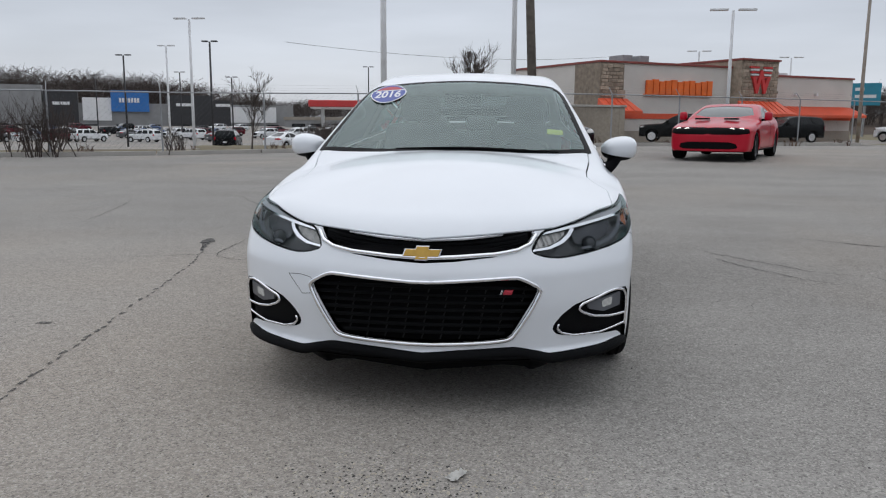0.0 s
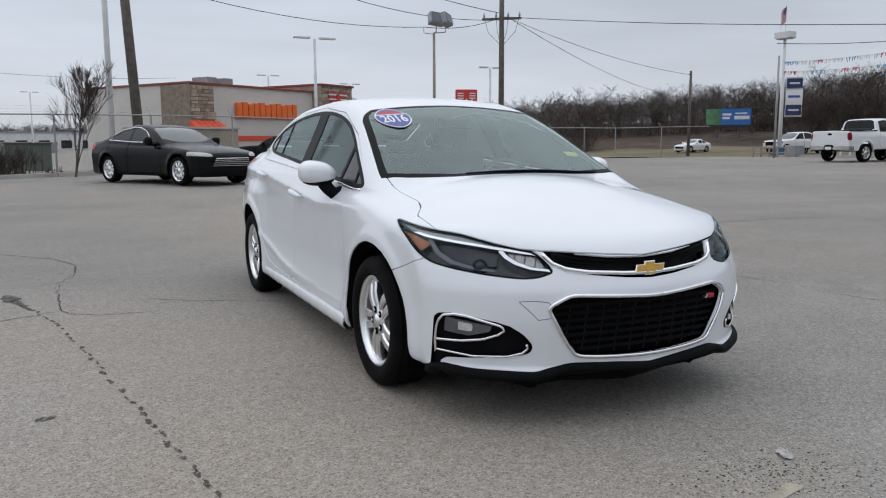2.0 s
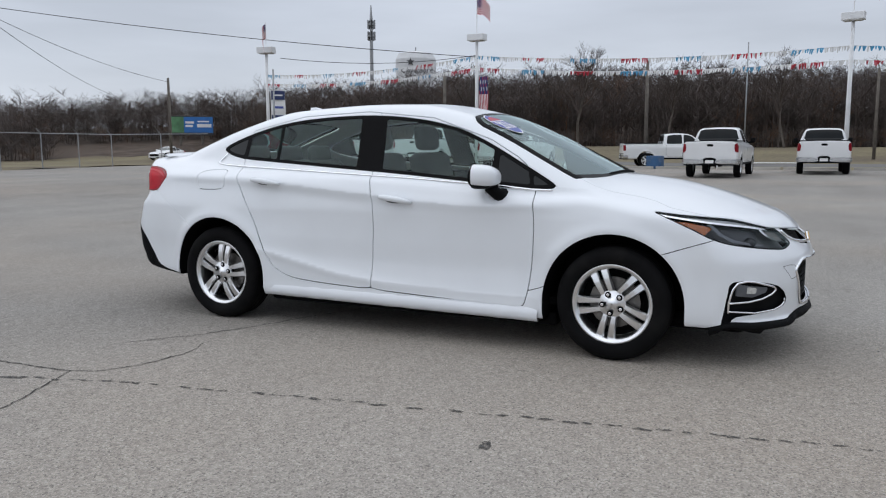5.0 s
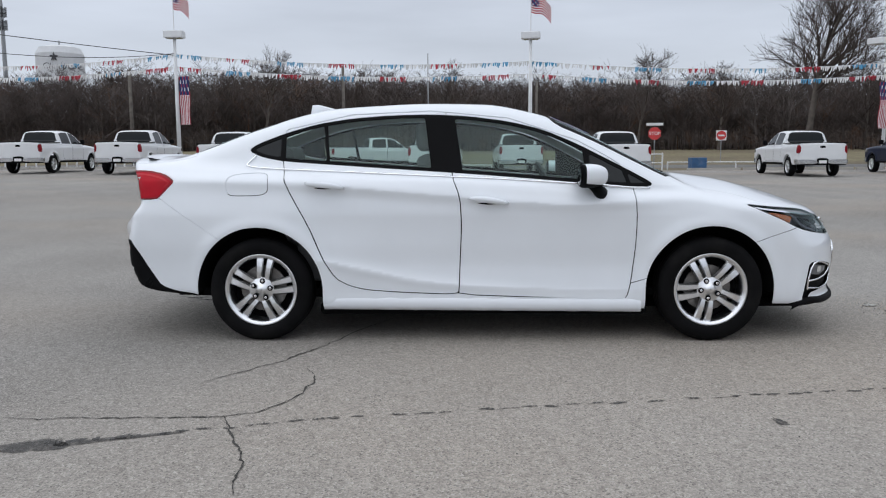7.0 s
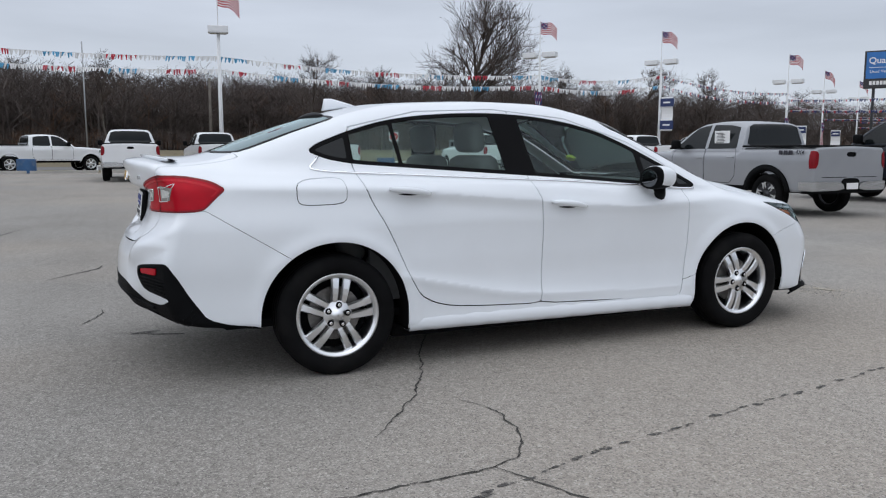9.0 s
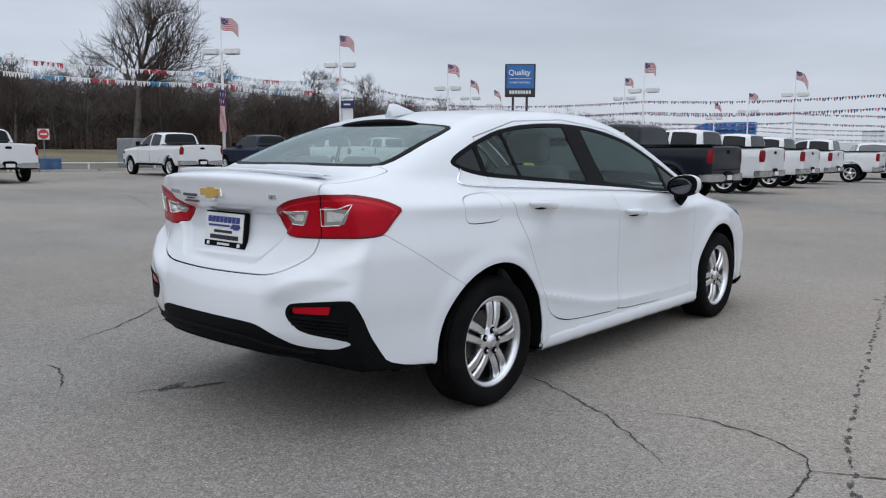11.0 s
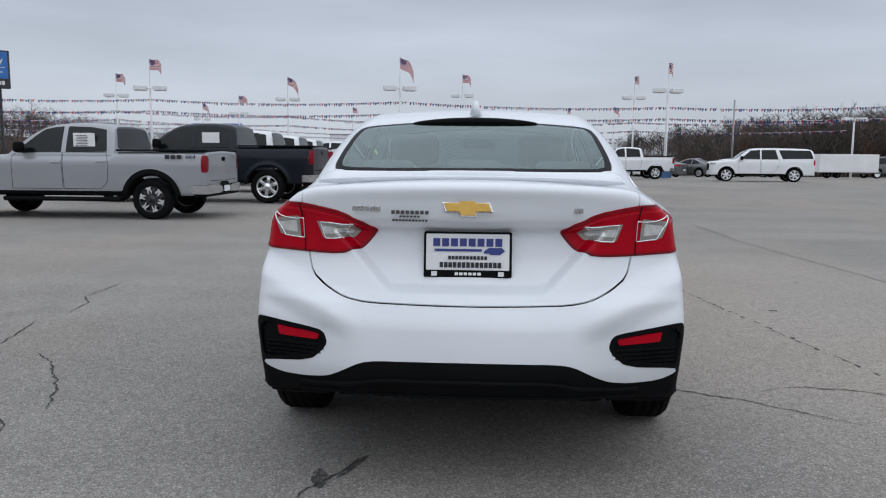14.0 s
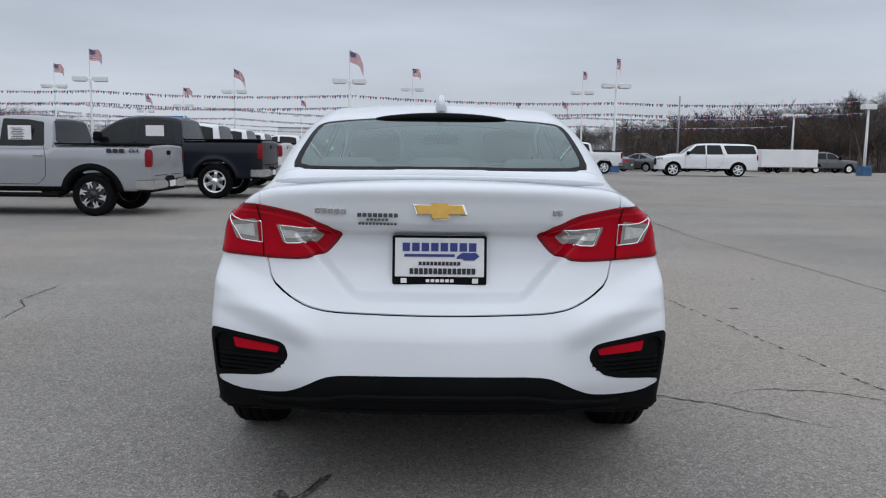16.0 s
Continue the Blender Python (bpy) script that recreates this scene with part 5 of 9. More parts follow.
    for v in bm.verts:
        v.co.x *= 1.9 - 1.3 * (v.co.z - 1.39) / .075
    part("roof_fin", bm, PAINT_WHITE, car, smooth=True)
    pts = on_skin([(x, 1.262 + .09 * x * x, 1.37) for x in np.linspace(-.29, .29, 31)], .0)
    rad = [.003 + .018 * max(0, 1 - (p[0] / .295) ** 2) ** .6 for p in pts]
    part("brake_light_housing", tube_bm(pts.tolist(), rad, 10), BLACK_GLOSS, car, "black housing of the high brake light", smooth=True)
    # door handles
    for sx in (-1, 1):
        for yc, zc in ((.955, .942), (-.020, .850)):
            pts = on_skin([(sx * .86, yc + .115 - .23 * k / 12, zc + .014 - .03 * k / 12 + .006 * math.sin(k / 12 * math.pi)) for k in range(13)], 0)
            lift = [.004 + .034 * math.sin(math.pi * k / 12) ** .5 for k in range(13)]
            pts = [(p[0] + sx * l, p[1], p[2]) for p, l in zip(pts, lift)]
            rad = [.008 + .011 * math.sin(math.pi * k / 12) ** .6 for k in range(13)]
            part("door_handle", tube_bm(pts, rad, 10), PAINT_WHITE, car, smooth=True)
            # a black thread on the skin stands for the shade under the handle
            shade_pts = on_skin([(sx * .86, yc + .062 - .124 * k / 8, zc - .016 - .003 * math.sin(k / 8 * math.pi)) for k in range(9)], .0006)
            part("handle_scoop", tube_bm(shade_pts.tolist(), [.0015 + .004 * math.sin(math.pi * k / 8) for k in range(9)], 6), SEAM_BLACK, car)
    # wing mirrors
    for sx in (-1, 1):
        mir = new("wing_mirror")
        mir.parent = car
        mir.location = (0, .016, -.016)
        def shell_field(x, y, z):
            t = np.clip((x - .82) / .19, 0, 1)
            h = .066 + .010 * np.sin(np.pi * t) - .012 * (1 - t)
            r = (np.abs((x - .913) / .100) ** 3.0 + np.abs((y + .600) / .125) ** 2.6 + np.abs((z - 1.000 - .014 * t) / h) ** 2.6) ** (1 / 2.6)
            return smax((r - 1) * .08, y + .565 + .10 * (x - .913), .02)
        Mm = skin(shell_field, (.76, -.84, .85), (1.08, -.50, 1.14), .009)
        Mm = (Mm[0] * np.array([sx, 1, 1]), Mm[1] * np.array([sx, 1, 1]), Mm[2][:, ::-1] if sx < 0 else Mm[2])
        zz = Mm[0][:, 2] - .974 - .12 * (Mm[0][:, 1] + .65) + .16 * (np.abs(Mm[0][:, 0]) - .913)
        back = Mm[0][:, 1] + .582 + .10 * (np.abs(Mm[0][:, 0]) - .913)
        low = clip(Mm, -np.maximum(-zz, back))
        top = clip(Mm, np.maximum(-zz, back))
        part("mirror_cap", shell(top, .003), PAINT_WHITE, mir, "white painted mirror cap")
        part("mirror_base", shell(low, .003, -.002), BLACK_PLASTIC, mir)
        bm = bmesh.new()
        bmesh.ops.create_uvsphere(bm, u_segments=20, v_segments=10, radius=1)
        bm.transform(Matrix.LocRotScale((sx * .913, -.562, 1.005), None, (.076, .004, .052)))
        part("mirror_glass", bm, MIRROR_DARK, mir, smooth=True)
        pts = [(sx * .885, -.66, .955), (sx * .87, -.68, .925), (sx * .845, -.70, .90), (sx * .80, -.71, .90)]
        part("mirror_arm", tube_bm(pts, [.040, .034, .036, .045], 10), BLACK_PLASTIC, mir, smooth=True)
    # wipers and cowl
    pts = on_skin([(.55 - .84 * k / 16, -1.190 + .10 * (.55 - .84 * k / 16) ** 2, 1.0) for k in range(17)], .006)
    part("wiper", tube_bm(pts.tolist(), [.008 - .004 * abs(k - 7) / 9 for k in range(17)], 6), BLACK_PLASTIC, car, "black wiper at the foot of the windshield")
    pts = [(x, -1.215 + .14 * x * x, .978 - .09 * x * x) for x in np.linspace(-.64, .64, 31)]
    part("cowl", tube_bm(pts, .014, 8), BLACK_PLASTIC, car, "black cowl at the foot of the windshield")
    # wheels
    for sx in (-1, 1):
        for k, yc in enumerate((-1.345, 1.355)):
            wheel(car, "wheel", (sx * .775, yc, .312), .312, .205, .213, 5, sx, seed=(1.134, .454)[k] + (0 if sx < 0 else .5))
    # cabin
    for xs, yc, w, hgt in ((-.37, -.02, .50, 1.0), (.37, -.02, .50, 1.0)):
        seat = new("seat")
        seat.parent = car
        part("cushion", box_bm((xs - w / 2, yc - .30, .36), (xs + w / 2, yc + .22, .56), .06, 3), SEAT_CLOTH, seat, smooth=True)
        bm = box_bm((-w / 2, -.07, 0), (w / 2, .07, .62), .06, 3)
        bm.transform(pose(xs, yc + .24, .52, -14, 0, 0))
        part("backrest", bm, SEAT_CLOTH, seat, smooth=True)
        bm = box_bm((-.14, -.05, 0), (.14, .05, .18), .045, 3)
        bm.transform(pose(xs, yc + .39, 1.14, -8, 0, 0))
        part("headrest", bm, SEAT_CLOTH, seat, smooth=True)
    bench = new("rear_bench")
    bench.parent = car
    part("cushion", box_bm((-.64, .62, .38), (.64, 1.10, .58), .06, 3), SEAT_CLOTH, bench, smooth=True)
    bm = box_bm((-.63, -.07, 0), (.63, .07, .56), .06, 3)
    bm.transform(pose(0, 1.16, .54, -22, 0, 0))
    part("backrest", bm, SEAT_CLOTH, bench, smooth=True)
    for xs in (-.40, 0, .40):
        bm = box_bm((-.13, -.045, 0), (.13, .045, .13), .04, 3)
        bm.transform(pose(xs, 1.37, 1.05, -12, 0, 0))
        part("headrest", bm, SEAT_CLOTH, bench, smooth=True)
    part("parcel_shelf", box_bm((-.60, 1.40, 1.02), (.60, 1.80, 1.05), .01), DASH, car)
    part("cabin_floor", box_bm((-.74, -1.2, .26), (.74, 1.9, .30)), SEAM_BLACK, car)
    part("dashboard", prism_bm(rounded([(-1.18, .78), (-1.15, .955), (-.95, .965), (-.72, .945), (-.62, .88), (-.66, .70), (-.8, .62)], 1), -.70, .70, "yz", .02), DASH, car, smooth=True)
    part("console", box_bm((-.12, -.7, .30), (.12, .3, .62), .03), DASH, car)
    st = new("steering_wheel")
    st.parent = car
    st.matrix_local = pose(.37, -.50, .90, 62, 0, 0)
    bm = bmesh.new()
    lathe_bm([(-.014, .170), (0, .157), (.014, .170), (0, .185)], 32, "z", bm, True)
    part("steering_rim", bm, DASH, st, smooth=True)
    part("steering_hub", box_bm((-.15, -.05, -.02), (.15, .05, .015), .015), DASH, st)
    part("inside_mirror", box_bm((-.11, -.47, 1.245), (.11, -.445, 1.305), .012), BLACK_PLASTIC, car)
    for sx in (-1, 1):
        part("door_lining", box_bm((sx * .74 - .02, -.85, .35), (sx * .74 + .02, 1.15, .90), .015), DASH, car)
    # papers behind the glass
    def pane_tag(name, c, w, h, mat, tilt, lab="", oval=False):
        bm = bmesh.new()
        n = 28
        vs = []
        for k in range(n):
            th = 2 * math.pi * k / n
            x, y = math.cos(th), math.sin(th)
            if not oval:
                m = max(abs(x), abs(y))
                x, y = x / m, y / m
            else:
                y = y * (1 - .12 * math.cos(2 * th))
            vs.append((x * w / 2, y * h / 2, 0))
        top = [bm.verts.new((v[0], v[1], .0015)) for v in vs]
        bot = [bm.verts.new((v[0], v[1], -.0005)) for v in vs]
        bm.faces.new(top)
        bm.faces.new(bot[::-1])
        for k in range(n):
            bm.faces.new((top[k - 1], bot[k - 1], bot[k], top[k]))
        ob = part(name, bm, mat, car, lab)
        ob.matrix_local = c @ pose(0, 0, 0, tilt, 0, 0)
        return ob

    def on_shield(x, y, lift):
        p = on_skin([(x, y, 1.2)], lift)[0]
        q = on_skin([(x + .02, y, 1.2), (x - .02, y, 1.2), (x, y + .02, 1.22), (x, y - .02, 1.18)], lift)
        ex = Vector(q[0] - q[1]).normalized()
        ey = Vector(q[2] - q[3]).normalized()
        ez = ex.cross(ey).normalized()
        ey = ez.cross(ex)
        m = Matrix((ex, ey, ez)).transposed().to_4x4()
        m.translation = Vector(p)
        return m
    tag = on_shield(-.430, -.508, .003)
    year = pane_tag("year_sticker", tag, .215, .250, STICKER_WHITE, 0, "oval blue and red 2016 year sticker", True)
    pane_tag("sticker_field", tag @ pose(0, 0, .0014), .200, .232, STICKER_BLUE, 0, "", True)
    bm = bmesh.new()
    arc = [(math.cos(t) * .090, math.sin(t) * .104) for t in np.linspace(.55, math.pi - .55, 14)]
    prism_bm(arc, .0022, .0034, "xy", bm=bm)
    ob = part("sticker_band", bm, STICKER_RED, car)
    ob.matrix_local = tag
    part("sticker_rule", box_bm((-.096, .040, .0024), (.096, .050, .0038)), STICKER_WHITE, car).matrix_local = tag
    writing("year_number", "2016", .078, STICKER_WHITE, tag @ pose(0, -.022, .0040) @ Matrix.Diagonal((1, 1.75, 1, 1)), car, "white year number 2016", .0006, 0, .0016)
    note = on_shield(.545, -.985, -.010)
    pane_tag("inspection_tag", note, .085, .055, STICKER_YELLOW, 0, "yellow-green paper tag")
    return car


sedan()
# ---- ground: one sheet, the lot in the middle, rising to wooded hills ----
def azimuth(x, y):
    return np.degrees(np.arctan2(x, y)) % 360


RIDGE = curve_of([(0, 0), (14, 0), (22, 4.4), (30, 6.4), (41, 8.4), (50, 10.4), (58, 12.4), (66, 14.4), (74, 14.6), (90, 13.8), (108, 12.8), (120, 11.6), (135, 8.4), (150, 4.5), (165, 0), (185, 1.2), (190, 4.2), (198, 8.2), (206, 10.4), (214, 11.8), (230, 12.0), (250, 5), (270, 0), (360, 0)])


DIP = curve_of([(0, 0), (26, 0), (40, .35), (70, 1.1), (100, 2.1), (130, 2.5), (165, 1.9), (210, .6), (260, .2), (400, 0), (4000, 0)])


def ground_height(x, y):
    r, az = np.hypot(x, y), azimuth(x, y)
    z = .22 * step(y, 5, 17) * step(x, -13, 4) - .45 * step(y, 24, 60)
    # the store's car park dips behind the fence and rises again to the store
    z = z - DIP(r) * step(y, 18, 34) * (1 - step(x, -6, 10) * step(x, -6, 10))
    z = z - .00019 * np.maximum(-y - 8, 0) ** 2 * (1 - step(x, 10, 30)) * (1 - .0 * x)
    z = np.maximum(z, -2.0)
    z = z + .06 * step(x, 20, 34) + 1.1 * step(x, 48, 90)
    return z + RIDGE(az) * .50 * step(r, 98, 160)


def ground_sheet():
    c = np.concatenate((np.linspace(0, 12, 7), np.linspace(14, 36, 12), [37.5, 40, 44, 47, 52, 56, 60, 66, 74, 80, 86, 92, 98], np.linspace(105, 210, 16), [240, 300, 400, 600, 1000, 1800, 3000]))
    ax = np.concatenate((-c[:0:-1], c))
    X, Y = np.meshgrid(ax, ax, indexing="ij")
    Z = ground_height(X, Y)
    n = len(ax)
    V = np.stack((X, Y, Z), axis=-1).reshape(-1, 3)
    i, j = np.meshgrid(np.arange(n - 1), np.arange(n - 1), indexing="ij")
    a = (i * n + j).reshape(-1)
    F = np.stack((a, a + n, a + n + 1, a + 1), axis=1)
    ob = part("ground", (V, F), [LOT, GRASS_DRY, ROAD, WOODLAND], smooth=True)
    C = V[F].mean(axis=1)
    r, az = np.hypot(C[:, 0], C[:, 1]), azimuth(C[:, 0], C[:, 1])
    idx = np.zeros(len(F), dtype=int)
    idx[(C[:, 0] > 37.5) & (C[:, 1] > -75)] = 1
    idx[(C[:, 0] > 44) & (C[:, 0] < 52) & (C[:, 1] > -75)] = 2
    idx[(C[:, 1] > 38) & (C[:, 0] > 28)] = 1
    idx[(r > 100) & (RIDGE(az) > 1)] = 3
    idx[r > 330] = 3
    ob.data.polygons.foreach_set("material_index", idx)
    tagged(ob, "bleached grey asphalt lot that runs out to dry grass and woods", "ground", kind="structure")


ground_sheet()


def gz(x, y):
    return float(ground_height(np.float64(x), np.float64(y)))


def ribbon(points, width, lift, jag=0.0, seed=1, taper=True, sub=10):
    """A thin flat strip along a wandering line on the ground."""
    rnd = random.Random(seed)
    P = []
    for (x0, y0), (x1, y1) in zip(points, points[1:]):
        n = max(2, int(math.hypot(x1 - x0, y1 - y0) * sub))
        for k in range(n):
            P.append((x0 + (x1 - x0) * k / n, y0 + (y1 - y0) * k / n))
    P.append(points[-1])
    Q, wx, wy = [], 0.0, 0.0
    for x, y in P:
        wx, wy = wx * .8 + rnd.uniform(-jag, jag), wy * .8 + rnd.uniform(-jag, jag)
        Q.append((x + wx, y + wy))
    V, F = [], []
    for k, (x, y) in enumerate(Q):
        a, b = Q[max(k - 1, 0)], Q[min(k + 1, len(Q) - 1)]
        d = math.hypot(b[0] - a[0], b[1] - a[1]) or 1
        nx, ny = -(b[1] - a[1]) / d, (b[0] - a[0]) / d
        w = width * rnd.uniform(.35, 1.3) * (min(1, 4 * k / len(Q) + .3, 4 * (len(Q) - k) / len(Q) + .2) if taper else 1) / 2
        for s in (-1, 1):
            V.append((x + nx * w * s, y + ny * w * s, gz(x, y) + lift))
        if k:
            F.append((2 * k - 2, 2 * k, 2 * k + 1, 2 * k - 1))
    return V, F


def blot(cx, cy, rx, ry, turn, lift, seed, ragged=.3):
    rnd = random.Random(seed)
    n = 26
    ph = [rnd.uniform(0, 6.28) for _ in range(5)]
    V = [(cx, cy, gz(cx, cy) + lift)]
    for k in range(n):
        th = 2 * math.pi * k / n
        q = 1 + ragged * sum(math.sin((m + 2) * th + ph[m]) / (m + 1.5) for m in range(5))
        x, y = math.cos(th) * rx * q, math.sin(th) * ry * q
        x, y = x * math.cos(turn) - y * math.sin(turn), x * math.sin(turn) + y * math.cos(turn)
        V.append((cx + x, cy + y, gz(cx + x, cy + y) + lift))
    return V, [(0, k + 1, (k + 1) % n + 1) for k in range(n)]
# ---- the other vehicles ----
def vehicle_field(s):
    plan, deck, roof = curve_of(s["plan"]), curve_of(s["deck"]), curve_of(s["roof"])
    tumble = curve_of(s["tumble"])
    y0, y1, fl = s["nose"], s["tail"], s["floor"]
    belt, wb, slope = s["cab"]

    def f(x, y, z):
        a = np.abs(x)
        side = a - plan(y) - tumble(z)
        for yc in s["axles"]:
            r = np.hypot(y - yc, np.maximum(z - s["R"], 0))
            side = side - s.get("flare", .02) * np.exp(-((r - s["arch"] - .02) / .06) ** 2)
        top = (z - deck(y) + s.get("crown", .06) * a * a) * .95
        front = (y0 + s.get("bow", .22) * a * a + s.get("rake", 0) * np.maximum(z - .7, 0) ** 2 - y) * .9
        back = (y - y1 + s.get("bow_r", .06) * a * a) * .95
        body = smax(smax(smax(side, top, s.get("k", .10)), front, .10), smax(back, fl - z, .05), .06)
        zz = np.maximum(z, belt)
        green = smax((a - wb + slope * (zz - belt) + .12 * (zz - belt) ** 2) * .92, (z - roof(y) + .05 * a * a) * .9, .10)
        green = np.maximum(green, np.maximum(np.maximum(front, back) + .03, .6 - z))
        g = smin(body, green, .03)
        if s.get("bed"):
            b0, b1, bw, bz = s["bed"]
            g = np.maximum(g, -np.maximum(np.maximum(b0 - y, y - b1), np.maximum(a - bw, bz - z)))
        for yc in s["axles"]:
            r = np.hypot(y - yc, np.maximum(z - s["R"], 0))
            g = np.maximum(g, -np.maximum(r - s["arch"], .5 - a))
        return g
    return f


def bed_rails(v, t):
    """Black caps along the top of a pickup's bed and tailgate."""
    for sx in (-1, 1):
        part("bed_rail", box_bm((sx * .90 - .065, 1.02, 1.345), (sx * .90 + .065, t - .03, 1.385), .01), BLACK_PLASTIC, v)
    part("tailgate_cap", box_bm((-.84, t - .11, 1.345), (.84, t - .02, 1.382), .01), BLACK_PLASTIC, v)


def far_wheel(parent, at, R, r, out):
    """A simple wheel for far vehicles: tyre and bright rim."""
    w = part("wheel", lathe_bm([(-.11, r), (-.12, R * .93), (-.08, R), (.08, R), (.12, R * .93), (.11, r)], 18), RUBBER, parent, smooth=True)
    w.location = at
    part("rim", lathe_bm([(out * .09, r * 1.02), (out * .105, r * .9), (out * .07, r * .55), (out * .085, .01)], 14), ALLOY, w, smooth=True)


def vehicle(name, label, category, paint, s, at, group="", h=.05, wheel_mat=ALLOY, spokes=6, detail=1, style="single", glass=None, handles=False, plate=True):
    v = thing(name, label, category, group)
    lo = (-s["half"] - .12, s["nose"] - .12, .1)
    hi = (s["half"] + .12, s["tail"] + .12, s["top"] + .12)
    M = skin(vehicle_field(s), lo, hi, h, 3)
    V = M[0]
    plan, tumble = curve_of(s["plan"]), curve_of(s["tumble"])
    wells = np.min([np.hypot(V[:, 1] - yc, np.maximum(V[:, 2] - s["R"], 0)) for yc in s["axles"]], axis=0)
    dark = np.minimum(np.maximum(wells - s["arch"] - .01, np.abs(V[:, 0]) - (plan(V[:, 1]) + tumble(V[:, 2]) - .06)), V[:, 2] - s["floor"] - .02)
    part("underbody", shell(clip(M, dark), 0), SEAM_BLACK, v)
    M = clip(M, -dark)

    def take(M, d):
        return clip(M, d), clip(M, -d)

    def add(nm, patch, mat, lift=0.0, label=""):
        if len(patch[2]):
            part(nm, (patch[0] + patch[1] * lift, patch[2], patch[1]), mat, v, label)

    pane = glass or GLASS_FAR
    # windshield and rear window
    d = outline_distance(M[0][:, 0], M[0][:, 1], np.array(mirrored(s["shield"])))
    P, M = take(M, np.where(M[0][:, 2] > s["cab"][0] - .02, d, .3))
    add("windshield", P, pane, -.006)
    if "rearglass" in s:
        yr, poly = s["rearglass"]
        d = outline_distance(M[0][:, 0], M[0][:, 2], rounded(mirrored(poly), 1))
        P, M = take(M, np.where((M[0][:, 1] > yr[0]) & (M[0][:, 1] < yr[1]), d, .3))
        add("rear_window", P, GLASS_DARK, -.004)
    for poly in s["windows"]:
        d = outline_distance(M[0][:, 1], M[0][:, 2], np.array(poly))
        P, M = take(M, np.where(np.abs(M[0][:, 0]) > s["half"] * .5, d, .3))
        for sx in (-1, 1):
            add("side_window", clip(P, -sx * P[0][:, 0]), GLASS_DARK, -.004)
    for nm, mat, sgn, poly, lift, rng in s["marks"]:
        u = np.abs(M[0][:, 0])
        d = outline_distance(u, M[0][:, 2], rounded(poly, 1))
        keep = (M[0][:, 1] < s["nose"] + rng) if sgn < 0 else (M[0][:, 1] > s["tail"] - rng)
        P, M = take(M, np.where(keep, d, .3))
        if min(p[0] for p in poly) > .05:
            for sx in (-1, 1):
                add(nm, clip(P, -sx * P[0][:, 0]), mat, lift)
        else:
            add(nm, P, mat, lift)
    for nm, mat, poly, lift in s.get("flanks", ()):
        d = outline_distance(M[0][:, 1], M[0][:, 2], np.array(poly))
        P, M = take(M, np.where(np.abs(M[0][:, 0]) > s["half"] * .6, d, .3))
        for sx in (-1, 1):
            add(nm, clip(P, -sx * P[0][:, 0]), mat, lift)
    if s.get("doors"):
        full, near = M, np.full(len(M[0]), 9.0)
        for poly in s["doors"]:
            near = np.minimum(near, np.abs(outline_distance(full[0][:, 1], full[0][:, 2], np.array(poly))) - .05)
            d = outline_distance(M[0][:, 1], M[0][:, 2], np.array(poly))
            d = np.where(np.abs(M[0][:, 0]) > s["half"] * .6, d, .3)
            P, M = clip(M, d + .005), clip(M, .005 - d)
            for sx in (-1, 1):
                add("door", clip(P, -sx * P[0][:, 0]), paint)
        back = clip(full, near)
        for sx in (-1, 1):
            add("inner_panel", clip(back, s["half"] * .6 - sx * back[0][:, 0]), SEAM_BLACK, -.03)
    add("body", M, paint)
    for sx in (-1, 1):
        for yc in s["axles"]:
            if h > .075:
                far_wheel(v, (sx * (s["half"] - .135), yc, s["R"]), s["R"], s["rim"], sx)
                continue
            wheel(v, "wheel", (sx * (s["half"] - .135), yc, s["R"]), s["R"], .24, s["rim"], spokes, sx, wheel_mat, detail, False, style, seed=yc)
        mx, my, mz = s["mirror"]
        m = part("wing_mirror", box_bm((sx * mx - .09, my - .09, mz - .09), (sx * mx + .09, my + .09, mz + .12), .05, 2), s.get("mirror_mat", paint), v, smooth=True)
        part("mirror_arm", tube_bm([(sx * (mx - .02), my, mz - .06), (sx * (mx - .22), my - .02, mz - .08)], .03, 6), BLACK_PLASTIC, v)
        if handles:
            for hy, hz in s["handles"]:
                part("door_handle", box_bm((sx * (s["half"] - .02) - .02, hy - .10, hz - .018), (sx * (s["half"] - .02) + .025, hy + .10, hz + .018), .012), paint, v)
    if s.get("bed"):
        bed_rails(v, s["tail"])
    if plate:
        zp, yp = s["plate"]
        part("plate", box_bm((-.15, yp, zp - .06), (.15, yp + .02, zp + .06), .004), STICKER_WHITE, v)
    v.matrix_world = at
    return v


def placed(x, y, nose_deg, scale=1.0):
    """A vehicle at x, y whose nose points nose_deg anticlockwise from +x."""
    return Matrix.LocRotScale((x, y, gz(x, y)), Euler((0, 0, radians(nose_deg + 90))), (scale,) * 3)


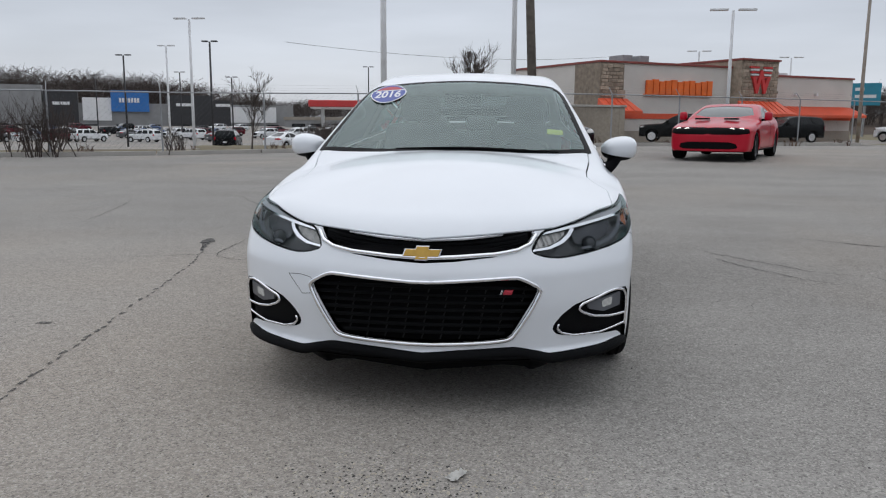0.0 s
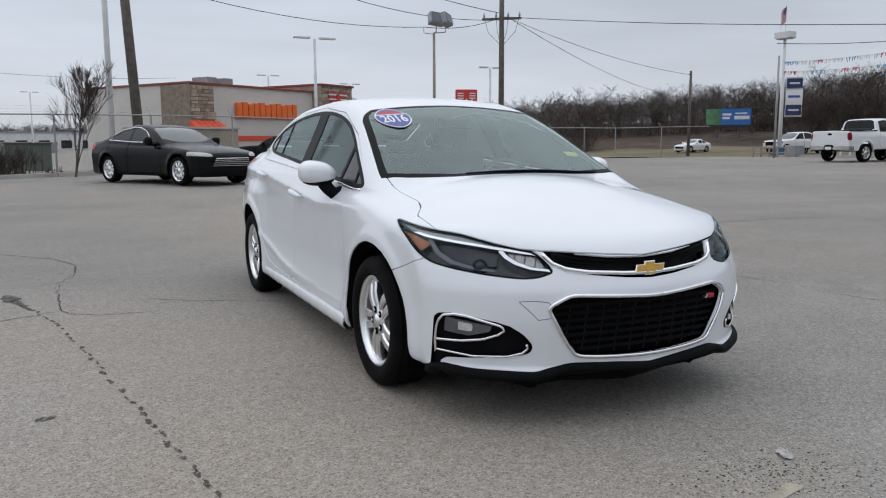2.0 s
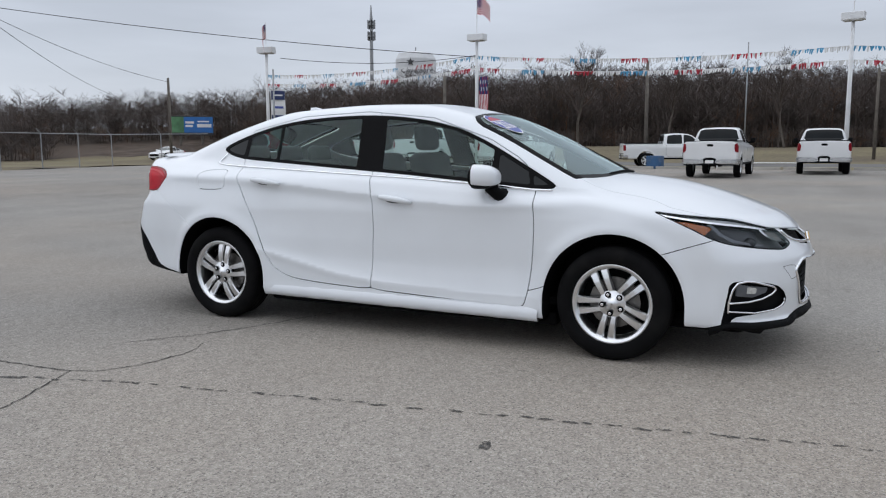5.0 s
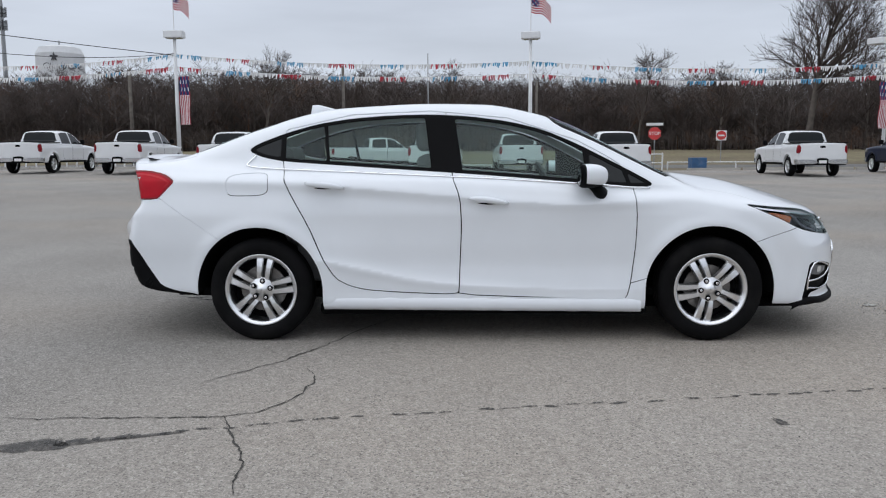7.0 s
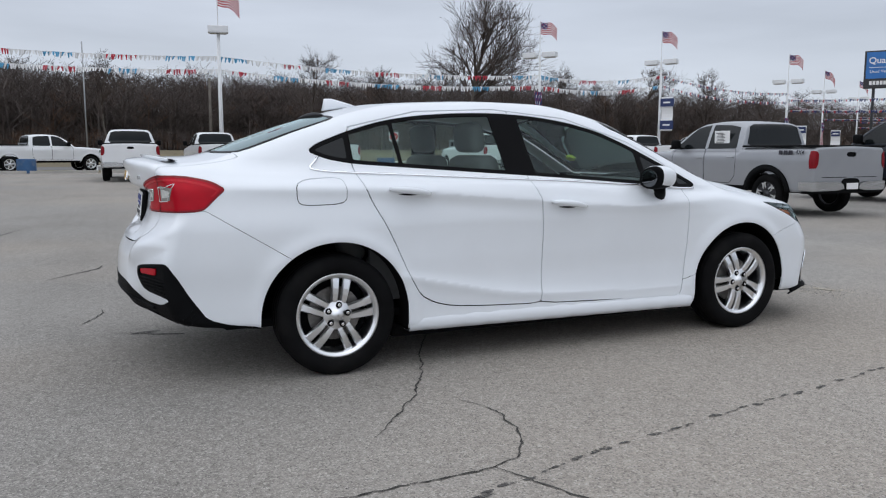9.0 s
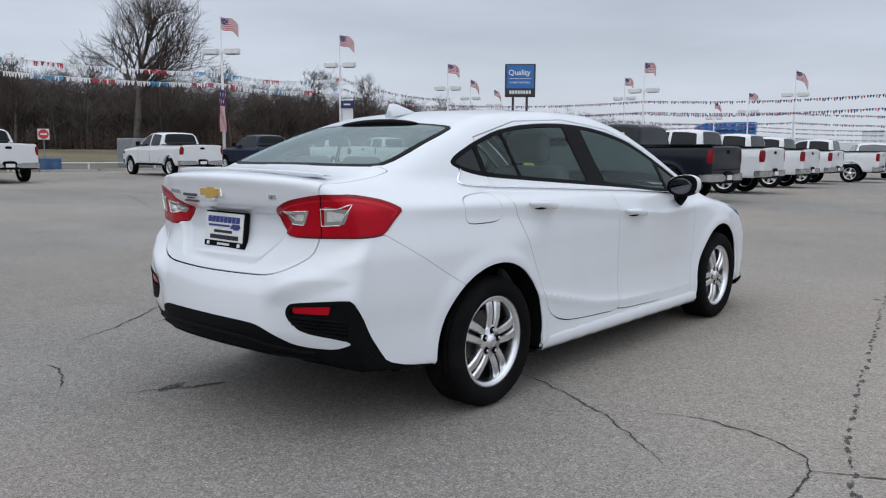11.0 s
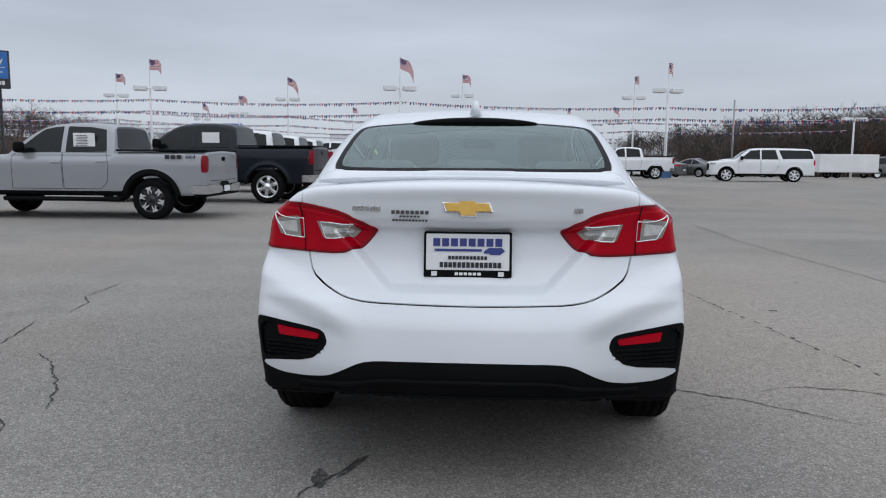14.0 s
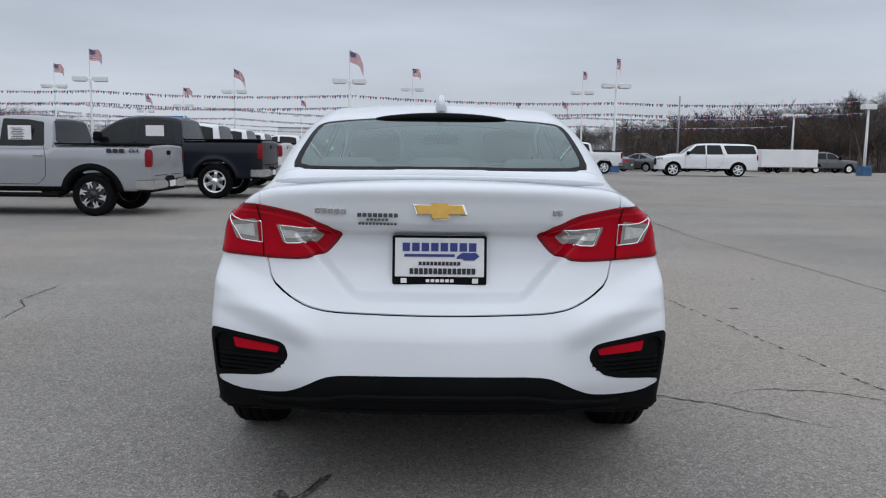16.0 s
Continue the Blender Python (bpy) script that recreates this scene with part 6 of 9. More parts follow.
def pickup_spec(tail_mat=LAMP_RED_DEEP, chrome_rear=True, long=0.0):
    t = 2.85 + long
    bump = CHROME_DULL if chrome_rear else PAINT_WHITE2
    return dict(half=1.0, nose=-2.95, tail=t, top=1.93, floor=.46, R=.40, arch=.50, rim=.255, axles=(-2.0, 1.72 + long * .6),
        plan=[(-3, .90), (-2.7, .965), (-2, .985), (0, .98), (2.6, .985), (t, .965)],
        tumble=[(.4, -.06), (.55, -.01), (.8, .0), (1.05, .005), (1.3, -.03), (1.5, -.1)],
        deck=[(-2.95, 1.0), (-2.88, 1.13), (-2.5, 1.20), (-1.4, 1.28), (-1.0, 1.27), (.85, 1.27), (1.05, 1.36), (t, 1.37)],
        roof=[(-3.1, .1), (-1.6, 1.02), (-1.3, 1.27), (-.62, 1.79), (-.35, 1.88), (.2, 1.92), (.72, 1.89), (.90, 1.83), (.985, 1.35), (1.05, .3), (3.2, .1)],
        crown=.03, cab=(1.27, .935, .30), bed=(1.10, t - .10, .84, .80), bow=.14, bow_r=.02, rake=.12,
        shield=[(0, -1.28), (.5, -1.24), (.80, -1.14), (.72, -.64), (.60, -.56), (0, -.50)],
        rearglass=((.70, 1.04), [(0, 1.37), (.80, 1.37), (.72, 1.60), (.66, 1.83), (0, 1.85)]),
        windows=[[(-1.06, 1.33), (-.52, 1.77), (-.30, 1.82), (-.12, 1.835), (-.12, 1.32), (-1.0, 1.30)], [(-.03, 1.32), (-.03, 1.835), (.45, 1.82), (.76, 1.77), (.82, 1.33)]],
        marks=[("tail_lamp", tail_mat, 1, [(.87, .94), (.85, 1.27), (1.1, 1.27), (1.1, .94)], .010, .14),
               ("rear_bumper", bump, 1, [(.18, .52), (.24, .68), (1.1, .70), (1.1, .52)], .05, .30), ("bumper_step", BLACK_PLASTIC, 1, [(-.1, .42), (-.1, .76), (.24, .74), (.20, .52), (1.1, .50), (1.1, .42)], .03, .30),
               ("plate_recess", BLACK_PLASTIC, 1, [(-.1, 1.16), (-.1, 1.25), (.13, 1.25), (.13, 1.16)], -.02, .2), ("tailgate_step", BLACK_PLASTIC, 1, [(-.1, .765), (-.1, .80), (.95, .80), (.95, .765)], -.01, .2),
               ("headlamp", LAMP_WHITE, -1, [(.60, .95), (.62, 1.10), (1.1, 1.12), (1.1, .98)], .004, .5),
               ("grille", BLACK_PLASTIC, -1, [(-.1, .74), (-.1, 1.10), (.58, 1.08), (.56, .74)], -.02, .3),
               ("front_bumper", CHROME_DULL, -1, [(-.1, .50), (-.1, .70), (1.1, .72), (1.1, .50)], .02, .45)],
        flanks=[("rocker_panel", BLACK_PLASTIC, [(-1.45, .44), (-1.45, .56), (1.18, .56), (1.18, .44)], .004)],
        doors=[[(-1.12, .60), (-1.12, 1.24), (-1.02, 1.32), (-.10, 1.32), (-.08, .60)], [(-.06, .60), (-.08, 1.32), (.80, 1.32), (.86, 1.1), (.84, .75), (.70, .60)]],
        mirror=(1.09, -.88, 1.40), handles=((-.22, 1.12), (.72, 1.14)), plate=(.60, t + .05), mirror_mat=BLACK_PLASTIC)


def low_car_spec(L, W, H, coupe=False):
    """A sedan or coupe of the given length, width and height."""
    n, t, w = -L / 2, L / 2, W / 2
    hood = .70 * H / 1.45
    return dict(half=w, nose=n, tail=t, top=H, floor=.20, R=.335, arch=.40, rim=.235, axles=(n + .92, t - 1.05),
        plan=[(n, w * .86), (n + .5, w * .96), (n + .9, w * .985), (0, w * .975), (t - 1.0, w), (t - .3, w * .93), (t, w * .85)],
        tumble=[(.15, -.06), (.28, -.015), (.5, 0), (.7, 0), (.86, -.02), (1.0, -.09), (1.2, -.2)],
        deck=[(n, .66), (n + .12, .76), (n + .5, .86), (n + 1.2, .95), (n + 1.7, .99), (0, 1.0), (t - 1.2, 1.06), (t - .7, 1.09), (t, 1.05 if not coupe else 1.10)],
        roof=[(n - .1, .1), (n + 1.0, .62), (n + 1.55, .97), (n + 2.3, H - .10), (n + 2.75, H - .01), (n + 3.1, H), (t - 1.45, H - .09), (t - .95, H - .26), (t - .45, H - .43), (t, .7)],
        crown=.08, cab=(.98, w * .90, .50), bow=.26, bow_r=.22,
        shield=[(0, n + 1.62), (.4, n + 1.66), (.70, n + 1.80), (.58, n + 2.30), (.5, n + 2.36), (0, n + 2.42)],
        windows=[[(n + 2.02, 1.0), (n + 2.42, H - .18), (n + 2.75, H - .10), (n + 2.98, H - .085), (n + 2.98, 1.01)], [(n + 3.05, 1.01), (n + 3.05, H - .085), (t - 1.5, H - .15), (t - 1.12, H - .28), (t - 1.0, 1.06)]],
        marks=[("headlamp", LAMP_WHITE, -1, [(w * .55, .66), (w * .60, .75), (w * 1.1, .80), (w * 1.1, .70)], .004, .6),
               ("tail_lamp", LAMP_RED, 1, [(w * .5, .84), (w * .5, .96), (w * 1.1, .98), (w * 1.1, .84)], .006, .4),
               ("grille", BLACK_PLASTIC, -1, [(-.1, .42), (-.1, .66), (w * .60, .64), (w * .66, .50), (w * .5, .40)], -.01, .5),
               ("lower_grille", BLACK_PLASTIC, -1, [(-.1, .24), (-.1, .34), (w * .8, .33), (w * .8, .24)], -.01, .5)],
        flanks=[("sill", BLACK_PLASTIC, [(n + 1.35, .18), (n + 1.35, .26), (t - 1.5, .26), (t - 1.5, .18)], .004)],
        doors=[[(n + 1.62, .28), (n + 1.60, .80), (n + 1.75, 1.0), (n + 3.0, 1.0), (n + 2.98, .28)], [(n + 3.02, .28), (n + 3.02, 1.0), (t - 1.02, 1.0), (t - 1.15, .62), (t - 1.45, .30)]],
        mirror=(w + .06, n + 1.95, 1.02), handles=((n + 2.75, .86), (t - 1.25, .90)), plate=(.55, t + .01), rearglass=((t - 1.6, t - .5), [(0, 1.10), (.52, 1.10), (.44, H - .10), (0, H - .07)]))


def tall_car_spec(L, W, H):
    """A sport utility or crossover of the given length, width and height."""
    n, t, w = -L / 2, L / 2, W / 2
    q = H / 1.9
    return dict(half=w, nose=n, tail=t, top=H, floor=.36 * q, R=.39 * q, arch=.46 * q, rim=.27 * q, axles=(n + .95 * q, t - 1.12 * q),
        plan=[(n, w * .90), (n + .4, w * .97), (0, w * .985), (t - .5, w * .98), (t, w * .93)],
        tumble=[(.3, -.05), (.5 * q, 0), (.9 * q, 0), (1.15 * q, -.02), (1.4 * q, -.1)],
        deck=[(n, .98 * q), (n + .08, 1.10 * q), (n + .5, 1.17 * q), (n + 1.3, 1.24 * q), (0, 1.25 * q), (t, 1.25 * q)],
        roof=[(n - .1, .1), (n + 1.05, .95 * q), (n + 1.4, 1.24 * q), (n + 2.1, H - .14), (n + 2.5, H - .02), (n + 3.2, H), (t - .6, H - .03), (t - .22, H - .10), (t - .02, 1.3 * q), (t + .05, .4)],
        crown=.04, cab=(1.25 * q, w * .935, .28), bow=.16, bow_r=.05, rake=.1,
        shield=[(0, n + 1.42), (.5, n + 1.46), (w * .82, n + 1.58), (w * .70, n + 2.06), (w * .6, n + 2.13), (0, n + 2.2)],
        rearglass=((t - .5, t + .1), [(0, 1.30 * q), (w * .70, 1.30 * q), (w * .62, H - .16), (0, H - .14)]),
        windows=[[(n + 1.72, 1.28 * q), (n + 2.24, H - .15), (n + 2.74, H - .11), (n + 2.76, 1.27 * q)], [(n + 2.83, 1.27 * q), (n + 2.83, H - .11), (n + 3.58, H - .11), (n + 3.74, 1.27 * q)], [(n + 3.96, 1.28 * q), (n + 3.76, H - .12), (t - .30, H - .14), (t - .14, 1.31 * q)]],
        marks=[("tail_lamp", LAMP_RED, 1, [(w * .80, .95 * q), (w * .80, 1.25 * q), (w * 1.1, 1.25 * q), (w * 1.1, .95 * q)], .01, .16),
               ("headlamp", LAMP_WHITE, -1, [(w * .6, .94 * q), (w * .6, 1.06 * q), (w * 1.1, 1.08 * q), (w * 1.1, .96 * q)], .004, .4),
               ("grille", BLACK_PLASTIC, -1, [(-.1, .62 * q), (-.1, 1.04 * q), (w * .56, 1.02 * q), (w * .56, .62 * q)], -.01, .3)],
        flanks=[("sill", BLACK_PLASTIC, [(n + 1.4, .34 * q), (n + 1.4, .46 * q), (t - 1.6, .46 * q), (t - 1.6, .34 * q)], .004)],
        doors=[[(n + 1.62, .5 * q), (n + 1.62, 1.22 * q), (n + 2.78, 1.26 * q), (n + 2.78, .5 * q)], [(n + 2.82, .5 * q), (n + 2.82, 1.26 * q), (n + 3.80, 1.26 * q), (n + 3.75, .9 * q), (n + 3.5, .5 * q)]],
        mirror=(w + .08, n + 1.75, 1.32 * q), handles=((n + 2.6, 1.08 * q), (n + 3.6, 1.10 * q)), plate=(.75 * q, t + .01), mirror_mat=BLACK_PLASTIC)


ROW = "trucks parked along the edge of the lot"
# nose directions are degrees anticlockwise from +x; places are the middles
chevy = vehicle("pickup_truck", "white crew-cab pickup truck with chrome rear bumper", "pickup truck", PAINT_WHITE2, pickup_spec(), placed(30.1, 14.7, 2), ROW, .062)
for x, y, n in ((30.95, 19.35, 1), (29.6, -14.6, -3), (29.9, -24.1, 0), (30.7, -29.15, -1)):
    copy_thing(chevy, placed(x, y, n))
ram = vehicle("pickup_truck", "white crew-cab pickup truck with tan lower sides", "pickup truck", PAINT_WHITE2, pickup_spec(LAMP_RED_DEEP, True), placed(29.3, 10.1, 2), ROW, .062, spokes=5)
for x, y, n in ((33.0, -2.5, 1), (28.5, -6.3, .5), (28.5, 1.2, -2)):
    copy_thing(ram, placed(x, y, n))
vehicle("pickup_truck", "white long-bed pickup truck standing side-on by the kerb", "pickup truck", PAINT_WHITE2, pickup_spec(long=.35), placed(41.5, 4.9, -70), ROW, .065)
navy = vehicle("pickup_truck", "dark blue crew-cab pickup truck among white trucks", "pickup truck", PAINT_NAVY, pickup_spec(), placed(30.6, -20.3, -3), ROW, .065)
grey_truck = vehicle("pickup_truck", "dark grey crew-cab pickup truck at the end of the row", "pickup truck", PAINT_GREY, pickup_spec(), placed(31.0, -33.6, 3), ROW, .07)

NEAR_ROW = "used trucks parked side by side"
taco_spec = pickup_spec()
taco_spec["flanks"] = [("rocker_panel", BLACK_PLASTIC, [(-1.45, .44), (-1.45, .56), (1.18, .56), (1.18, .44)], .004),
    ("fender_flare", BLACK_PLASTIC, [(1.72 + math.cos(a) * .60, .40 + math.sin(a) * .60) for a in np.linspace(-.1, math.pi + .1, 20)], .03),
    ("fender_flare", BLACK_PLASTIC, [(-2.0 + math.cos(a) * .60, .40 + math.sin(a) * .60) for a in np.linspace(-.1, math.pi + .1, 20)], .03)]
taco = vehicle("pickup_truck", "silver crew-cab off-road pickup truck with black wheel arch flares", "pickup truck", PAINT_SILVER, taco_spec, placed(7.5, -9.5, 0, .90), NEAR_ROW, .036, ALLOY_DARK, 6, 2, "single", handles=True)
for sx in (-1, 1):
    sheet = part("window_sheet", box_bm((sx * .872 - .006, .12, 1.42), (sx * .872 + .006, .56, 1.70), .003), STICKER_WHITE, taco, "white paper price sheet in the window")
    for k in range(7):
        part("sheet_line", box_bm((sx * .880 - .003, .17 + .02 * (k % 3), 1.45 + .032 * k), (sx * .880 + .003, .40 + .03 * (k % 2), 1.462 + .032 * k)), INK, taco)
    writing("decal", "4X4", .12, INK, pose(sx * 1.0, 2.52 if sx > 0 else 2.52, 1.24, 90, 0, 90 * sx), taco, "dark 4X4 decal on the bed side", .004, .2)
    for k in range(3):
        part("decal_bar", box_bm((sx * .998 - .006, 2.02 + .12 * k, 1.20), (sx * .998 + .006, 2.11 + .12 * k, 1.28), .003), INK, taco)
    part("step_rail", tube_bm([(sx * .98, -1.3, .40), (sx * 1.0, 1.1, .40)], .045, 8), BLACK_PLASTIC, taco)
for w in [o for o in taco.children if o.name.startswith("wheel")]:
    for k in range(6):
        th = k * math.pi / 3 + .26
        bm = prism_bm([(.115, -.030), (.150, -.046), (.215, -.038), (.232, -.062), (.246, -.05), (.246, .05), (.232, .062), (.215, .038), (.150, .046), (.115, .030), (.150, .018), (.205, .0), (.150, -.018)], -.118, -.105, "yz", .002)
        bm.transform(Matrix.Rotation(th, 4, "X"))
        part("spoke_cap", bm, ALLOY, w, "bright machined spoke end")
dark_truck = vehicle("pickup_truck", "dark grey-blue crew-cab pickup truck with bright alloy wheels", "pickup truck", PAINT_SLATE, pickup_spec(), placed(6.99, -14.4, .7), NEAR_ROW, .042, ALLOY, 6, 2, "single", handles=True)
for sx in (-1, 1):
    part("window_sheet", box_bm((sx * .872 - .006, .14, 1.42), (sx * .872 + .006, .56, 1.68), .003), STICKER_WHITE, dark_truck)
copy_thing(chevy, placed(7.6, -19.6, 1))["group"] = NEAR_ROW
copy_thing(chevy, placed(8.1, -25.0, 1))["group"] = NEAR_ROW
copy_thing(chevy, placed(8.6, -30.2, 1))["group"] = NEAR_ROW
copy_thing(ram, placed(7.9, -34.5, 4))["group"] = NEAR_ROW

# black saloon and red coupe by the fence
black = vehicle("saloon_car", "black four-door saloon with chrome window line near the fence", "car", PAINT_BLACK, low_car_spec(4.93, 1.85, 1.46), placed(.22, 16.3, -62), "", .04, ALLOY, 10, 1, "single")
for k in range(5):
    z = .46 + .042 * k
    part("grille_bar", tube_bm([(x, -2.475 + .26 * x * x, z) for x in np.linspace(-.55 + .02 * k, .55 - .02 * k, 13)], .010, 5), CHROME, black)
for sx in (-1, 1):
    pts = [(sx * (.85 - .5 * max(0, z - .98) - .02), y, z) for y, z in ((-.42, 1.0), (-.05, 1.28), (.28, 1.37), (.52, 1.385), (1.0, 1.32), (1.35, 1.18), (1.46, 1.07), (.5, 1.02), (-.42, 1.0))]
    part("window_chrome", tube_bm(pts, .012, 5), CHROME, black)
red_spec = low_car_spec(5.02, 1.92, 1.36, True)
red_spec["marks"] = [("front_band", BLACK_GLOSS, -1, [(-.1, .60), (-.1, .765), (.86, .765), (.89, .60)], -.012, .6),
    ("lower_grille", BLACK_PLASTIC, -1, [(-.1, .27), (-.1, .44), (.60, .43), (.68, .27)], -.01, .6), ("tail_lamp", LAMP_RED, 1, [(.1, .86), (.1, 1.0), (1.1, 1.0), (1.1, .86)], .004, .3)]
red = vehicle("muscle_coupe", "red two-door muscle coupe with lit round headlamps", "car", PAINT_RED, red_spec, placed(5.75, 16.9, -114, 1.05), "", .04, ALLOY_DARK, 8, 1, "single")
for sx in (-1, 1):
    for xo in (.50, .70):
        bm = bmesh.new()
        lathe_bm([(0, .050), (.02, .054), (.035, .066), (.02, .078), (0, .080)], 20, "z", bm)
        bm.transform(pose(sx * xo, -2.40 + .26 * xo * xo, .682, 90, 0, 0))
        part("headlamp_ring", bm, LAMP_LIT, red, "lit white headlamp ring")
    part("hood_scoop", box_bm((sx * .34 - .16, -1.62, .945), (sx * .34 + .16, -1.42, .985), .012), BLACK_GLOSS, red)
# vehicles of the dealership
suv = vehicle("sport_utility", "large white sport utility with dark grille and alloy wheels", "suv", PAINT_WHITE2, tall_car_spec(5.73, 2.06, 1.92), placed(-14.6, -38.9, -8, .94), "", .05, ALLOY, 6)
far_truck = copy_thing(chevy, placed(-8.05, -43.5, 5))
far_truck["group"] = "dealer stock"
van = vehicle("van", "white cargo van among dark crossovers", "van", PAINT_WHITE2, tall_car_spec(5.0, 1.95, 1.95), placed(7.4, -43.3, 110), "dealer stock", .085, ALLOY, 6)
cross_dark = vehicle("crossover", "dark crossover parked in a row at the dealership", "suv", PAINT_BLACK, tall_car_spec(4.7, 1.88, 1.70), placed(7.0, -50.5, 100), "dealer stock", .085, ALLOY, 6)
cross_red = vehicle("crossover", "dark red crossover parked in a row at the dealership", "suv", PAINT_MAROON, tall_car_spec(4.7, 1.88, 1.70), placed(6.3, -61.5, 100), "dealer stock", .095, ALLOY, 6)
cross_grey = vehicle("crossover", "grey crossover parked in a row at the dealership", "suv", PAINT_GREY, tall_car_spec(4.7, 1.88, 1.70), placed(6.7, -56.0, 100), "dealer stock", .095, ALLOY, 6)
cross_white = vehicle("crossover", "white crossover parked in a row at the dealership", "suv", PAINT_WHITE2, tall_car_spec(4.7, 1.88, 1.70), placed(5.9, -67, 100), "dealer stock", .095, ALLOY, 6)
car_grey = vehicle("saloon_car", "grey saloon parked far across the lot", "car", PAINT_GREY, low_car_spec(4.7, 1.82, 1.46), placed(-15.5, -58, -40), "dealer stock", .095, ALLOY, 8)
car_white = vehicle("saloon_car", "white saloon parked far across the lot", "car", PAINT_WHITE2, low_car_spec(4.7, 1.82, 1.46), placed(-18.4, -59, -40), "dealer stock", .095, ALLOY, 8)
car_blue = vehicle("saloon_car", "blue saloon parked in the far lot", "car", PAINT_BLUE, low_car_spec(4.7, 1.82, 1.46), placed(-60, 120, 30), "store lot cars", .11, ALLOY, 8)
for ob, x, y, n in ((cross_dark, 5.5, -72.5, 100), (cross_grey, 5.1, -78, 100), (cross_white, 4.7, -83.5, 100), (cross_red, 3.2, -100, 175), (cross_dark, -2.6, -100, 180), (car_grey, -12.8, -57, -40), (car_white, -21.0, -60, -40), (cross_grey, -30.9, -58.5, -172), (car_white, -9.8, -56, -40), (car_grey, -13, -63, -40),
                    (cross_white, 27.5, 54.6, 130), (cross_dark, 9.4, 44.0, 165), (cross_dark, 17.0, 48.6, 200), (cross_grey, 31.5, 54.9, 150)):
    copy_thing(ob, placed(x, y, n))
rnd = random.Random(5)
kinds = (car_white, car_grey, cross_white, cross_dark, cross_red, car_blue, cross_grey)
for row in range(5):
    for k in range(15):
        d = 116 + row * 19
        a = radians(-36 + k * 2.1 + rnd.uniform(-.5, .5) + row * .3)
        if rnd.random() < .2:
            continue
        ob = copy_thing(rnd.choice(kinds), placed(math.sin(a) * d, math.cos(a) * d - 5, rnd.choice((60, 240)) + rnd.uniform(-4, 4)))
        ob["group"] = "store lot cars"
for x, y, n, ob in ((-25.4, 60.6, 104, cross_dark), (-27.6, 96, 155, car_white), (-51, 96, 165, cross_white), (-50, 109, 150, cross_white), (-34, 126, 120, cross_grey), (-19.5, 58.5, 70, car_white), (-14.2, 57.5, 95, cross_grey)):
    copy_thing(ob, placed(x, y, n))["group"] = "store lot cars"
copy_thing(grey_truck, placed(-9.0, 66.0, 95))["group"] = "store lot cars"
copy_thing(chevy, placed(55, 44, 175))
copy_thing(car_white, placed(60, 62, 190))
# ---- poles, flags, fences, signs, buildings ----
def flag_grid(w, h, nx=16, ny=13, wave=.08, sag=.25, upright=False):
    """A waving striped flag; returns verts, faces, material indices (red, white, blue)."""
    V, F, I = [], [], []
    for i in range(nx + 1):
        for j in range(ny + 1):
            u, v = i / nx, j / ny
            if upright:
                V.append((u * w, wave * math.sin(v * 9 + u * 4) * .6, -v * h))
            else:
                V.append((u * w * .92, wave * math.sin(u * 8) * (.3 + u), -v * h - sag * w * u * u - .06 * math.sin(u * 7)))
    for i in range(nx):
        for j in range(ny):
            a = i * (ny + 1) + j
            F.append((a, a + ny + 1, a + ny + 2, a + 1))
            if upright:
                canton = j < ny * .38
                stripe = i % 2
            else:
                canton = i < nx * .42 and j < 7
                stripe = j % 2
            I.append(2 if canton and ((i * 7 + j * 5) % 4) else (1 if stripe else 0))
    return V, F, I


def flag(x, y, z, w, h, turn, label="waving red, white and blue striped flag on a pole", upright=False, sag=.25):
    V, F, I = flag_grid(w, h, 13 if upright else 16, 13, .07, sag, upright)
    ob = part("flag", (V, F), [FLAG_RED, FLAG_WHITE, FLAG_BLUE], None, smooth=True)
    ob.data.polygons.foreach_set("material_index", I)
    ob.matrix_world = pose(x, y, z, 0, 0, turn)
    return tagged(ob, label, "flag", "flags on the lot poles")


POLES = "white light poles of the lot"


def light_pole(x, y, h, turn, heads=2, flagged=True, plinth=True, flag_sag=.25, staff=1.95, big=1.0):
    z = gz(x, y)
    t = thing("light_pole", "white steel light pole with box lamps and a flag staff" if flagged else "white steel light pole with box lamps", "light pole", POLES)
    part("pole", tube_bm([(0, 0, 0), (0, 0, h * .5), (0, 0, h)], [.10 * big, .085 * big, .065 * big], 10), POLE_WHITE, t, smooth=True)
    if plinth:
        part("plinth", box_bm((-.33, -.33, -.05), (.33, .33, .62), .03), PLINTH_BLUE, t, "blue painted concrete plinth")
    for k in range(heads):
        s = 0 if heads == 1 else (1 if k else -1)
        part("lamp_head", box_bm((s * .62 - .42 * big, -.24 * big, h - .14 * big), (s * .62 + .42 * big, .24 * big, h + .16 * big), .03), POLE_WHITE, t)
        part("lamp_lens", box_bm((s * .62 - .33 * big, -.19 * big, h - .17 * big), (s * .62 + .33 * big, .19 * big, h - .135 * big)), LAMP_WHITE, t)
        part("lamp_arm", tube_bm([(0, 0, h - .02), (s * .25, 0, h + .02)], .04, 6), POLE_WHITE, t)
    if flagged:
        part("flag_staff", tube_bm([(0, 0, h), (0, 0, h + staff)], .025, 6), POLE_WHITE, t)
    t.matrix_world = pose(x, y, z, 0, 0, turn)
    if flagged:
        flag(x, y, z + h + staff - .02, 1.05 * big, .68 * big, 222 + 16 * math.sin(x + y), sag=flag_sag)
    return t


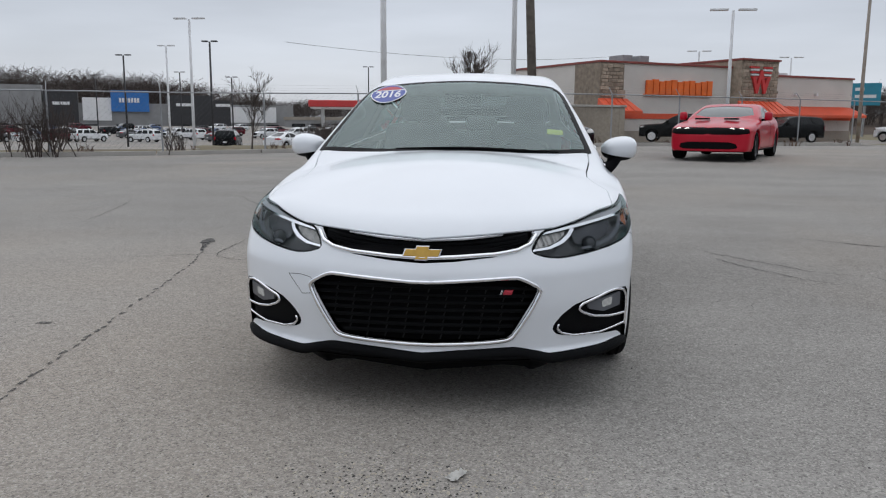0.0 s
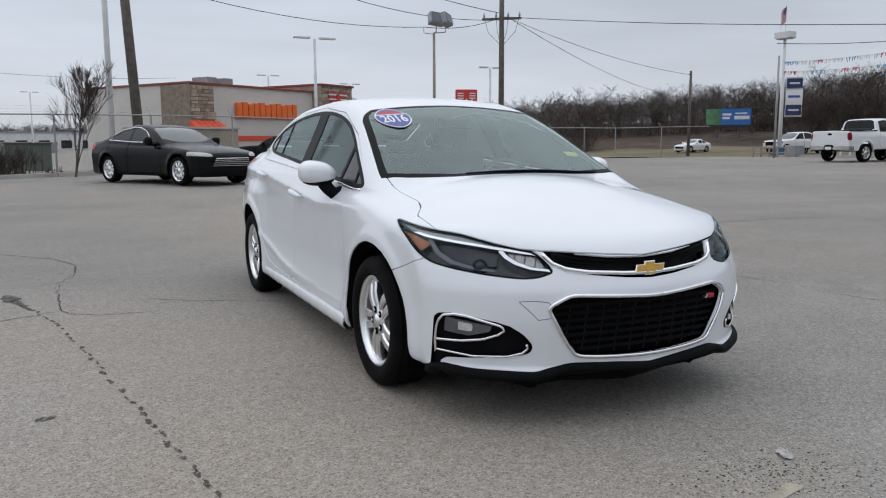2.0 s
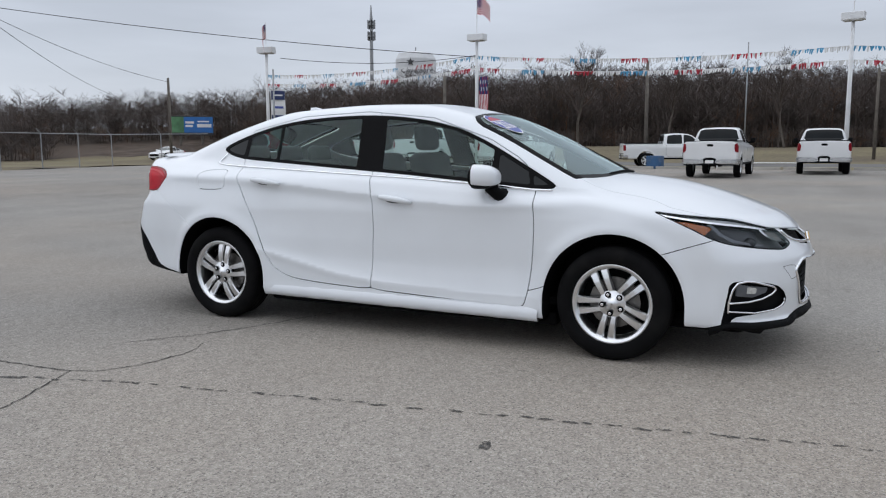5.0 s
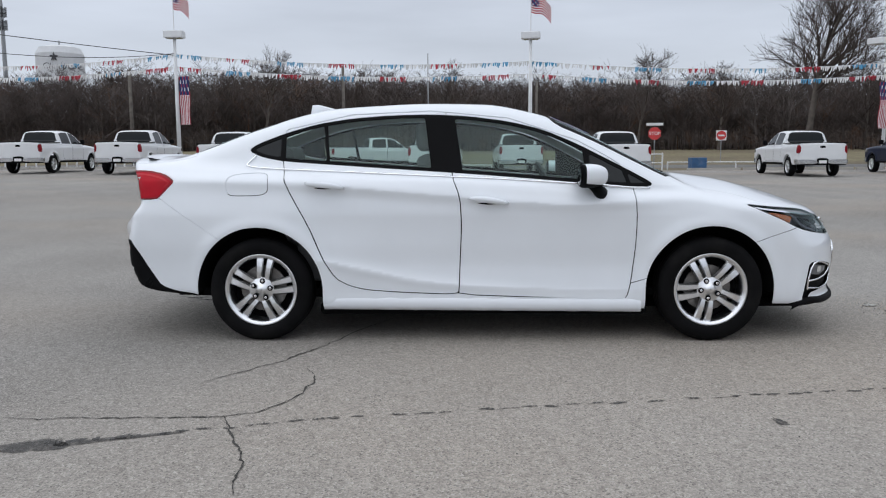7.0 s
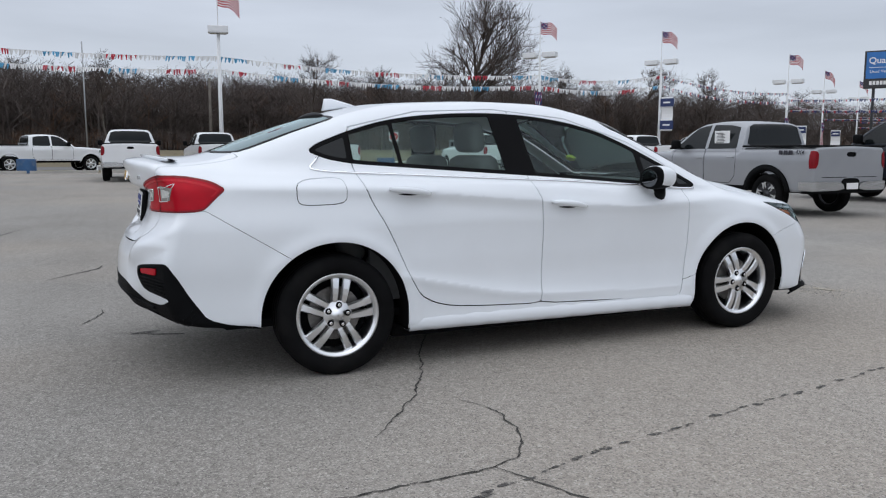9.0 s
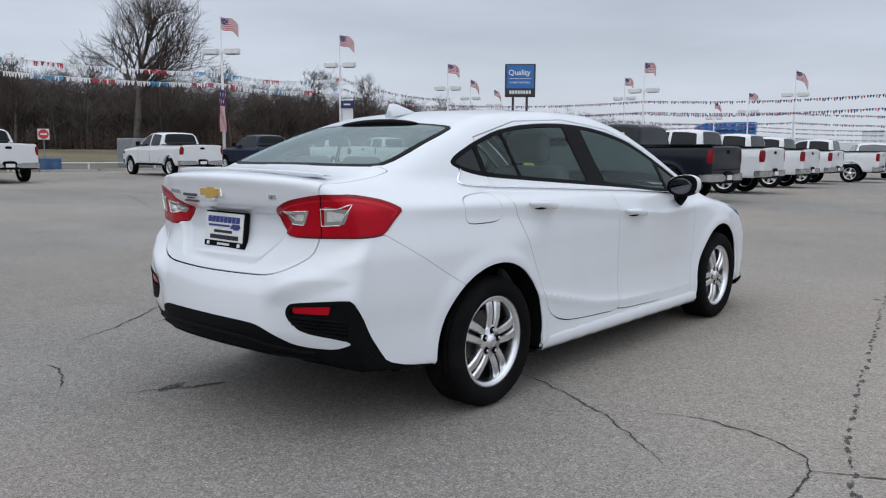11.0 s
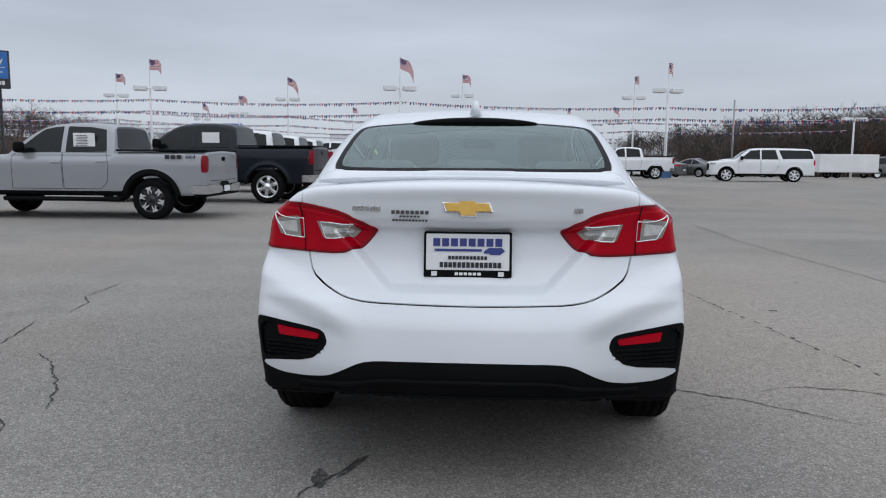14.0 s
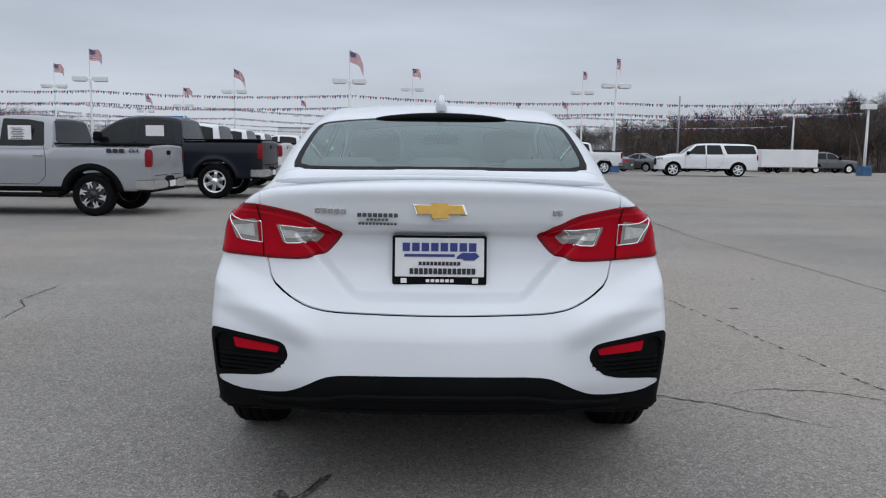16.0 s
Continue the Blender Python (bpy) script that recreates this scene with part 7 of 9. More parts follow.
def banner(x, y, z, w, h, turn):
    t = thing("banner", "white and navy vertical banner hung on a pole", "banner", "pole banners")
    V, F = [], []
    for j in range(11):
        for i in (0, 1):
            V.append((i * w, .05 * math.sin(j * .9), -h * j / 10))
        if j:
            F.append((2 * j - 2, 2 * j - 1, 2 * j + 1, 2 * j))
    cloth = part("cloth", (V, F), SIGN_WHITE, t)
    for z0, z1 in ((.04, .28), (.70, .96)):
        part("printed_panel", box_bm((.04, -.075, -h * z1), (w - .04, -.065, -h * z0)), SIGN_NAVY, t)
        part("printed_panel", box_bm((.04, .065, -h * z1), (w - .04, .075, -h * z0)), SIGN_NAVY, t)
        for s in (-.08, .08):
            part("printed_line", box_bm((w * .2, s - .003, -h * (z0 + z1) / 2 - .05), (w * .8, s + .003, -h * (z0 + z1) / 2 + .05)), SIGN_WHITE, t)
    part("printed_panel", box_bm((w * .15, -.062, -h * .52), (w * .85, -.056, -h * .46)), STICKER_BLUE, t)
    t.matrix_world = pose(x, y, z, 0, 0, turn)


EDGE = ((40.75, 33.2, 8.07), (36.8, 15.4, 7.37), (36.9, -3.5, 7.17), (36.2, -21.8, 6.71), (36.2, -30.7, 6.70), (38.0, -43.6, 6.08), (48.8, -59.8, 6.56), (57.9, -75.8, 6.9))
for k, (x, y, h) in enumerate(EDGE):
    light_pole(x, y, h - gz(x, y), (100, 88, 80, 35, 30, 30, 25, 20)[k], 1 if k < 3 else 2, True, k < 1, (.9, .45, .5, .35, .45, .4, .8, .9)[k], (1.9, 2.15, 2.0, 1.95, 1.95, 1.95, 1.95, 1.95)[k], (1.4, 1.2, 1.17, 1, 1, 1, 1, 1)[k])
YARD = ((22.45, -46.2), (5.8, -45.3), (-11.8, -49.2), (33.0, -63.2), (17.7, -63.2), (2.7, -68.1), (-12.6, -66.5), (36, -92), (18, -97), (0, -100), (-15, -94), (27.5, -80))
YARD_TOP = (5.35, 5.3, 5.5, 6.1, 5.8, 6.5, 6.25, 5.3, 5.2, 5.2, 5.2, 5.4)
for k, (x, y) in enumerate(YARD):
    light_pole(x, y, YARD_TOP[k] - gz(x, y), 10 + 7 * math.sin(k), 2, True, True, (.25, .8, .5, .3, .9, .35)[k % 6])
light_pole(-26.8, -45.0, 4.3, 10, 1, False, True)
light_pole(-30.6, -64.0, 4.9, 10, 2, False, False)
light_pole(-9.0, -30 - 60, 6.0, 10, 2, True, True)
flag(EDGE[3][0] - .25, EDGE[3][1], 4.55, .75, 2.35, 120, "striped flag banner hanging down a white pole", True)
flag(EDGE[1][0] + .1, EDGE[1][1] - .1, 5.2, .6, 2.55, -100, "striped flag banner hanging down a white pole", True)
flag(EDGE[5][0] - .2, EDGE[5][1], 3.45, .95, 2.3, 120, "striped flag banner hanging down a white pole", True)
flag(EDGE[6][0] - .2, EDGE[6][1], 3.7, .95, 2.3, 120, "striped flag banner hanging down a white pole", True)
banner(EDGE[0][0] + .2, EDGE[0][1] - .1, 5.4, 1.05, 2.6, -40)
banner(EDGE[4][0] - .15, EDGE[4][1], 4.5, -.75, 2.1, 30)
banner(43.6, -52, 3.2, .9, 2.2, 30)
banner(53.5, -68, 3.2, .9, 2.2, 30)


def pennants(name, ends, drop, size, colours, seed):
    """A sagging string of small pennants; groups of one colour follow one another."""
    rnd = random.Random(seed)
    V, F, I = [], [], []
    (x0, y0, z0), (x1, y1, z1) = ends
    L = math.hypot(x1 - x0, y1 - y0)
    ux, uy = (x1 - x0) / L, (y1 - y0) / L
    gap = .105 if size >= 1 else .16
    n = int(L / gap)
    pts = []
    for k in range(n + 1):
        q = k / n
        pts.append((x0 + (x1 - x0) * q, y0 + (y1 - y0) * q, z0 + (z1 - z0) * q - drop * 4 * q * (1 - q)))
    for k, p in enumerate(pts[:-1]):
        q = pts[k + 1]
        # the cord
        b = len(V)
        V += [p, q, (q[0], q[1], q[2] - .022), (p[0], p[1], p[2] - .022)]
        F.append((b, b + 1, b + 2, b + 3))
        I.append(1)
        if rnd.random() < .05:
            continue
        c = colours[(k // 13) % len(colours)] if len(colours) != 5 else colours[k % 5]
        if size >= 1 and rnd.random() < .3:
            c = 1
        h = (.27 if size >= 1 else .20) * rnd.uniform(.65, 1.1)
        w = .10 if size >= 1 else .12
        sw, lean = rnd.uniform(-.08, .08) * size, rnd.uniform(-.10, .04) * size
        a = len(V)
        V += [p, (p[0] + ux * w, p[1] + uy * w, p[2] + (q[2] - p[2]) * .8), (p[0] + ux * (w * .75 + lean) - uy * sw, p[1] + uy * (w * .75 + lean) + ux * sw, p[2] - h), (p[0] + ux * (w * .30 + lean) - uy * sw, p[1] + uy * (w * .30 + lean) + ux * sw, p[2] - h * .94)]
        F.append((a, a + 1, a + 2, a + 3))
        I.append(c)
    ob = part(name, (V, F), [FLAG_RED, FLAG_WHITE, PENNANT_BLUE, FLAG_BLUE, POLE_GREY], None)
    ob.data.polygons.foreach_set("material_index", I)
    tagged(ob, "string of small red, white and blue pennants between poles", "pennants", "pennant strings", "stuff")


STRING_DROP = ((1.68, 2.30), (1.0, 1.65), (1.3, 1.95), (1.15, 1.75), (.8, 1.42))
for k, (a, b) in enumerate(zip(EDGE, EDGE[1:])):
    for j in (0, 1):
        da, db = STRING_DROP[min(k, 4)][j], STRING_DROP[min(k + 1, 4)][j]
        pennants("pennant_string", ((a[0], a[1], a[2] - da), (b[0], b[1], b[2] - db)), .35, 1.0 if k < 4 else .75, ((2, 1, 0, 1), (0, 1, 2, 1))[j] if k < 4 else (3, 1, 0, 3, 4), k * 2 + j)
ROWS = ((EDGE[5][:2], *YARD[:3], (-27, -46)), (EDGE[6][:2], *YARD[3:7], (-30, -64)), (EDGE[7][:2], (36, -92), (18, -97), (0, -100), (-15, -94)))
for r, row in enumerate(ROWS):
    for k, (a, b) in enumerate(zip(row, row[1:])):
        for dz in (4.75, 4.0) if r < 2 else (4.6, 4.1, 3.5):
            pennants("pennant_string", ((*a, gz(*a) + dz), (*b, gz(*b) + dz)), .22, .72, (3, 4, 0, 3, 3), 40 + r * 9 + k)

# chain-link fence along the far side of the lot
FENCE = ((-26, 13.6), (-14, 17.2), (-5.5, 21.8), (3.5, 25.6), (14.6, 31.6), (21.8, 35.6), (30, 36.8), (34.5, 33.2))


def chain_fence():
    f = thing("chain_link_fence", "grey chain-link fence with slanted barbed wire arms", "fence")
    V, F = [], []

    def strand(a, b, r=.004):
        i = len(V)
        d = Vector(b) - Vector(a)
        s = d.cross(Vector((.3, .5, .8))).normalized() * r
        V.extend([tuple(Vector(a) + s), tuple(Vector(b) + s), tuple(Vector(b) - s), tuple(Vector(a) - s)])
        F.append((i, i + 1, i + 2, i + 3))
    H = 1.95
    for (x0, y0), (x1, y1) in zip(FENCE, FENCE[1:]):
        L = math.hypot(x1 - x0, y1 - y0)
        n = max(1, round(L / 3.0))
        at = lambda q: (x0 + (x1 - x0) * q, y0 + (y1 - y0) * q, gz(x0 + (x1 - x0) * q, y0 + (y1 - y0) * q))
        for k in range(n):
            p = at(k / n)
            part("post", tube_bm([p, (p[0], p[1], p[2] + H)], .03, 6), POLE_GREY, f)
            part("barbed_arm", tube_bm([(p[0], p[1], p[2] + H), (p[0] - .12, p[1] + .22, p[2] + H + .28)], .014, 5), POLE_GREY, f)
            a, b = at(k / n), at((k + 1) / n)
            part("top_rail", tube_bm([(a[0], a[1], a[2] + H), (b[0], b[1], b[2] + H)], .022, 6), POLE_GREY, f)
            for q in (.3, .6, .95):
                strand((a[0] - .12 * q, a[1] + .22 * q, a[2] + H + .28 * q), (b[0] - .12 * q, b[1] + .22 * q, b[2] + H + .28 * q), .003)
        m = int(L / .16)
        for k in range(m):
            for s in (0, 1):
                q0, q1 = k / m, (k + 12) / m
                if q1 > 1:
                    continue
                a, b = at(q0 if s else q1), at(q1 if s else q0)
                strand((a[0], a[1], a[2] + .04), (b[0], b[1], b[2] + H), .0022)
    tagged(part("wire_mesh", (V, F), FENCE_WIRE, f), kind="stuff")


chain_fence()


def poles_of_the_street():
    def simple(name, label, x, y, h, r, mat, lean=(0, 0), zb=None):
        t = thing(name, label, "pole")
        z = gz(x, y) if zb is None else zb
        part("pole", tube_bm([(0, 0, -.1), (lean[0] * .5, lean[1] * .5, h / 2), (lean[0], lean[1], h)], [r, r * .9, r * .75], 10), mat, t, smooth=True)
        t.matrix_world = pose(x, y, z)
        return t
    simple("lamp_post", "tall white lamp post beside the fence", -7.9, 39.6, 14, .19, POLE_WHITE)
    simple("lamp_post", "tall white lamp post behind the fence", -.4, 32.0, 12, .13, POLE_WHITE)
    simple("utility_pole", "leaning dark wooden utility pole behind the fence", .60, 30.0, 11, .21, WOOD_POLE, (-.55, 0))
    for x, y, h, mat, arm, nm in ((-23.7, 49.7, 8.1, POLE_WHITE, 1.1, "double"), (-33.7, 67.1, 7.86, POLE_WHITE, .8, "double"), (-28.2, 64.1, 7.94, POLE_BLACK, .7, "double"), (-41.8, 74.3, 7.6, POLE_BLACK, .8, "double"), (-39.1, 97.4, 6.6, POLE_BLACK, .8, "double"),
                                  (12.06, 43.65, 7.6, POLE_WHITE, 1.3, "double"), (26.7, 47.7, 6.7, POLE_WHITE, .9, "double"), (-52, 110, 8, POLE_BLACK, .8, "double"), (-25.2, 119.8, 9.4, POLE_BLACK, .8, "double"), (-6, 105, 7.5, POLE_WHITE, 1, "double"), (-70, 118, 8, POLE_BLACK, .8, "double"), (18, 82, 8.5, POLE_WHITE, 1.2, "double"), (28, 84, 8.0, POLE_WHITE, 1.2, "double")):
        t = simple("parking_lamp", "parking lot lamp with two flat heads on a tall post", x, y, h - gz(x, y), .11, mat)
        hh = h - gz(x, y)
        for s in (-1, 1):
            part("lamp_head", box_bm((s * arm * .62 - arm * .4, -.16, hh - .02), (s * arm * .62 + arm * .4, .16, hh + .10), .03), mat, t)
    # rusty floodlight pole
    t = simple("floodlight_pole", "rusty steel pole with two square floodlights", 16.0, 34.5, 6.7, .085, POLE_RUST)
    t.matrix_world = pose(16.0, 34.5, -.26) @ Matrix.Diagonal((1.09, 1.09, 1.09, 1))
    for s, q in ((-.15, 0), (.35, 40)):
        bm = box_bm((-.40, -.18, -.30), (.40, .22, .30), .05)
        bm.transform(pose(s + .25, -.1, 7.35, -18, 6, q))
        part("floodlight", bm, POLE_GREY, t)
        bm = box_bm((-.34, -.21, -.25), (.34, -.17, .25), .01)
        bm.transform(pose(s + .25, -.1, 7.35, -18, 6, q))
        part("floodlight_lens", bm, LAMP_GREY, t)
        part("bracket", tube_bm([(0, 0, 6.68), (s + .25, -.05, 6.75), (s + .25, -.05, 7.05)], .025, 6), POLE_RUST, t)
    part("insulator_arm", tube_bm([(0, 0, 6.62), (-.55, 0, 6.66), (-.55, 0, 6.95)], .02, 6), POLE_GREY, t)
    # utility pole with crossarm
    t = simple("utility_pole", "wooden utility pole with a crossarm and insulators", 24.2, 41.6, 10.5, .16, WOOD_POLE)
    t.matrix_world = pose(24.2, 41.6, -.53) @ Matrix.Diagonal((1.24, 1.24, 1.24, 1))
    arm = part("crossarm", box_bm((-1.05, -.06, -.06), (1.05, .06, .06), .01), WOOD_POLE, t)
    arm.matrix_local = pose(0, 0, 7.9, 0, 0, -38)
    arm2 = part("crossarm", box_bm((-.9, -.06, -.06), (.9, .06, .06), .01), WOOD_POLE, t)
    arm2.matrix_local = pose(0, 0, 9.6, 0, 0, -38)
    for s in (-.95, -.3, .35, .95):
        i = part("insulator", lathe_bm([(0, .02), (.06, .06), (.14, .06), (.2, .025), (.26, .03)], 8, "z"), POLE_GREY, t)
        i.matrix_local = pose(s * math.cos(radians(-38)), s * math.sin(radians(-38)), 7.96)
        part("jumper_wire", tube_bm([(s * .79, -s * .61, 8.0), (s * .6, -s * .46, 7.2), (s * .15, 0, 6.6), (0, 0, 6.3)], .012, 5), CABLE, t)
    simple("steel_mast", "slim grey steel mast with rungs", 31.4, 54.0, 10.1, .11, POLE_GREY)
    simple("utility_pole", "bare wooden utility pole beyond the road", 47.4, 49.0, 7.4, .14, WOOD_POLE)
    simple("utility_pole", "bare wooden utility pole beyond the road", 46.5, 22.0, 6.3, .13, WOOD_POLE)
    simple("utility_pole", "bare wooden utility pole beyond the road", 50.5, 8.5, 7.0, .13, WOOD_POLE)
    simple("utility_pole", "grey utility pole in the grass", 60, -6, 6.5, .12, WOOD_POLE)
    simple("utility_pole", "grey utility pole in the grass", 33.6, 27.2, 5.6, .07, POLE_GREY)
    simple("utility_pole", "grey utility pole in the grass", 62.0, 3.0, 9.0, .06, POLE_GREY)
    simple("utility_pole", "grey utility pole in the grass", -23, -72, 7.2, .10, POLE_GREY)

    def cable(points, sag, r=.016):
        P = []
        for a, b in zip(points, points[1:]):
            for k in range(18):
                q = k / 18
                p = Vector(a).lerp(Vector(b), q)
                p.z -= sag * 4 * q * (1 - q)
                P.append(p)
        P.append(Vector(points[-1]))
        ob = part("overhead_cable", tube_bm(P, r, 5), CABLE)
        tagged(ob, "thin black overhead cable sagging between poles", "cable", "overhead cables")
    cable(((15.5, 34.5, 7.3), (-9, 28, 10.6)), 1.5)
    cable(((15.5, 34.5, 7.3), (24.2, 41.6, 9.4), (36.8, 15.4, 6.3)), .3, .02)
    cable(((24.2, 41.6, 9.6), (1, 40, 15.0)), .8, .022)
    cable(((24.2, 41.6, 9.2), (2, 38, 13.0)), 1.6, .02)
    cable(((24.5, 41.2, 9.3), (47.4, 49.0, 7.0)), .5)
    cable(((24.5, 41.2, 9.3), (70, 80, 8.0)), .6, .02)
    cable(((28.6, 22.9, 5.8), (36.8, 15.4, 6.4)), .35)
    cable(((-20, 60, 7.5), (10, 95, 9)), .8)


poles_of_the_street()


# low white rail fences, kerbs and plinths along the road side
def rail_fence(points, h, label, rails=2, space=2.4, mat=POLE_WHITE, r=.035):
    t = thing("rail_fence", label, "fence", "low white fences")
    for (x0, y0), (x1, y1) in zip(points, points[1:]):
        L = math.hypot(x1 - x0, y1 - y0)
        n = max(1, round(L / space))
        for k in range(n + 1):
            x, y = x0 + (x1 - x0) * k / n, y0 + (y1 - y0) * k / n
            part("post", box_bm((x - r, y - r, gz(x, y) - .05), (x + r, y + r, gz(x, y) + h), .008), mat, t)
        for j in range(rails):
            z = h * (.92 - .5 * j)
            part("rail", tube_bm([(x0, y0, gz(x0, y0) + z), (x1, y1, gz(x1, y1) + z)], r * .9, 6), mat, t)


rail_fence(((37.2, 27.0), (38.6, 20.8), (38.4, 16.0)), .72, "low white post-and-rail fence at the lot edge", 1, .55)
rail_fence(((38.3, 2.4), (38.3, -1.5)), .35, "low white pipe rail at the lot edge", 1, 4)
rail_fence(((37.6, -6.5), (38.6, -11.0)), .95, "white pipe gate rail at the lot entrance", 2, 2.2)
rail_fence(((39.0, -11.4), (39.0, -19)), .45, "low white pipe rail at the lot edge", 1, 4)
rail_fence(((35.5, 30.5), (36.0, 28.5)), .62, "dark railing beside the lot entrance", 2, .5, POLE_RUST, .04)
for x, y in ((37.8, -12.7), (37.8, 5.5)):
    ob = part("bollard_block", box_bm((x - .4, y - .4, gz(x, y) - .05), (x + .4, y + .4, gz(x, y) + .68), .03), PLINTH_BLUE)
    tagged(ob, "square blue painted concrete block at the lot edge", "concrete block", "blue blocks")
ob = part("utility_box", box_bm((36.9, 28.6, 0), (37.7, 29.4, .95), .03), POLE_GREY)
tagged(ob, "grey metal utility box by the light pole", "utility box")
ob = part("utility_box", box_bm((44.6, -22.0, .1), (46.6, -20.6, 1.9), .05), POLE_GREY)
tagged(ob, "large grey utility cabinet at the roadside", "utility box")


def kerb(points, label):
    t = thing("kerb", label, "kerb", kind="structure")
    for k, (a, b) in enumerate(zip(points, points[1:])):
        d = Vector((b[0] - a[0], b[1] - a[1]))
        n = max(1, int(d.length / 3.0))
        for i in range(n):
            p, q = Vector(a).lerp(Vector(b), i / n), Vector(a).lerp(Vector(b), (i + 1) / n - .004)
            s = Vector((-d.y, d.x)).normalized() * .10
            bm = bmesh.new()
            zz = [gz(*p), gz(*q)]
            lo = [bm.verts.new((*(v + w), z - .1)) for v, w, z in ((p, s, zz[0]), (q, s, zz[1]), (q, -s, zz[1]), (p, -s, zz[0]))]
            hi = [bm.verts.new((*(v + w), z + .13)) for v, w, z in ((p, s, zz[0]), (q, s, zz[1]), (q, -s, zz[1]), (p, -s, zz[0]))]
            bm.faces.new(hi)
            for m in range(4):
                bm.faces.new((lo[m], lo[(m + 1) % 4], hi[(m + 1) % 4], hi[m]))
            bmesh.ops.recalc_face_normals(bm, faces=bm.faces)
            part("kerb_stone", bm, CONCRETE, t)


kerb(((37.2, 30), (37.2, -7)), "pale concrete kerb along the road side of the lot")
kerb(((37.2, -12), (37.2, -60)), "pale concrete kerb along the road side of the lot")
kerb(((-26, 13.2), (-14, 16.8), (-5.5, 21.4), (3.5, 25.2), (14.8, 31.2)), "pale concrete kerb under the chain-link fence")


def verge():
    V, F = [], []
    for k, ((x0, y0), (x1, y1)) in enumerate(zip(FENCE[:-1], FENCE[1:])):
        n = 6
        for i in range(n + 1):
            x, y = x0 + (x1 - x0) * i / n, y0 + (y1 - y0) * i / n
            for j in range(4):
                px, py = x - .5 * j * .9, y + .35 + 1.0 * j
                V.append((px, py, gz(px, py) + .03 + .04 * math.sin(px * 3 + py * 2)))
        b = k * (n + 1) * 4
        for i in range(n):
            for j in range(3):
                a = b + i * 4 + j
                F.append((a, a + 4, a + 5, a + 1))
    tagged(part("grass_verge", (V, F), GRASS_DRY, smooth=True), "strip of dry winter grass along the fence", "grass", kind="structure")


verge()


def dumpster():
    t = thing("dumpster", "grey-green steel dumpster with a black lid", "dumpster")
    z = gz(-3.7, 36)
    part("body", prism_bm([(-.62, .18), (.62, .18), (.78, 1.25), (-.62, 1.42)], -.95, .95, "yz", .02), DUMPSTER_GREEN, t)
    part("lid", box_bm((-.98, -.68, 1.40), (.98, .80, 1.46), .02), POLE_BLACK, t, "black plastic lid")
    for x in (-.6, 0, .6):
        part("rib", box_bm((x - .04, -.68, .22), (x + .04, -.62, 1.36), .01), DUMPSTER_GREEN, t)
    for x in (-.8, .8):
        part("caster", tube_bm([(x - .05, 0, .1), (x + .05, 0, .1)], .10, 10), POLE_BLACK, t)
    t.matrix_world = pose(-3.9, 36.0, z, 0, 0, 12)


dumpster()


def grass_island():
    V, F = [], []
    for i in range(9):
        for j in range(9):
            u, v = i / 8, j / 8
            x = -10.9 + 4.6 * u - 3.4 * v - .8 * u * v + .25 * math.sin(7 * v)
            y = 20.0 + 2.1 * u + 9.5 * v + .2 * math.sin(9 * u)
            V.append((x, y, gz(x, y) + .05 + .05 * math.sin(x * 2.3) * math.sin(y * 1.7)))
            if i and j:
                a = i * 9 + j
                F.append((a, a - 9, a - 10, a - 1))
    tagged(part("grass_island", (V, F), GRASS_DRY, smooth=True), "tan island of dry grass behind the fence", "grass", kind="structure")


grass_island()


# ---- road signs ----
def road_sign(x, y, kind, turn):
    t = thing("road_sign", "red octagonal stop sign on a thin post" if kind == "stop" else "white do-not-enter sign with a red disc", "road sign")
    part("post", tube_bm([(0, 0, 0), (0, 0, 2.5)], .03, 6), POLE_GREY, t)
    if kind == "stop":
        o = [(math.cos(a) * .40, 2.1 + math.sin(a) * .40) for a in np.arange(8) * math.pi / 4 + math.pi / 8]
        part("plate", prism_bm(o, -.03, -.02, "xz"), RED_SIGN, t)
        writing("word", "STOP", .27, SIGN_WHITE, pose(0, -.034, 2.1, 90, 0, 0), t, "white word STOP", .002)
        part("street_blade", box_bm((-.5, -.03, 2.58), (.5, -.02, 2.74)), SIGN_WHITE, t)
    else:
        part("plate", box_bm((-.38, -.03, 1.72), (.38, -.02, 2.48)), SIGN_WHITE, t)
        part("disc", prism_bm([(math.cos(a) * .34, 2.1 + math.sin(a) * .34) for a in np.arange(24) * math.pi / 12], -.036, -.031, "xz"), RED_SIGN, t)
        part("bar", box_bm((-.22, -.042, 2.04), (.22, -.037, 2.16)), SIGN_WHITE, t)
    t.matrix_world = pose(x, y, gz(x, y), 0, 0, turn)


road_sign(43.0, -11.6, "stop", -100)
road_sign(55.5, -19.7, "entry", -105)


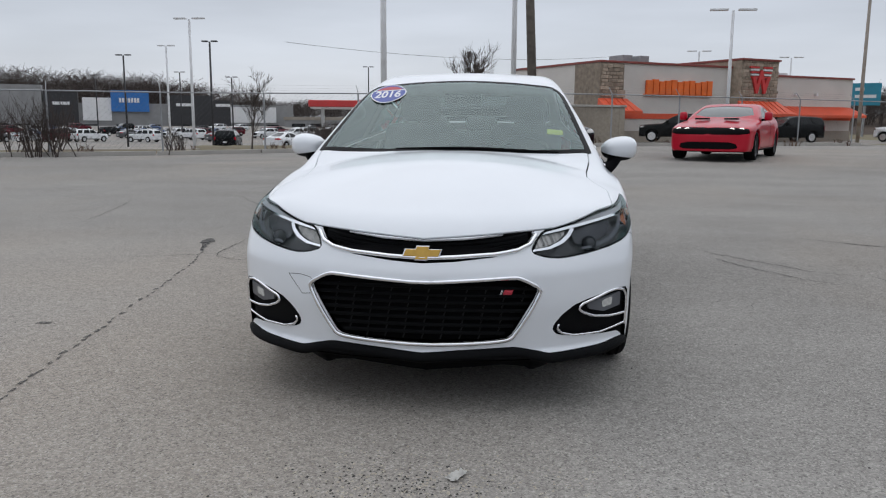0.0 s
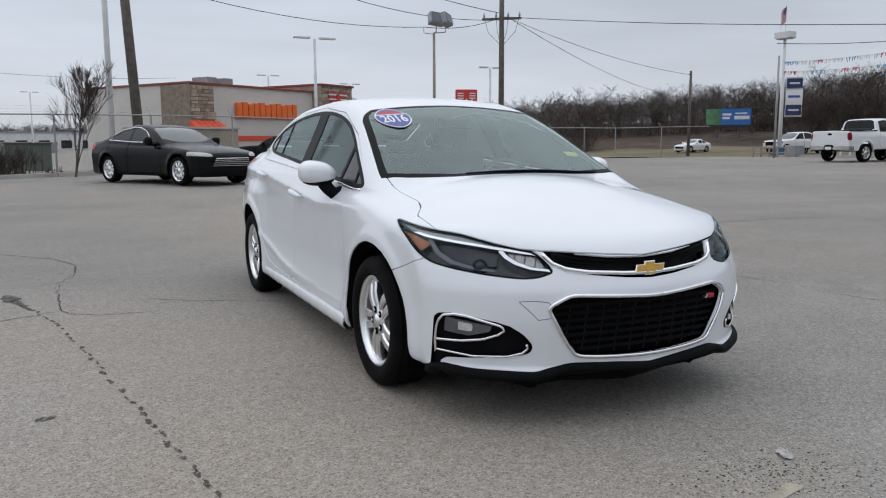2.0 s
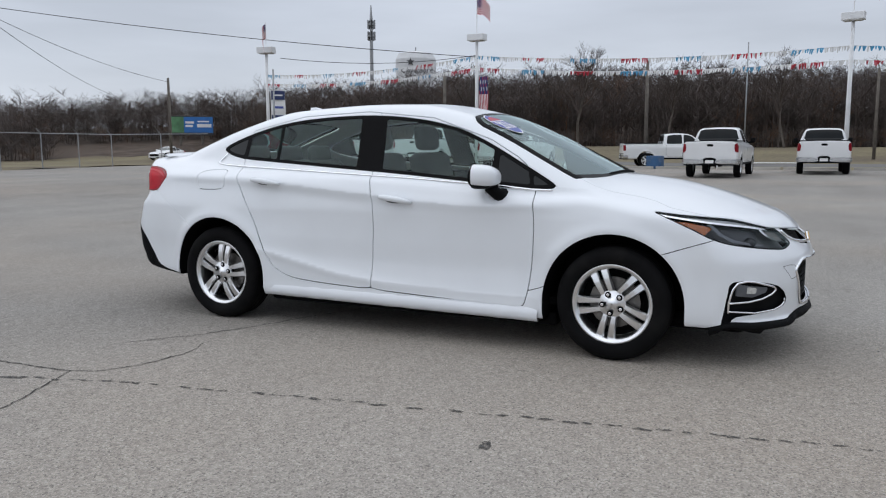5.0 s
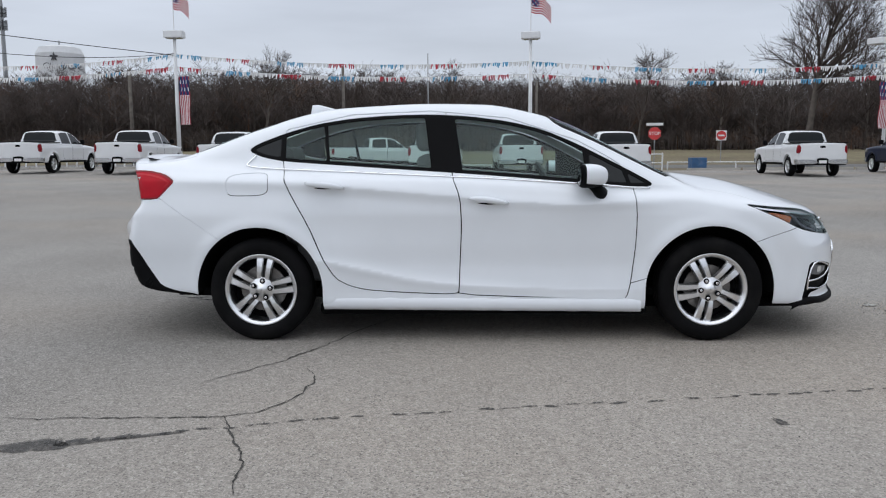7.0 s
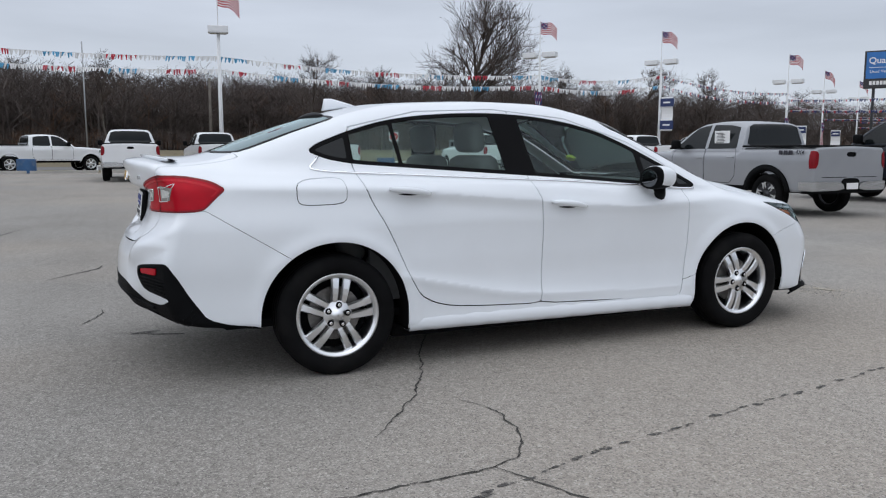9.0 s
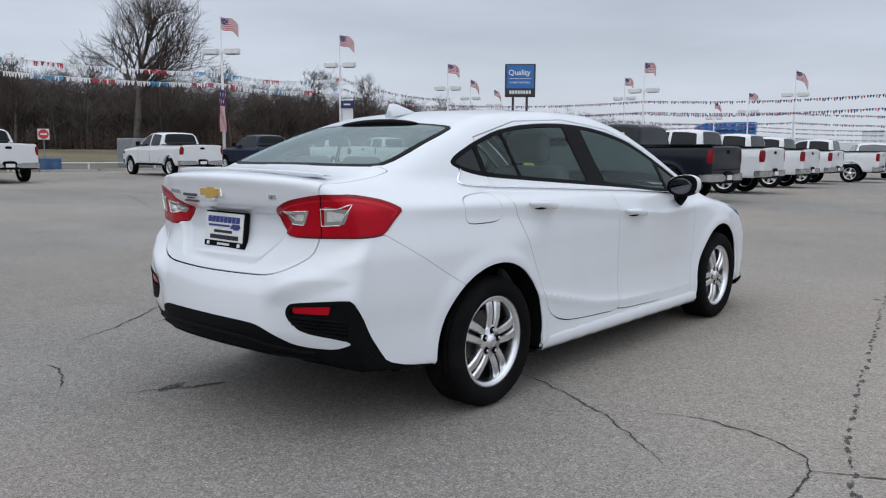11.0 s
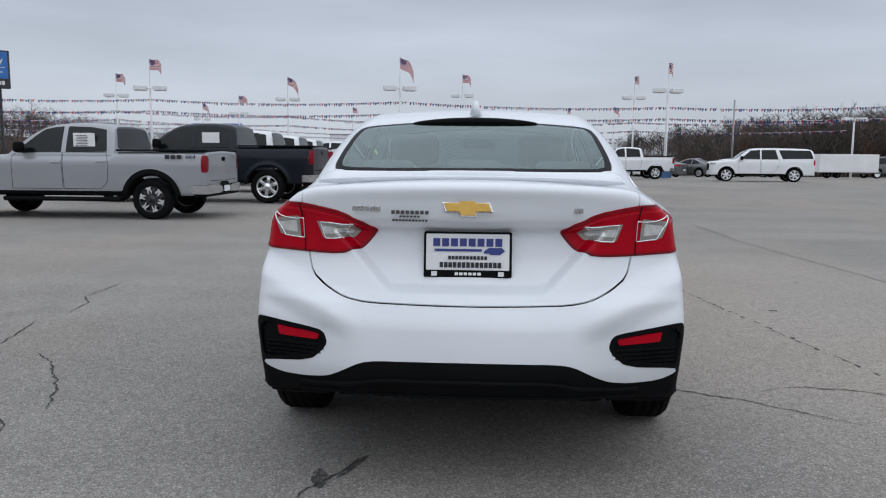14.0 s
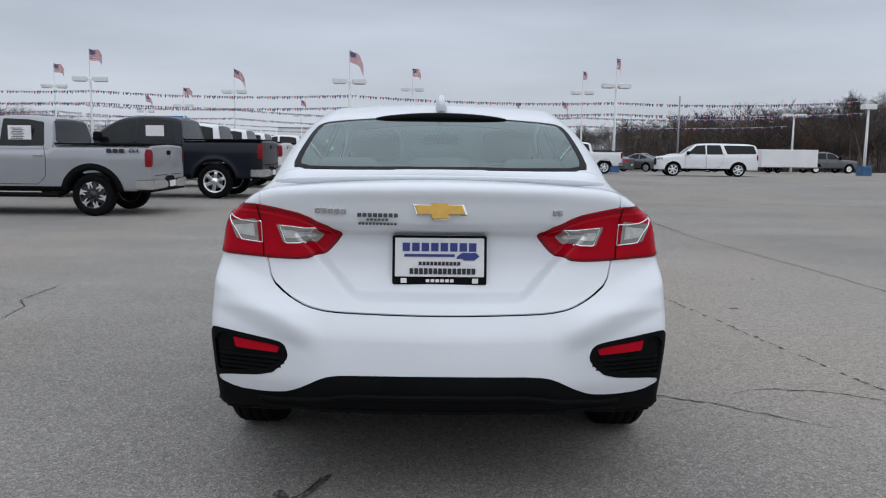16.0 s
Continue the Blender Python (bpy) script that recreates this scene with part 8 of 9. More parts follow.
# ---- used vehicle sign ----
def quality_sign():
    t = thing("pylon_sign", "blue sign reading Quality on two dark posts", "sign")
    for s in (-.62, .62):
        part("post", tube_bm([(s, 0, -1), (s, 0, 5.3)], .11, 8), POLE_BLACK, t)
    part("cabinet", box_bm((-1.36, -.28, 5.0), (1.36, .28, 7.9), .05), POLE_BLACK, t)
    part("blue_face", box_bm((-1.22, -.31, 5.75), (1.22, -.285, 7.78)), SIGN_BLUE, t, "blue sign face")
    part("divider", box_bm((-1.0, -.325, 6.58), (1.0, -.312, 6.62)), SIGN_WHITE, t)
    writing("word", "Quality", .66, SIGN_WHITE, pose(-.08, -.32, 7.12, 90, 0, 0), t, "white word Quality", .004, 0, .012)
    writing("line", "Used Vehicles", .32, SIGN_WHITE, pose(-.05, -.32, 6.28, 90, 0, 0), t, "small white words Used Vehicles", .004)
    for k in range(8):
        part("dealer_bar", box_bm((-.95 + k * .245, -.30, 5.26), (-.76 + k * .245, -.285, 5.56)), SIGN_WHITE, t)
    t.matrix_world = pose(38.7, -54.4, 1.0, 0, 0, 217)


quality_sign()


# ---- the restaurant: tan walls, stone tower, orange awnings ----
def restaurant():
    t = thing("restaurant", "tan stucco restaurant with stone tower and orange awnings", "building")
    zb = -1.2
    part("wall", box_bm((0, 0, zb), (15.1, 10, 5.55)), STUCCO, t, "pale tan stucco wall")
    part("wing", box_bm((19.9, .6, zb), (33.2, 9, 5.1)), STUCCO, t)
    part("tower", box_bm((15.1, -.8, zb), (19.9, 5, 6.13)), STONE, t, "stone-clad entrance tower")
    part("corner_tower", box_bm((-.15, -.15, zb), (2.4, 2.4, 5.50)), STONE, t, "stone-clad corner")
    for a, b, z in (((-.12, -.12), (15.1, 10.1), 5.55), ((19.9, .5), (33.3, 9.1), 5.1), ((15.0, -.95), (20.0, 5.1), 6.13)):
        part("coping", box_bm((a[0], a[1], z), (b[0], b[1], z + .16), .02), ROOF_RED, t, "red-brown roof edge")
    # red band and stone base
    part("band", box_bm((2.4, -.06, 1.55), (15.1, -.01, 1.95)), ORANGE, t, "orange band round the wall")
    part("base_course", box_bm((2.4, -.10, zb), (15.1, -.01, .65)), BLOCK_TAN, t)
    part("band", box_bm((19.9, .54, 1.55), (33.2, .59, 1.95)), ORANGE, t)
    part("base_course", box_bm((19.9, .50, zb), (33.2, .59, .65)), BLOCK_TAN, t)

    def awning(x0, x1, y0, out, z0, z1):
        bm = bmesh.new()
        p = [bm.verts.new(v) for v in ((x0, y0, z1), (x1, y0, z1), (x1 + .25, y0 - out, z0), (x0 - .25, y0 - out, z0), (x1 + .25, y0 - out, z0 - .22), (x0 - .25, y0 - out, z0 - .22), (x1, y0, z0 - .22), (x0, y0, z0 - .22))]
        for f in ((0, 1, 2, 3), (3, 2, 4, 5), (1, 6, 4, 2), (0, 3, 5, 7), (5, 4, 6, 7)):
            bm.faces.new([p[i] for i in f])
        bmesh.ops.recalc_face_normals(bm, faces=bm.faces)
        part("awning", bm, ORANGE, t, "orange metal awning")
        n = int((x1 - x0) / .6)
        for k in range(1, n):
            x = x0 + (x1 - x0) * k / n
            part("awning_rib", tube_bm([(x, y0 - .02, z1 + .02), (x, y0 - out, z0 + .02)], .025, 5), ORANGE, t)
    awning(-.3, 2.8, -.15, 1.3, 2.1, 3.0)
    awning(14.9, 20.1, -.8, 1.3, 2.0, 3.0)
    awning(20.3, 33.0, .6, 1.3, 2.0, 2.7)
    # windows and the door
    for x0, x1, y, z0, z1 in ((16.2, 18.8, -.82, -.2, 1.9), (21.0, 22.8, .58, .5, 1.9), (23.6, 25.6, .58, .5, 1.9), (26.6, 28.8, .58, .5, 1.9), (.4, 2.0, -.18, .3, 1.9)):
        w = part("window", box_bm((x0, y - .05, z0), (x1, y - .01, z1)), POLE_BLACK, t)
        n = 3
        for k in range(n):
            a, b = x0 + .06 + (x1 - x0 - .06) * k / n, x0 + (x1 - x0 - .06) * (k + 1) / n
            part("pane", box_bm((a, y - .08, z0 + .06), (b, y - .055, z1 - .06)), WINDOW_DARK, w)
    # sign blocks on the long wall
    for k in range(11):
        part("sign_block", box_bm((4.9 + k * .70, -.26, 3.35), (5.50 + k * .70, -.04, 4.4 + .08 * math.sin(k * 2.1)), .03), ORANGE_SIGN, t)
    part("sign_tray", box_bm((4.75, -.12, 3.25), (12.6, -.02, 3.40)), ORANGE_SIGN, t)
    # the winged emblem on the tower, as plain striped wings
    for s in (-1, 1):
        for k in range(5):
            z = 5.62 - k * .19
            part("emblem_bar", prism_bm([(17.5 + s * .30, z - .06), (17.5 + s * (1.45 - .06 * k), z - .06), (17.5 + s * (1.45 - .06 * k), z + .06), (17.5 + s * .30, z + .06)], -.95, -.82, "xz"), RED_SIGN if k % 2 == 0 else SIGN_WHITE, t)
        part("emblem_leg", prism_bm([(17.5 + s * 1.16, 4.92), (17.5 + s * .60, 3.60), (17.5 + s * .38, 3.60), (17.5, 4.8), (17.5, 5.40), (17.5 + s * .14, 5.40), (17.5 + s * .50, 4.30), (17.5 + s * .76, 4.92)], -.99, -.84, "xz"), RED_SIGN, t)
    for x in (6.4, 8.4):
        part("roof_unit", box_bm((x, 3.5, 5.6), (x + 1.1, 5.0, 6.6), .04), POLE_GREY, t, "grey rooftop unit")
    part("roof_unit", box_bm((24, 3, 4.9), (27.5, 6, 5.7), .04), STUCCO_WHITE, t)
    for x in (21.5, 24.5, 27.5):
        part("wall_lamp", box_bm((x, .40, 3.6), (x + .3, .60, 3.85), .03), POLE_WHITE, t)
    # service wall on the short side
    part("meter_box", box_bm((-.14, 5.5, 1.6), (-.02, 6.2, 2.6)), POLE_GREY, t)
    t.matrix_world = pose(4.7, 45.6, 0, 0, 0, 32.3) @ Matrix.Diagonal((.735, 1.05, .865, 1))
    # stones that can be told apart on the tower
    rnd = random.Random(9)
    st = {}
    for k in range(6):
        w, h = .32 + .12 * k, .20 + .03 * (k % 3)
        st[k] = box_bm((-w / 2, -.05, -h / 2), (w / 2, 0, h / 2), .02, 1)
        me = bpy.data.meshes.new("stone")
        st[k].to_mesh(me)
        st[k].free()
        me.materials.append(STONE)
        st[k] = me
    for x0, x1, y, z0, z1, host in ((15.15, 19.85, -.80, 3.1, 6.08, "tower"), (-.1, 2.35, -.15, 3.1, 5.4, "corner_tower")):
        par = next(o for o in t.children if o.name.split(".")[0] == host)
        z = z0
        while z < z1 - .1:
            x = x0 + rnd.uniform(.1, .3)
            while x < x1 - .2:
                k = rnd.randrange(6)
                w = .32 + .12 * k
                if x + w / 2 < x1:
                    ob = new("stone", st[k])
                    ob.parent = par
                    ob.location = (x + w / 2 - .1, y - .005 * rnd.random(), z + .12)
                x += w + .03
            z += .26


restaurant()


def block_wall():
    t = thing("enclosure_wall", "tan concrete block enclosure wall behind the fence", "wall")
    part("wall", box_bm((0, 0, -.3), (3.4, .3, 1.75), .02), BLOCK_TAN, t)
    part("wall", box_bm((3.4, 0, -.3), (3.7, 5, 1.75), .02), BLOCK_TAN, t)
    part("cap", box_bm((-.05, -.05, 1.75), (3.75, .35, 1.84), .01), CONCRETE, t)
    t.matrix_world = pose(1.2, 27.8, 0, 0, 0, 28)


block_wall()


def roadside_signs():
    t = thing("pole_sign", "red and white roadside sign with a reader board", "sign")
    part("post", tube_bm([(0, 0, -.5), (0, 0, 5.0)], .16, 8), POLE_GREY, t)
    part("cabinet", box_bm((-1.0, -.25, 4.1), (1.0, .25, 6.0), .04), RED_SIGN, t)
    part("white_border", box_bm((-.98, -.27, 4.12), (.98, -.255, 4.22)), SIGN_WHITE, t)
    for k in range(3):
        for sd in (-1, 1):
            part("white_bar", box_bm((sd * .55 - .28, -.28, 5.15 + .22 * k), (sd * .55 + .28, -.255, 5.25 + .22 * k)), SIGN_WHITE, t)
    for sd in (-1, 1):
        part("white_leg", prism_bm([(sd * .62, 5.1), (sd * .30, 4.4), (sd * .20, 4.4), (0, 5.0), (0, 5.2), (sd * .26, 4.75), (sd * .46, 5.1)], -.28, -.255, "xz"), SIGN_WHITE, t)
    part("reader_board", box_bm((-1.3, -.2, 2.5), (1.3, .2, 3.9), .03), SIGN_WHITE, t)
    for k in range(3):
        part("reader_line", box_bm((-1.1, -.23, 2.75 + .4 * k), (.8 - .3 * k, -.205, 2.92 + .4 * k)), INK, t)
    t.matrix_world = pose(45.6, 88.6, -.4, 0, 0, -20) @ Matrix.Diagonal((1.42, 1.42, 1.42, 1))
    t = thing("hanging_sign", "teal square sign on the restaurant's far side", "sign")
    part("panel", box_bm((0, 0, 3.1), (2.7, .15, 5.3), .03), SIGN_TEAL, t)
    part("post", tube_bm([(1.35, .2, -.4), (1.35, .2, 3.5)], .12, 8), POLE_GREY, t)
    for z, w in ((4.7, .8), (4.0, 1.9)):
        part("sign_line", box_bm((.4, -.02, z - .16), (.4 + w, -.005, z + .16)), SIGN_WHITE, t)
    t.matrix_world = pose(32.3, 78.7, -.2, 0, 0, -20)
    t = thing("billboard", "billboard with a green and blue picture above the road", "billboard")
    for x in (1.6, 4.6):
        part("post", tube_bm([(x, .4, -1.0), (x, .4, 3.4)], .18, 8), WOOD_POLE, t)
    part("frame", box_bm((0, 0, 3.2), (6.2, .3, 5.95), .03), POLE_BLACK, t)
    part("sky_panel", box_bm((2.1, -.03, 3.6), (6.1, -.005, 5.85)), SIGN_BLUE, t)
    part("picture_panel", box_bm((.08, -.03, 3.6), (2.1, -.005, 5.85)), SIGN_GREEN, t)
    for x0, x1, z0, z1 in ((2.3, 3.5, 4.9, 5.2), (2.3, 3.3, 4.4, 4.7), (3.9, 5.9, 4.35, 4.85), (4.0, 5.6, 5.1, 5.3)):
        part("printed_bar", box_bm((x0, -.04, z0), (x1, -.032, z1)), SIGN_WHITE, t)
    t.matrix_world = pose(80.8, 82.0, 0, 0, 0, -45)


roadside_signs()


# ---- the superstore and what lies beyond it ----
def superstore():
    t = thing("superstore", "long grey and dark superstore with a blue sign panel", "building")
    L = 75
    part("wall", box_bm((0, 0, -3), (L, 30, 6.8)), STUCCO_GREY, t)
    for x0, x1, z, mat in ((-8, 9.5, 11.2, STUCCO_GREY), (10.0, 18.0, 9.8, POLE_BLACK), (40.5, 52, 9.2, POLE_BLACK), (52, 57, 8.0, POLE_BLACK)):
        part("raised_front", box_bm((x0, -.8, -3), (x1, 8, z)), mat, t)
    part("white_panel", box_bm((19, -.4, 2.2), (26, .3, 8.2)), SIGN_WHITE, t)
    part("blue_panel", box_bm((26, -.9, 4.6), (35.5, .4, 10.2)), SIGN_BLUE, t, "blue sign panel")
    for k in range(7):
        part("sign_bar", box_bm((28 + k * .75, -1.0, 7.0), (28.55 + k * .75, -.92, 8.2)), SIGN_WHITE, t)
    part("white_panel", box_bm((57, -.3, 1.8), (70, .3, 6.2)), SIGN_WHITE, t)
    for x0 in (12, 42.5, 53):
        part("sign_bar", box_bm((x0, -.95, 6.2), (x0 + 4, -.85, 7.0)), SIGN_WHITE, t)
    for k in range(9):
        part("entry_glass", box_bm((3 + k * 8, -.95, -2.5), (6.5 + k * 8, -.85, 1.2)), WINDOW_DARK, t)
    t.matrix_world = pose(-133.4, 183.6, -1.7, 0, 0, 30)
    t = thing("strip_mall", "low tan strip of shops across the far lot", "building")
    part("wall", box_bm((0, 0, -2), (62, 18, 2.6)), STUCCO_GREY, t)
    part("roof_band", box_bm((-.2, -.2, 2.2), (62.2, 18.2, 3.0)), BLOCK_TAN, t)
    for k in range(12):
        part("shop_window", box_bm((2 + k * 5, -.2, -1), (5.6 + k * 5, -.05, 1.2)), WINDOW_DARK, t)
    t.matrix_world = pose(-66, 205, -1.2, 0, 0, 8)
    t = thing("hotel", "four-storey grey hotel on the horizon", "building")
    part("wall", box_bm((0, 0, -2), (24, 14, 19.5)), STUCCO_GREY, t)
    part("tower", box_bm((4, -1, -2), (9, 14, 21)), STUCCO_WHITE, t)
    for r in range(4):
        for k in range(9):
            part("window", box_bm((1 + k * 2.5, -.2 if not 4 < 1 + k * 2.5 < 9 else -1.2, 9 + r * 2.6), (2.4 + k * 2.5, -.05 if not 4 < 1 + k * 2.5 < 9 else -1.05, 10.5 + r * 2.6)), WINDOW_DARK, t)
    t.matrix_world = pose(-64, 388, -2.5, 0, 0, 4) @ Matrix.Diagonal((.8, 1, 1, 1))
    t = thing("fuel_canopy", "flat red and white canopy on slim white posts", "canopy")
    part("canopy", box_bm((-3.8, 0, 2.15), (1.6, 5, 2.55), .03), RED_SIGN, t)
    part("underside", box_bm((-3.7, .1, 2.05), (1.5, 4.9, 2.14)), SIGN_WHITE, t)
    for x in (-3, .8):
        part("post", tube_bm([(x, 1.5, -1.3), (x, 1.5, 2.2)], .10, 8), POLE_WHITE, t)
        part("pump", box_bm((x + .5, 1.2, -1.1), (x + 1.2, 1.8, 1.0), .04), SIGN_WHITE, t)
    t.matrix_world = pose(-9.4, 43.2, -.22, 0, 0, 12)
    # flat store roofs far off
    for x, y, w, d, h, n, mat in ((-30, 260, 60, 20, 5.5, "warehouse", STUCCO_WHITE), (5, 240, 26, 16, 6, "shop", STUCCO_WHITE)):
        ob = thing(n, "low flat-roofed building beyond the far car park", "building")
        part("wall", box_bm((0, 0, -2), (w, d, h - 1)), mat, ob)
        part("roof_edge", box_bm((-.2, -.2, h - 1), (w + .2, d + .2, h - .5)), POLE_GREY, ob)
        for k in range(int(w / 6)):
            part("window", box_bm((2 + k * 6, -.1, 0), (5 + k * 6, -.03, 2.4)), WINDOW_DARK, ob)
        ob.matrix_world = pose(x, y, 0, 0, 0, 3)


superstore()


# ---- dealership hall ----
def dealership():
    t = thing("dealership_hall", "long low white dealership hall with a dark bay door", "building")
    zb = -2.2
    part("wall", box_bm((-16, -140, zb), (30, -119, 2.5)), STUCCO_WHITE, t, "white metal wall")
    part("upper_wall", box_bm((-15.9, -139.9, 2.5), (26, -121, 4.2)), STUCCO_WHITE, t)
    part("fascia", box_bm((-16.3, -118.98, 1.6), (9.9, -118.0, 3.3)), SIGN_WHITE, t)
    # the wall is not cut: a black panel stands for the bay's shaded inside
    part("bay_opening", box_bm((3.0, -119.05, zb), (8.9, -118.95, 1.6)), POLE_BLACK, t, "flat black panel for the shade inside the open bay")
    part("bay_side", box_bm((2.7, -118.96, zb), (3.0, -118.1, 1.6)), STUCCO_WHITE, t)
    for x in (13, 16.5, 20):
        part("window", box_bm((x, -119.06, -.3), (x + 2.2, -118.96, .8)), WINDOW_DARK, t)
    part("low_wing", box_bm((-19.6, -138, zb), (-16, -119.5, 2.9)), STUCCO_WHITE, t)
    for x, w in ((14, 2.2), (-1, 1.2), (-8, 1.4)):
        part("roof_unit", box_bm((x, -128, 4.2), (x + w, -126, 5.7), .05), POLE_GREY, t)
    part("roof_seam", box_bm((-15.9, -120.98, 4.05), (26, -120.9, 4.25)), POLE_GREY, t)
    t = thing("service_building", "white building with a blue corner fascia behind the trucks", "building")
    part("wall", box_bm((30, -118, zb), (62, -100, 2.8)), STUCCO_WHITE, t)
    part("blue_fascia", box_bm((33.5, -99.9, 2.6), (40, -99.4, 5.0)), SIGN_BLUE, t, "blue fascia")
    part("blue_arch", prism_bm([(33.5, 5.0), (40, 5.0), (41.5, 4.4), (41.5, 3.8), (33.5, 4.2)], -99.3, -98.9, "xz"), SIGN_BLUE, t)
    for k in range(6):
        part("window", box_bm((42 + k * 3, -100.0, -1), (44.4 + k * 3, -99.9, 1.6)), WINDOW_DARK, t)
    t = thing("cargo_trailer", "long white enclosed cargo trailer", "trailer")
    part("box", box_bm((-2.6, -1.1, .55), (2.6, 1.1, 2.0), .04), SIGN_WHITE, t)
    for s in (-.5, .4):
        wheel(t, "wheel", (s * 1.0, 1.02, .36), .34, .2, .2, 6, 1, detail=1, lugs=False).rotation_euler = (0, 0, radians(-90))
    part("drawbar", tube_bm([(2.6, 0, .5), (3.8, 0, .5)], .06, 6), POLE_BLACK, t)
    t.matrix_world = pose(-24.3, -51.4, gz(-24, -51), 0, 0, 186) @ Matrix.Diagonal((.8, 1, .85, 1))


dealership()


# ---- water tower and radio mast ----
def skyline():
    t = thing("water_tower", "wide white water tank on the hill with dark script", "water tower")
    part("tank", lathe_bm([(3, .1), (3, 8.3), (36.5, 8.3), (38.8, 7.2), (39.6, 4), (39.9, .1)], 40, "z"), STUCCO_WHITE, t, smooth=False)
    part("finial", tube_bm([(0, 0, 39.8), (0, 0, 41.5)], .3, 6), POLE_GREY, t)
    writing("script", "Claremore", 2.9, INK, pose(-8.45, -.2, 31.5, 90, 0, -90 + 0), t, "dark word Claremore", .05, .25)
    star = [(math.cos(math.pi / 2 + k * math.pi / 5) * (1.7 if k % 2 == 0 else .7), 34.8 + math.sin(math.pi / 2 + k * math.pi / 5) * (1.7 if k % 2 == 0 else .7)) for k in range(10)]
    bm = prism_bm(star, -8.55, -8.35, "yz")
    bmesh.ops.translate(bm, verts=bm.verts, vec=(0, 2.2, 0))
    part("star", bm, INK_GREY, t)
    t.matrix_world = pose(288, 149.1, 1.0, 0, 0, 28)
    t = thing("radio_mast", "tall grey radio mast with panel antennas", "mast")
    part("mast", tube_bm([(0, 0, 0), (0, 0, 28), (0, 0, 31)], [.55, .36, .1], 8), POLE_GREY, t)
    for zc in (24.0, 26.6):
        for k in range(5):
            a = k * 2 * math.pi / 5
            part("antenna", box_bm((math.cos(a) * .8 - .16, math.sin(a) * .8 - .16, zc - 1), (math.cos(a) * .8 + .16, math.sin(a) * .8 + .16, zc + 1), .04), POLE_BLACK if k % 2 else POLE_GREY, t)
        part("collar", lathe_bm([(zc - .2, .4), (zc - .2, .9), (zc + .2, .9), (zc + .2, .4)], 10, "z"), POLE_GREY, t)
    t.matrix_world = pose(279.6, 165.1, 5.0) @ Matrix.Scale(1.75, 4)


skyline()
# ---- bare winter trees, woods and brush ----
def grow(V, F, base, h, spread, rnd, trunk=.16, levels=4, kids=4, sides=3, up=.5, twig=.012, lean=(0, 0), fine=False, low=.28, reach=.5, first=0):
    """Adds a bare branching tree to the lists V, F. Each branch is a thin tapered tube."""
    def limb(p, d, length, r, lvl):
        n = 1 if lvl >= levels and fine else (3 if lvl < 2 else 2)
        pts, q = [p], p
        for k in range(n):
            d = (d + Vector((rnd.uniform(-.22, .22), rnd.uniform(-.22, .22), rnd.uniform(-.05, .16)))).normalized()
            q = q + d * (length / n)
            pts.append(q)
        i0 = len(V)
        flat = fine and lvl >= levels - 1
        ref = Vector((0, 0, 1)) if abs(d.z) < .85 else Vector((1, 0, 0))
        a = d.cross(ref).normalized()
        b = d.cross(a)
        for k, c in enumerate(pts):
            rr = max(r * (1 - .72 * k / n), twig * .5)
            for s in range(2 if flat else sides):
                th = 2 * math.pi * s / (2 if flat else sides)
                V.append(tuple(c + (a * math.cos(th) + b * math.sin(th)) * rr))
        for k in range(n):
            if flat:
                F.append((i0 + k * 2, i0 + k * 2 + 1, i0 + k * 2 + 3, i0 + k * 2 + 2))
                continue
            for s in range(sides):
                F.append((i0 + k * sides + s, i0 + k * sides + (s + 1) % sides, i0 + (k + 1) * sides + (s + 1) % sides, i0 + (k + 1) * sides + s))
        if lvl >= levels:
            return
        for k in range((first or kids + 1) if lvl == 0 else kids):
            f = rnd.uniform(.35, 1.0) if lvl else rnd.uniform(low, 1.0)
            at = pts[0].lerp(pts[-1], f) if n == 1 else pts[min(int(f * n), n - 1)].lerp(pts[min(int(f * n) + 1, n)], (f * n) % 1)
            th = rnd.uniform(0, 2 * math.pi)
            side = (a * math.cos(th) + b * math.sin(th))
            nd = (d * rnd.uniform(.5, .9) + side * spread * rnd.uniform(.6, 1.1) + Vector((0, 0, up * rnd.uniform(.2, .8)))).normalized()
            limb(at, nd, length * (rnd.uniform(.30, .46) * (1.25 - .85 * f) if lvl == 0 and first else rnd.uniform(.50, .80)), max(r * .50 * (1 - .35 * f), twig), lvl + 1)
    limb(Vector(base), Vector((lean[0], lean[1], 1)).normalized(), h * reach, trunk, 0)


def tree(x, y, h, seed, label, levels=5, kids=4, spread=.75, trunk=.2, twig=.012, mat=TWIG, low=.28, reach=.5, first=0):
    rnd = random.Random(seed)
    t = thing("bare_tree", label, "tree", "bare trees")
    V, F = [], []
    z = gz(x, y)
    grow(V, F, (0, 0, -.1), h, spread, rnd, trunk, levels, kids, 3, .45, twig, (0, 0), False, low, reach, first)
    V = np.array(V)
    V *= h / V[:, 2].max()
    cut = len(F)
    n = 9
    part("trunk", (V[:12], F[:n]), BARK, t, smooth=True)
    G = np.array(F[n:]) - 12
    part("crown", (V[12:], G), mat, t, "bare branching crown")
    t.matrix_world = pose(x, y, z, 0, 0, seed * 37)
    return t


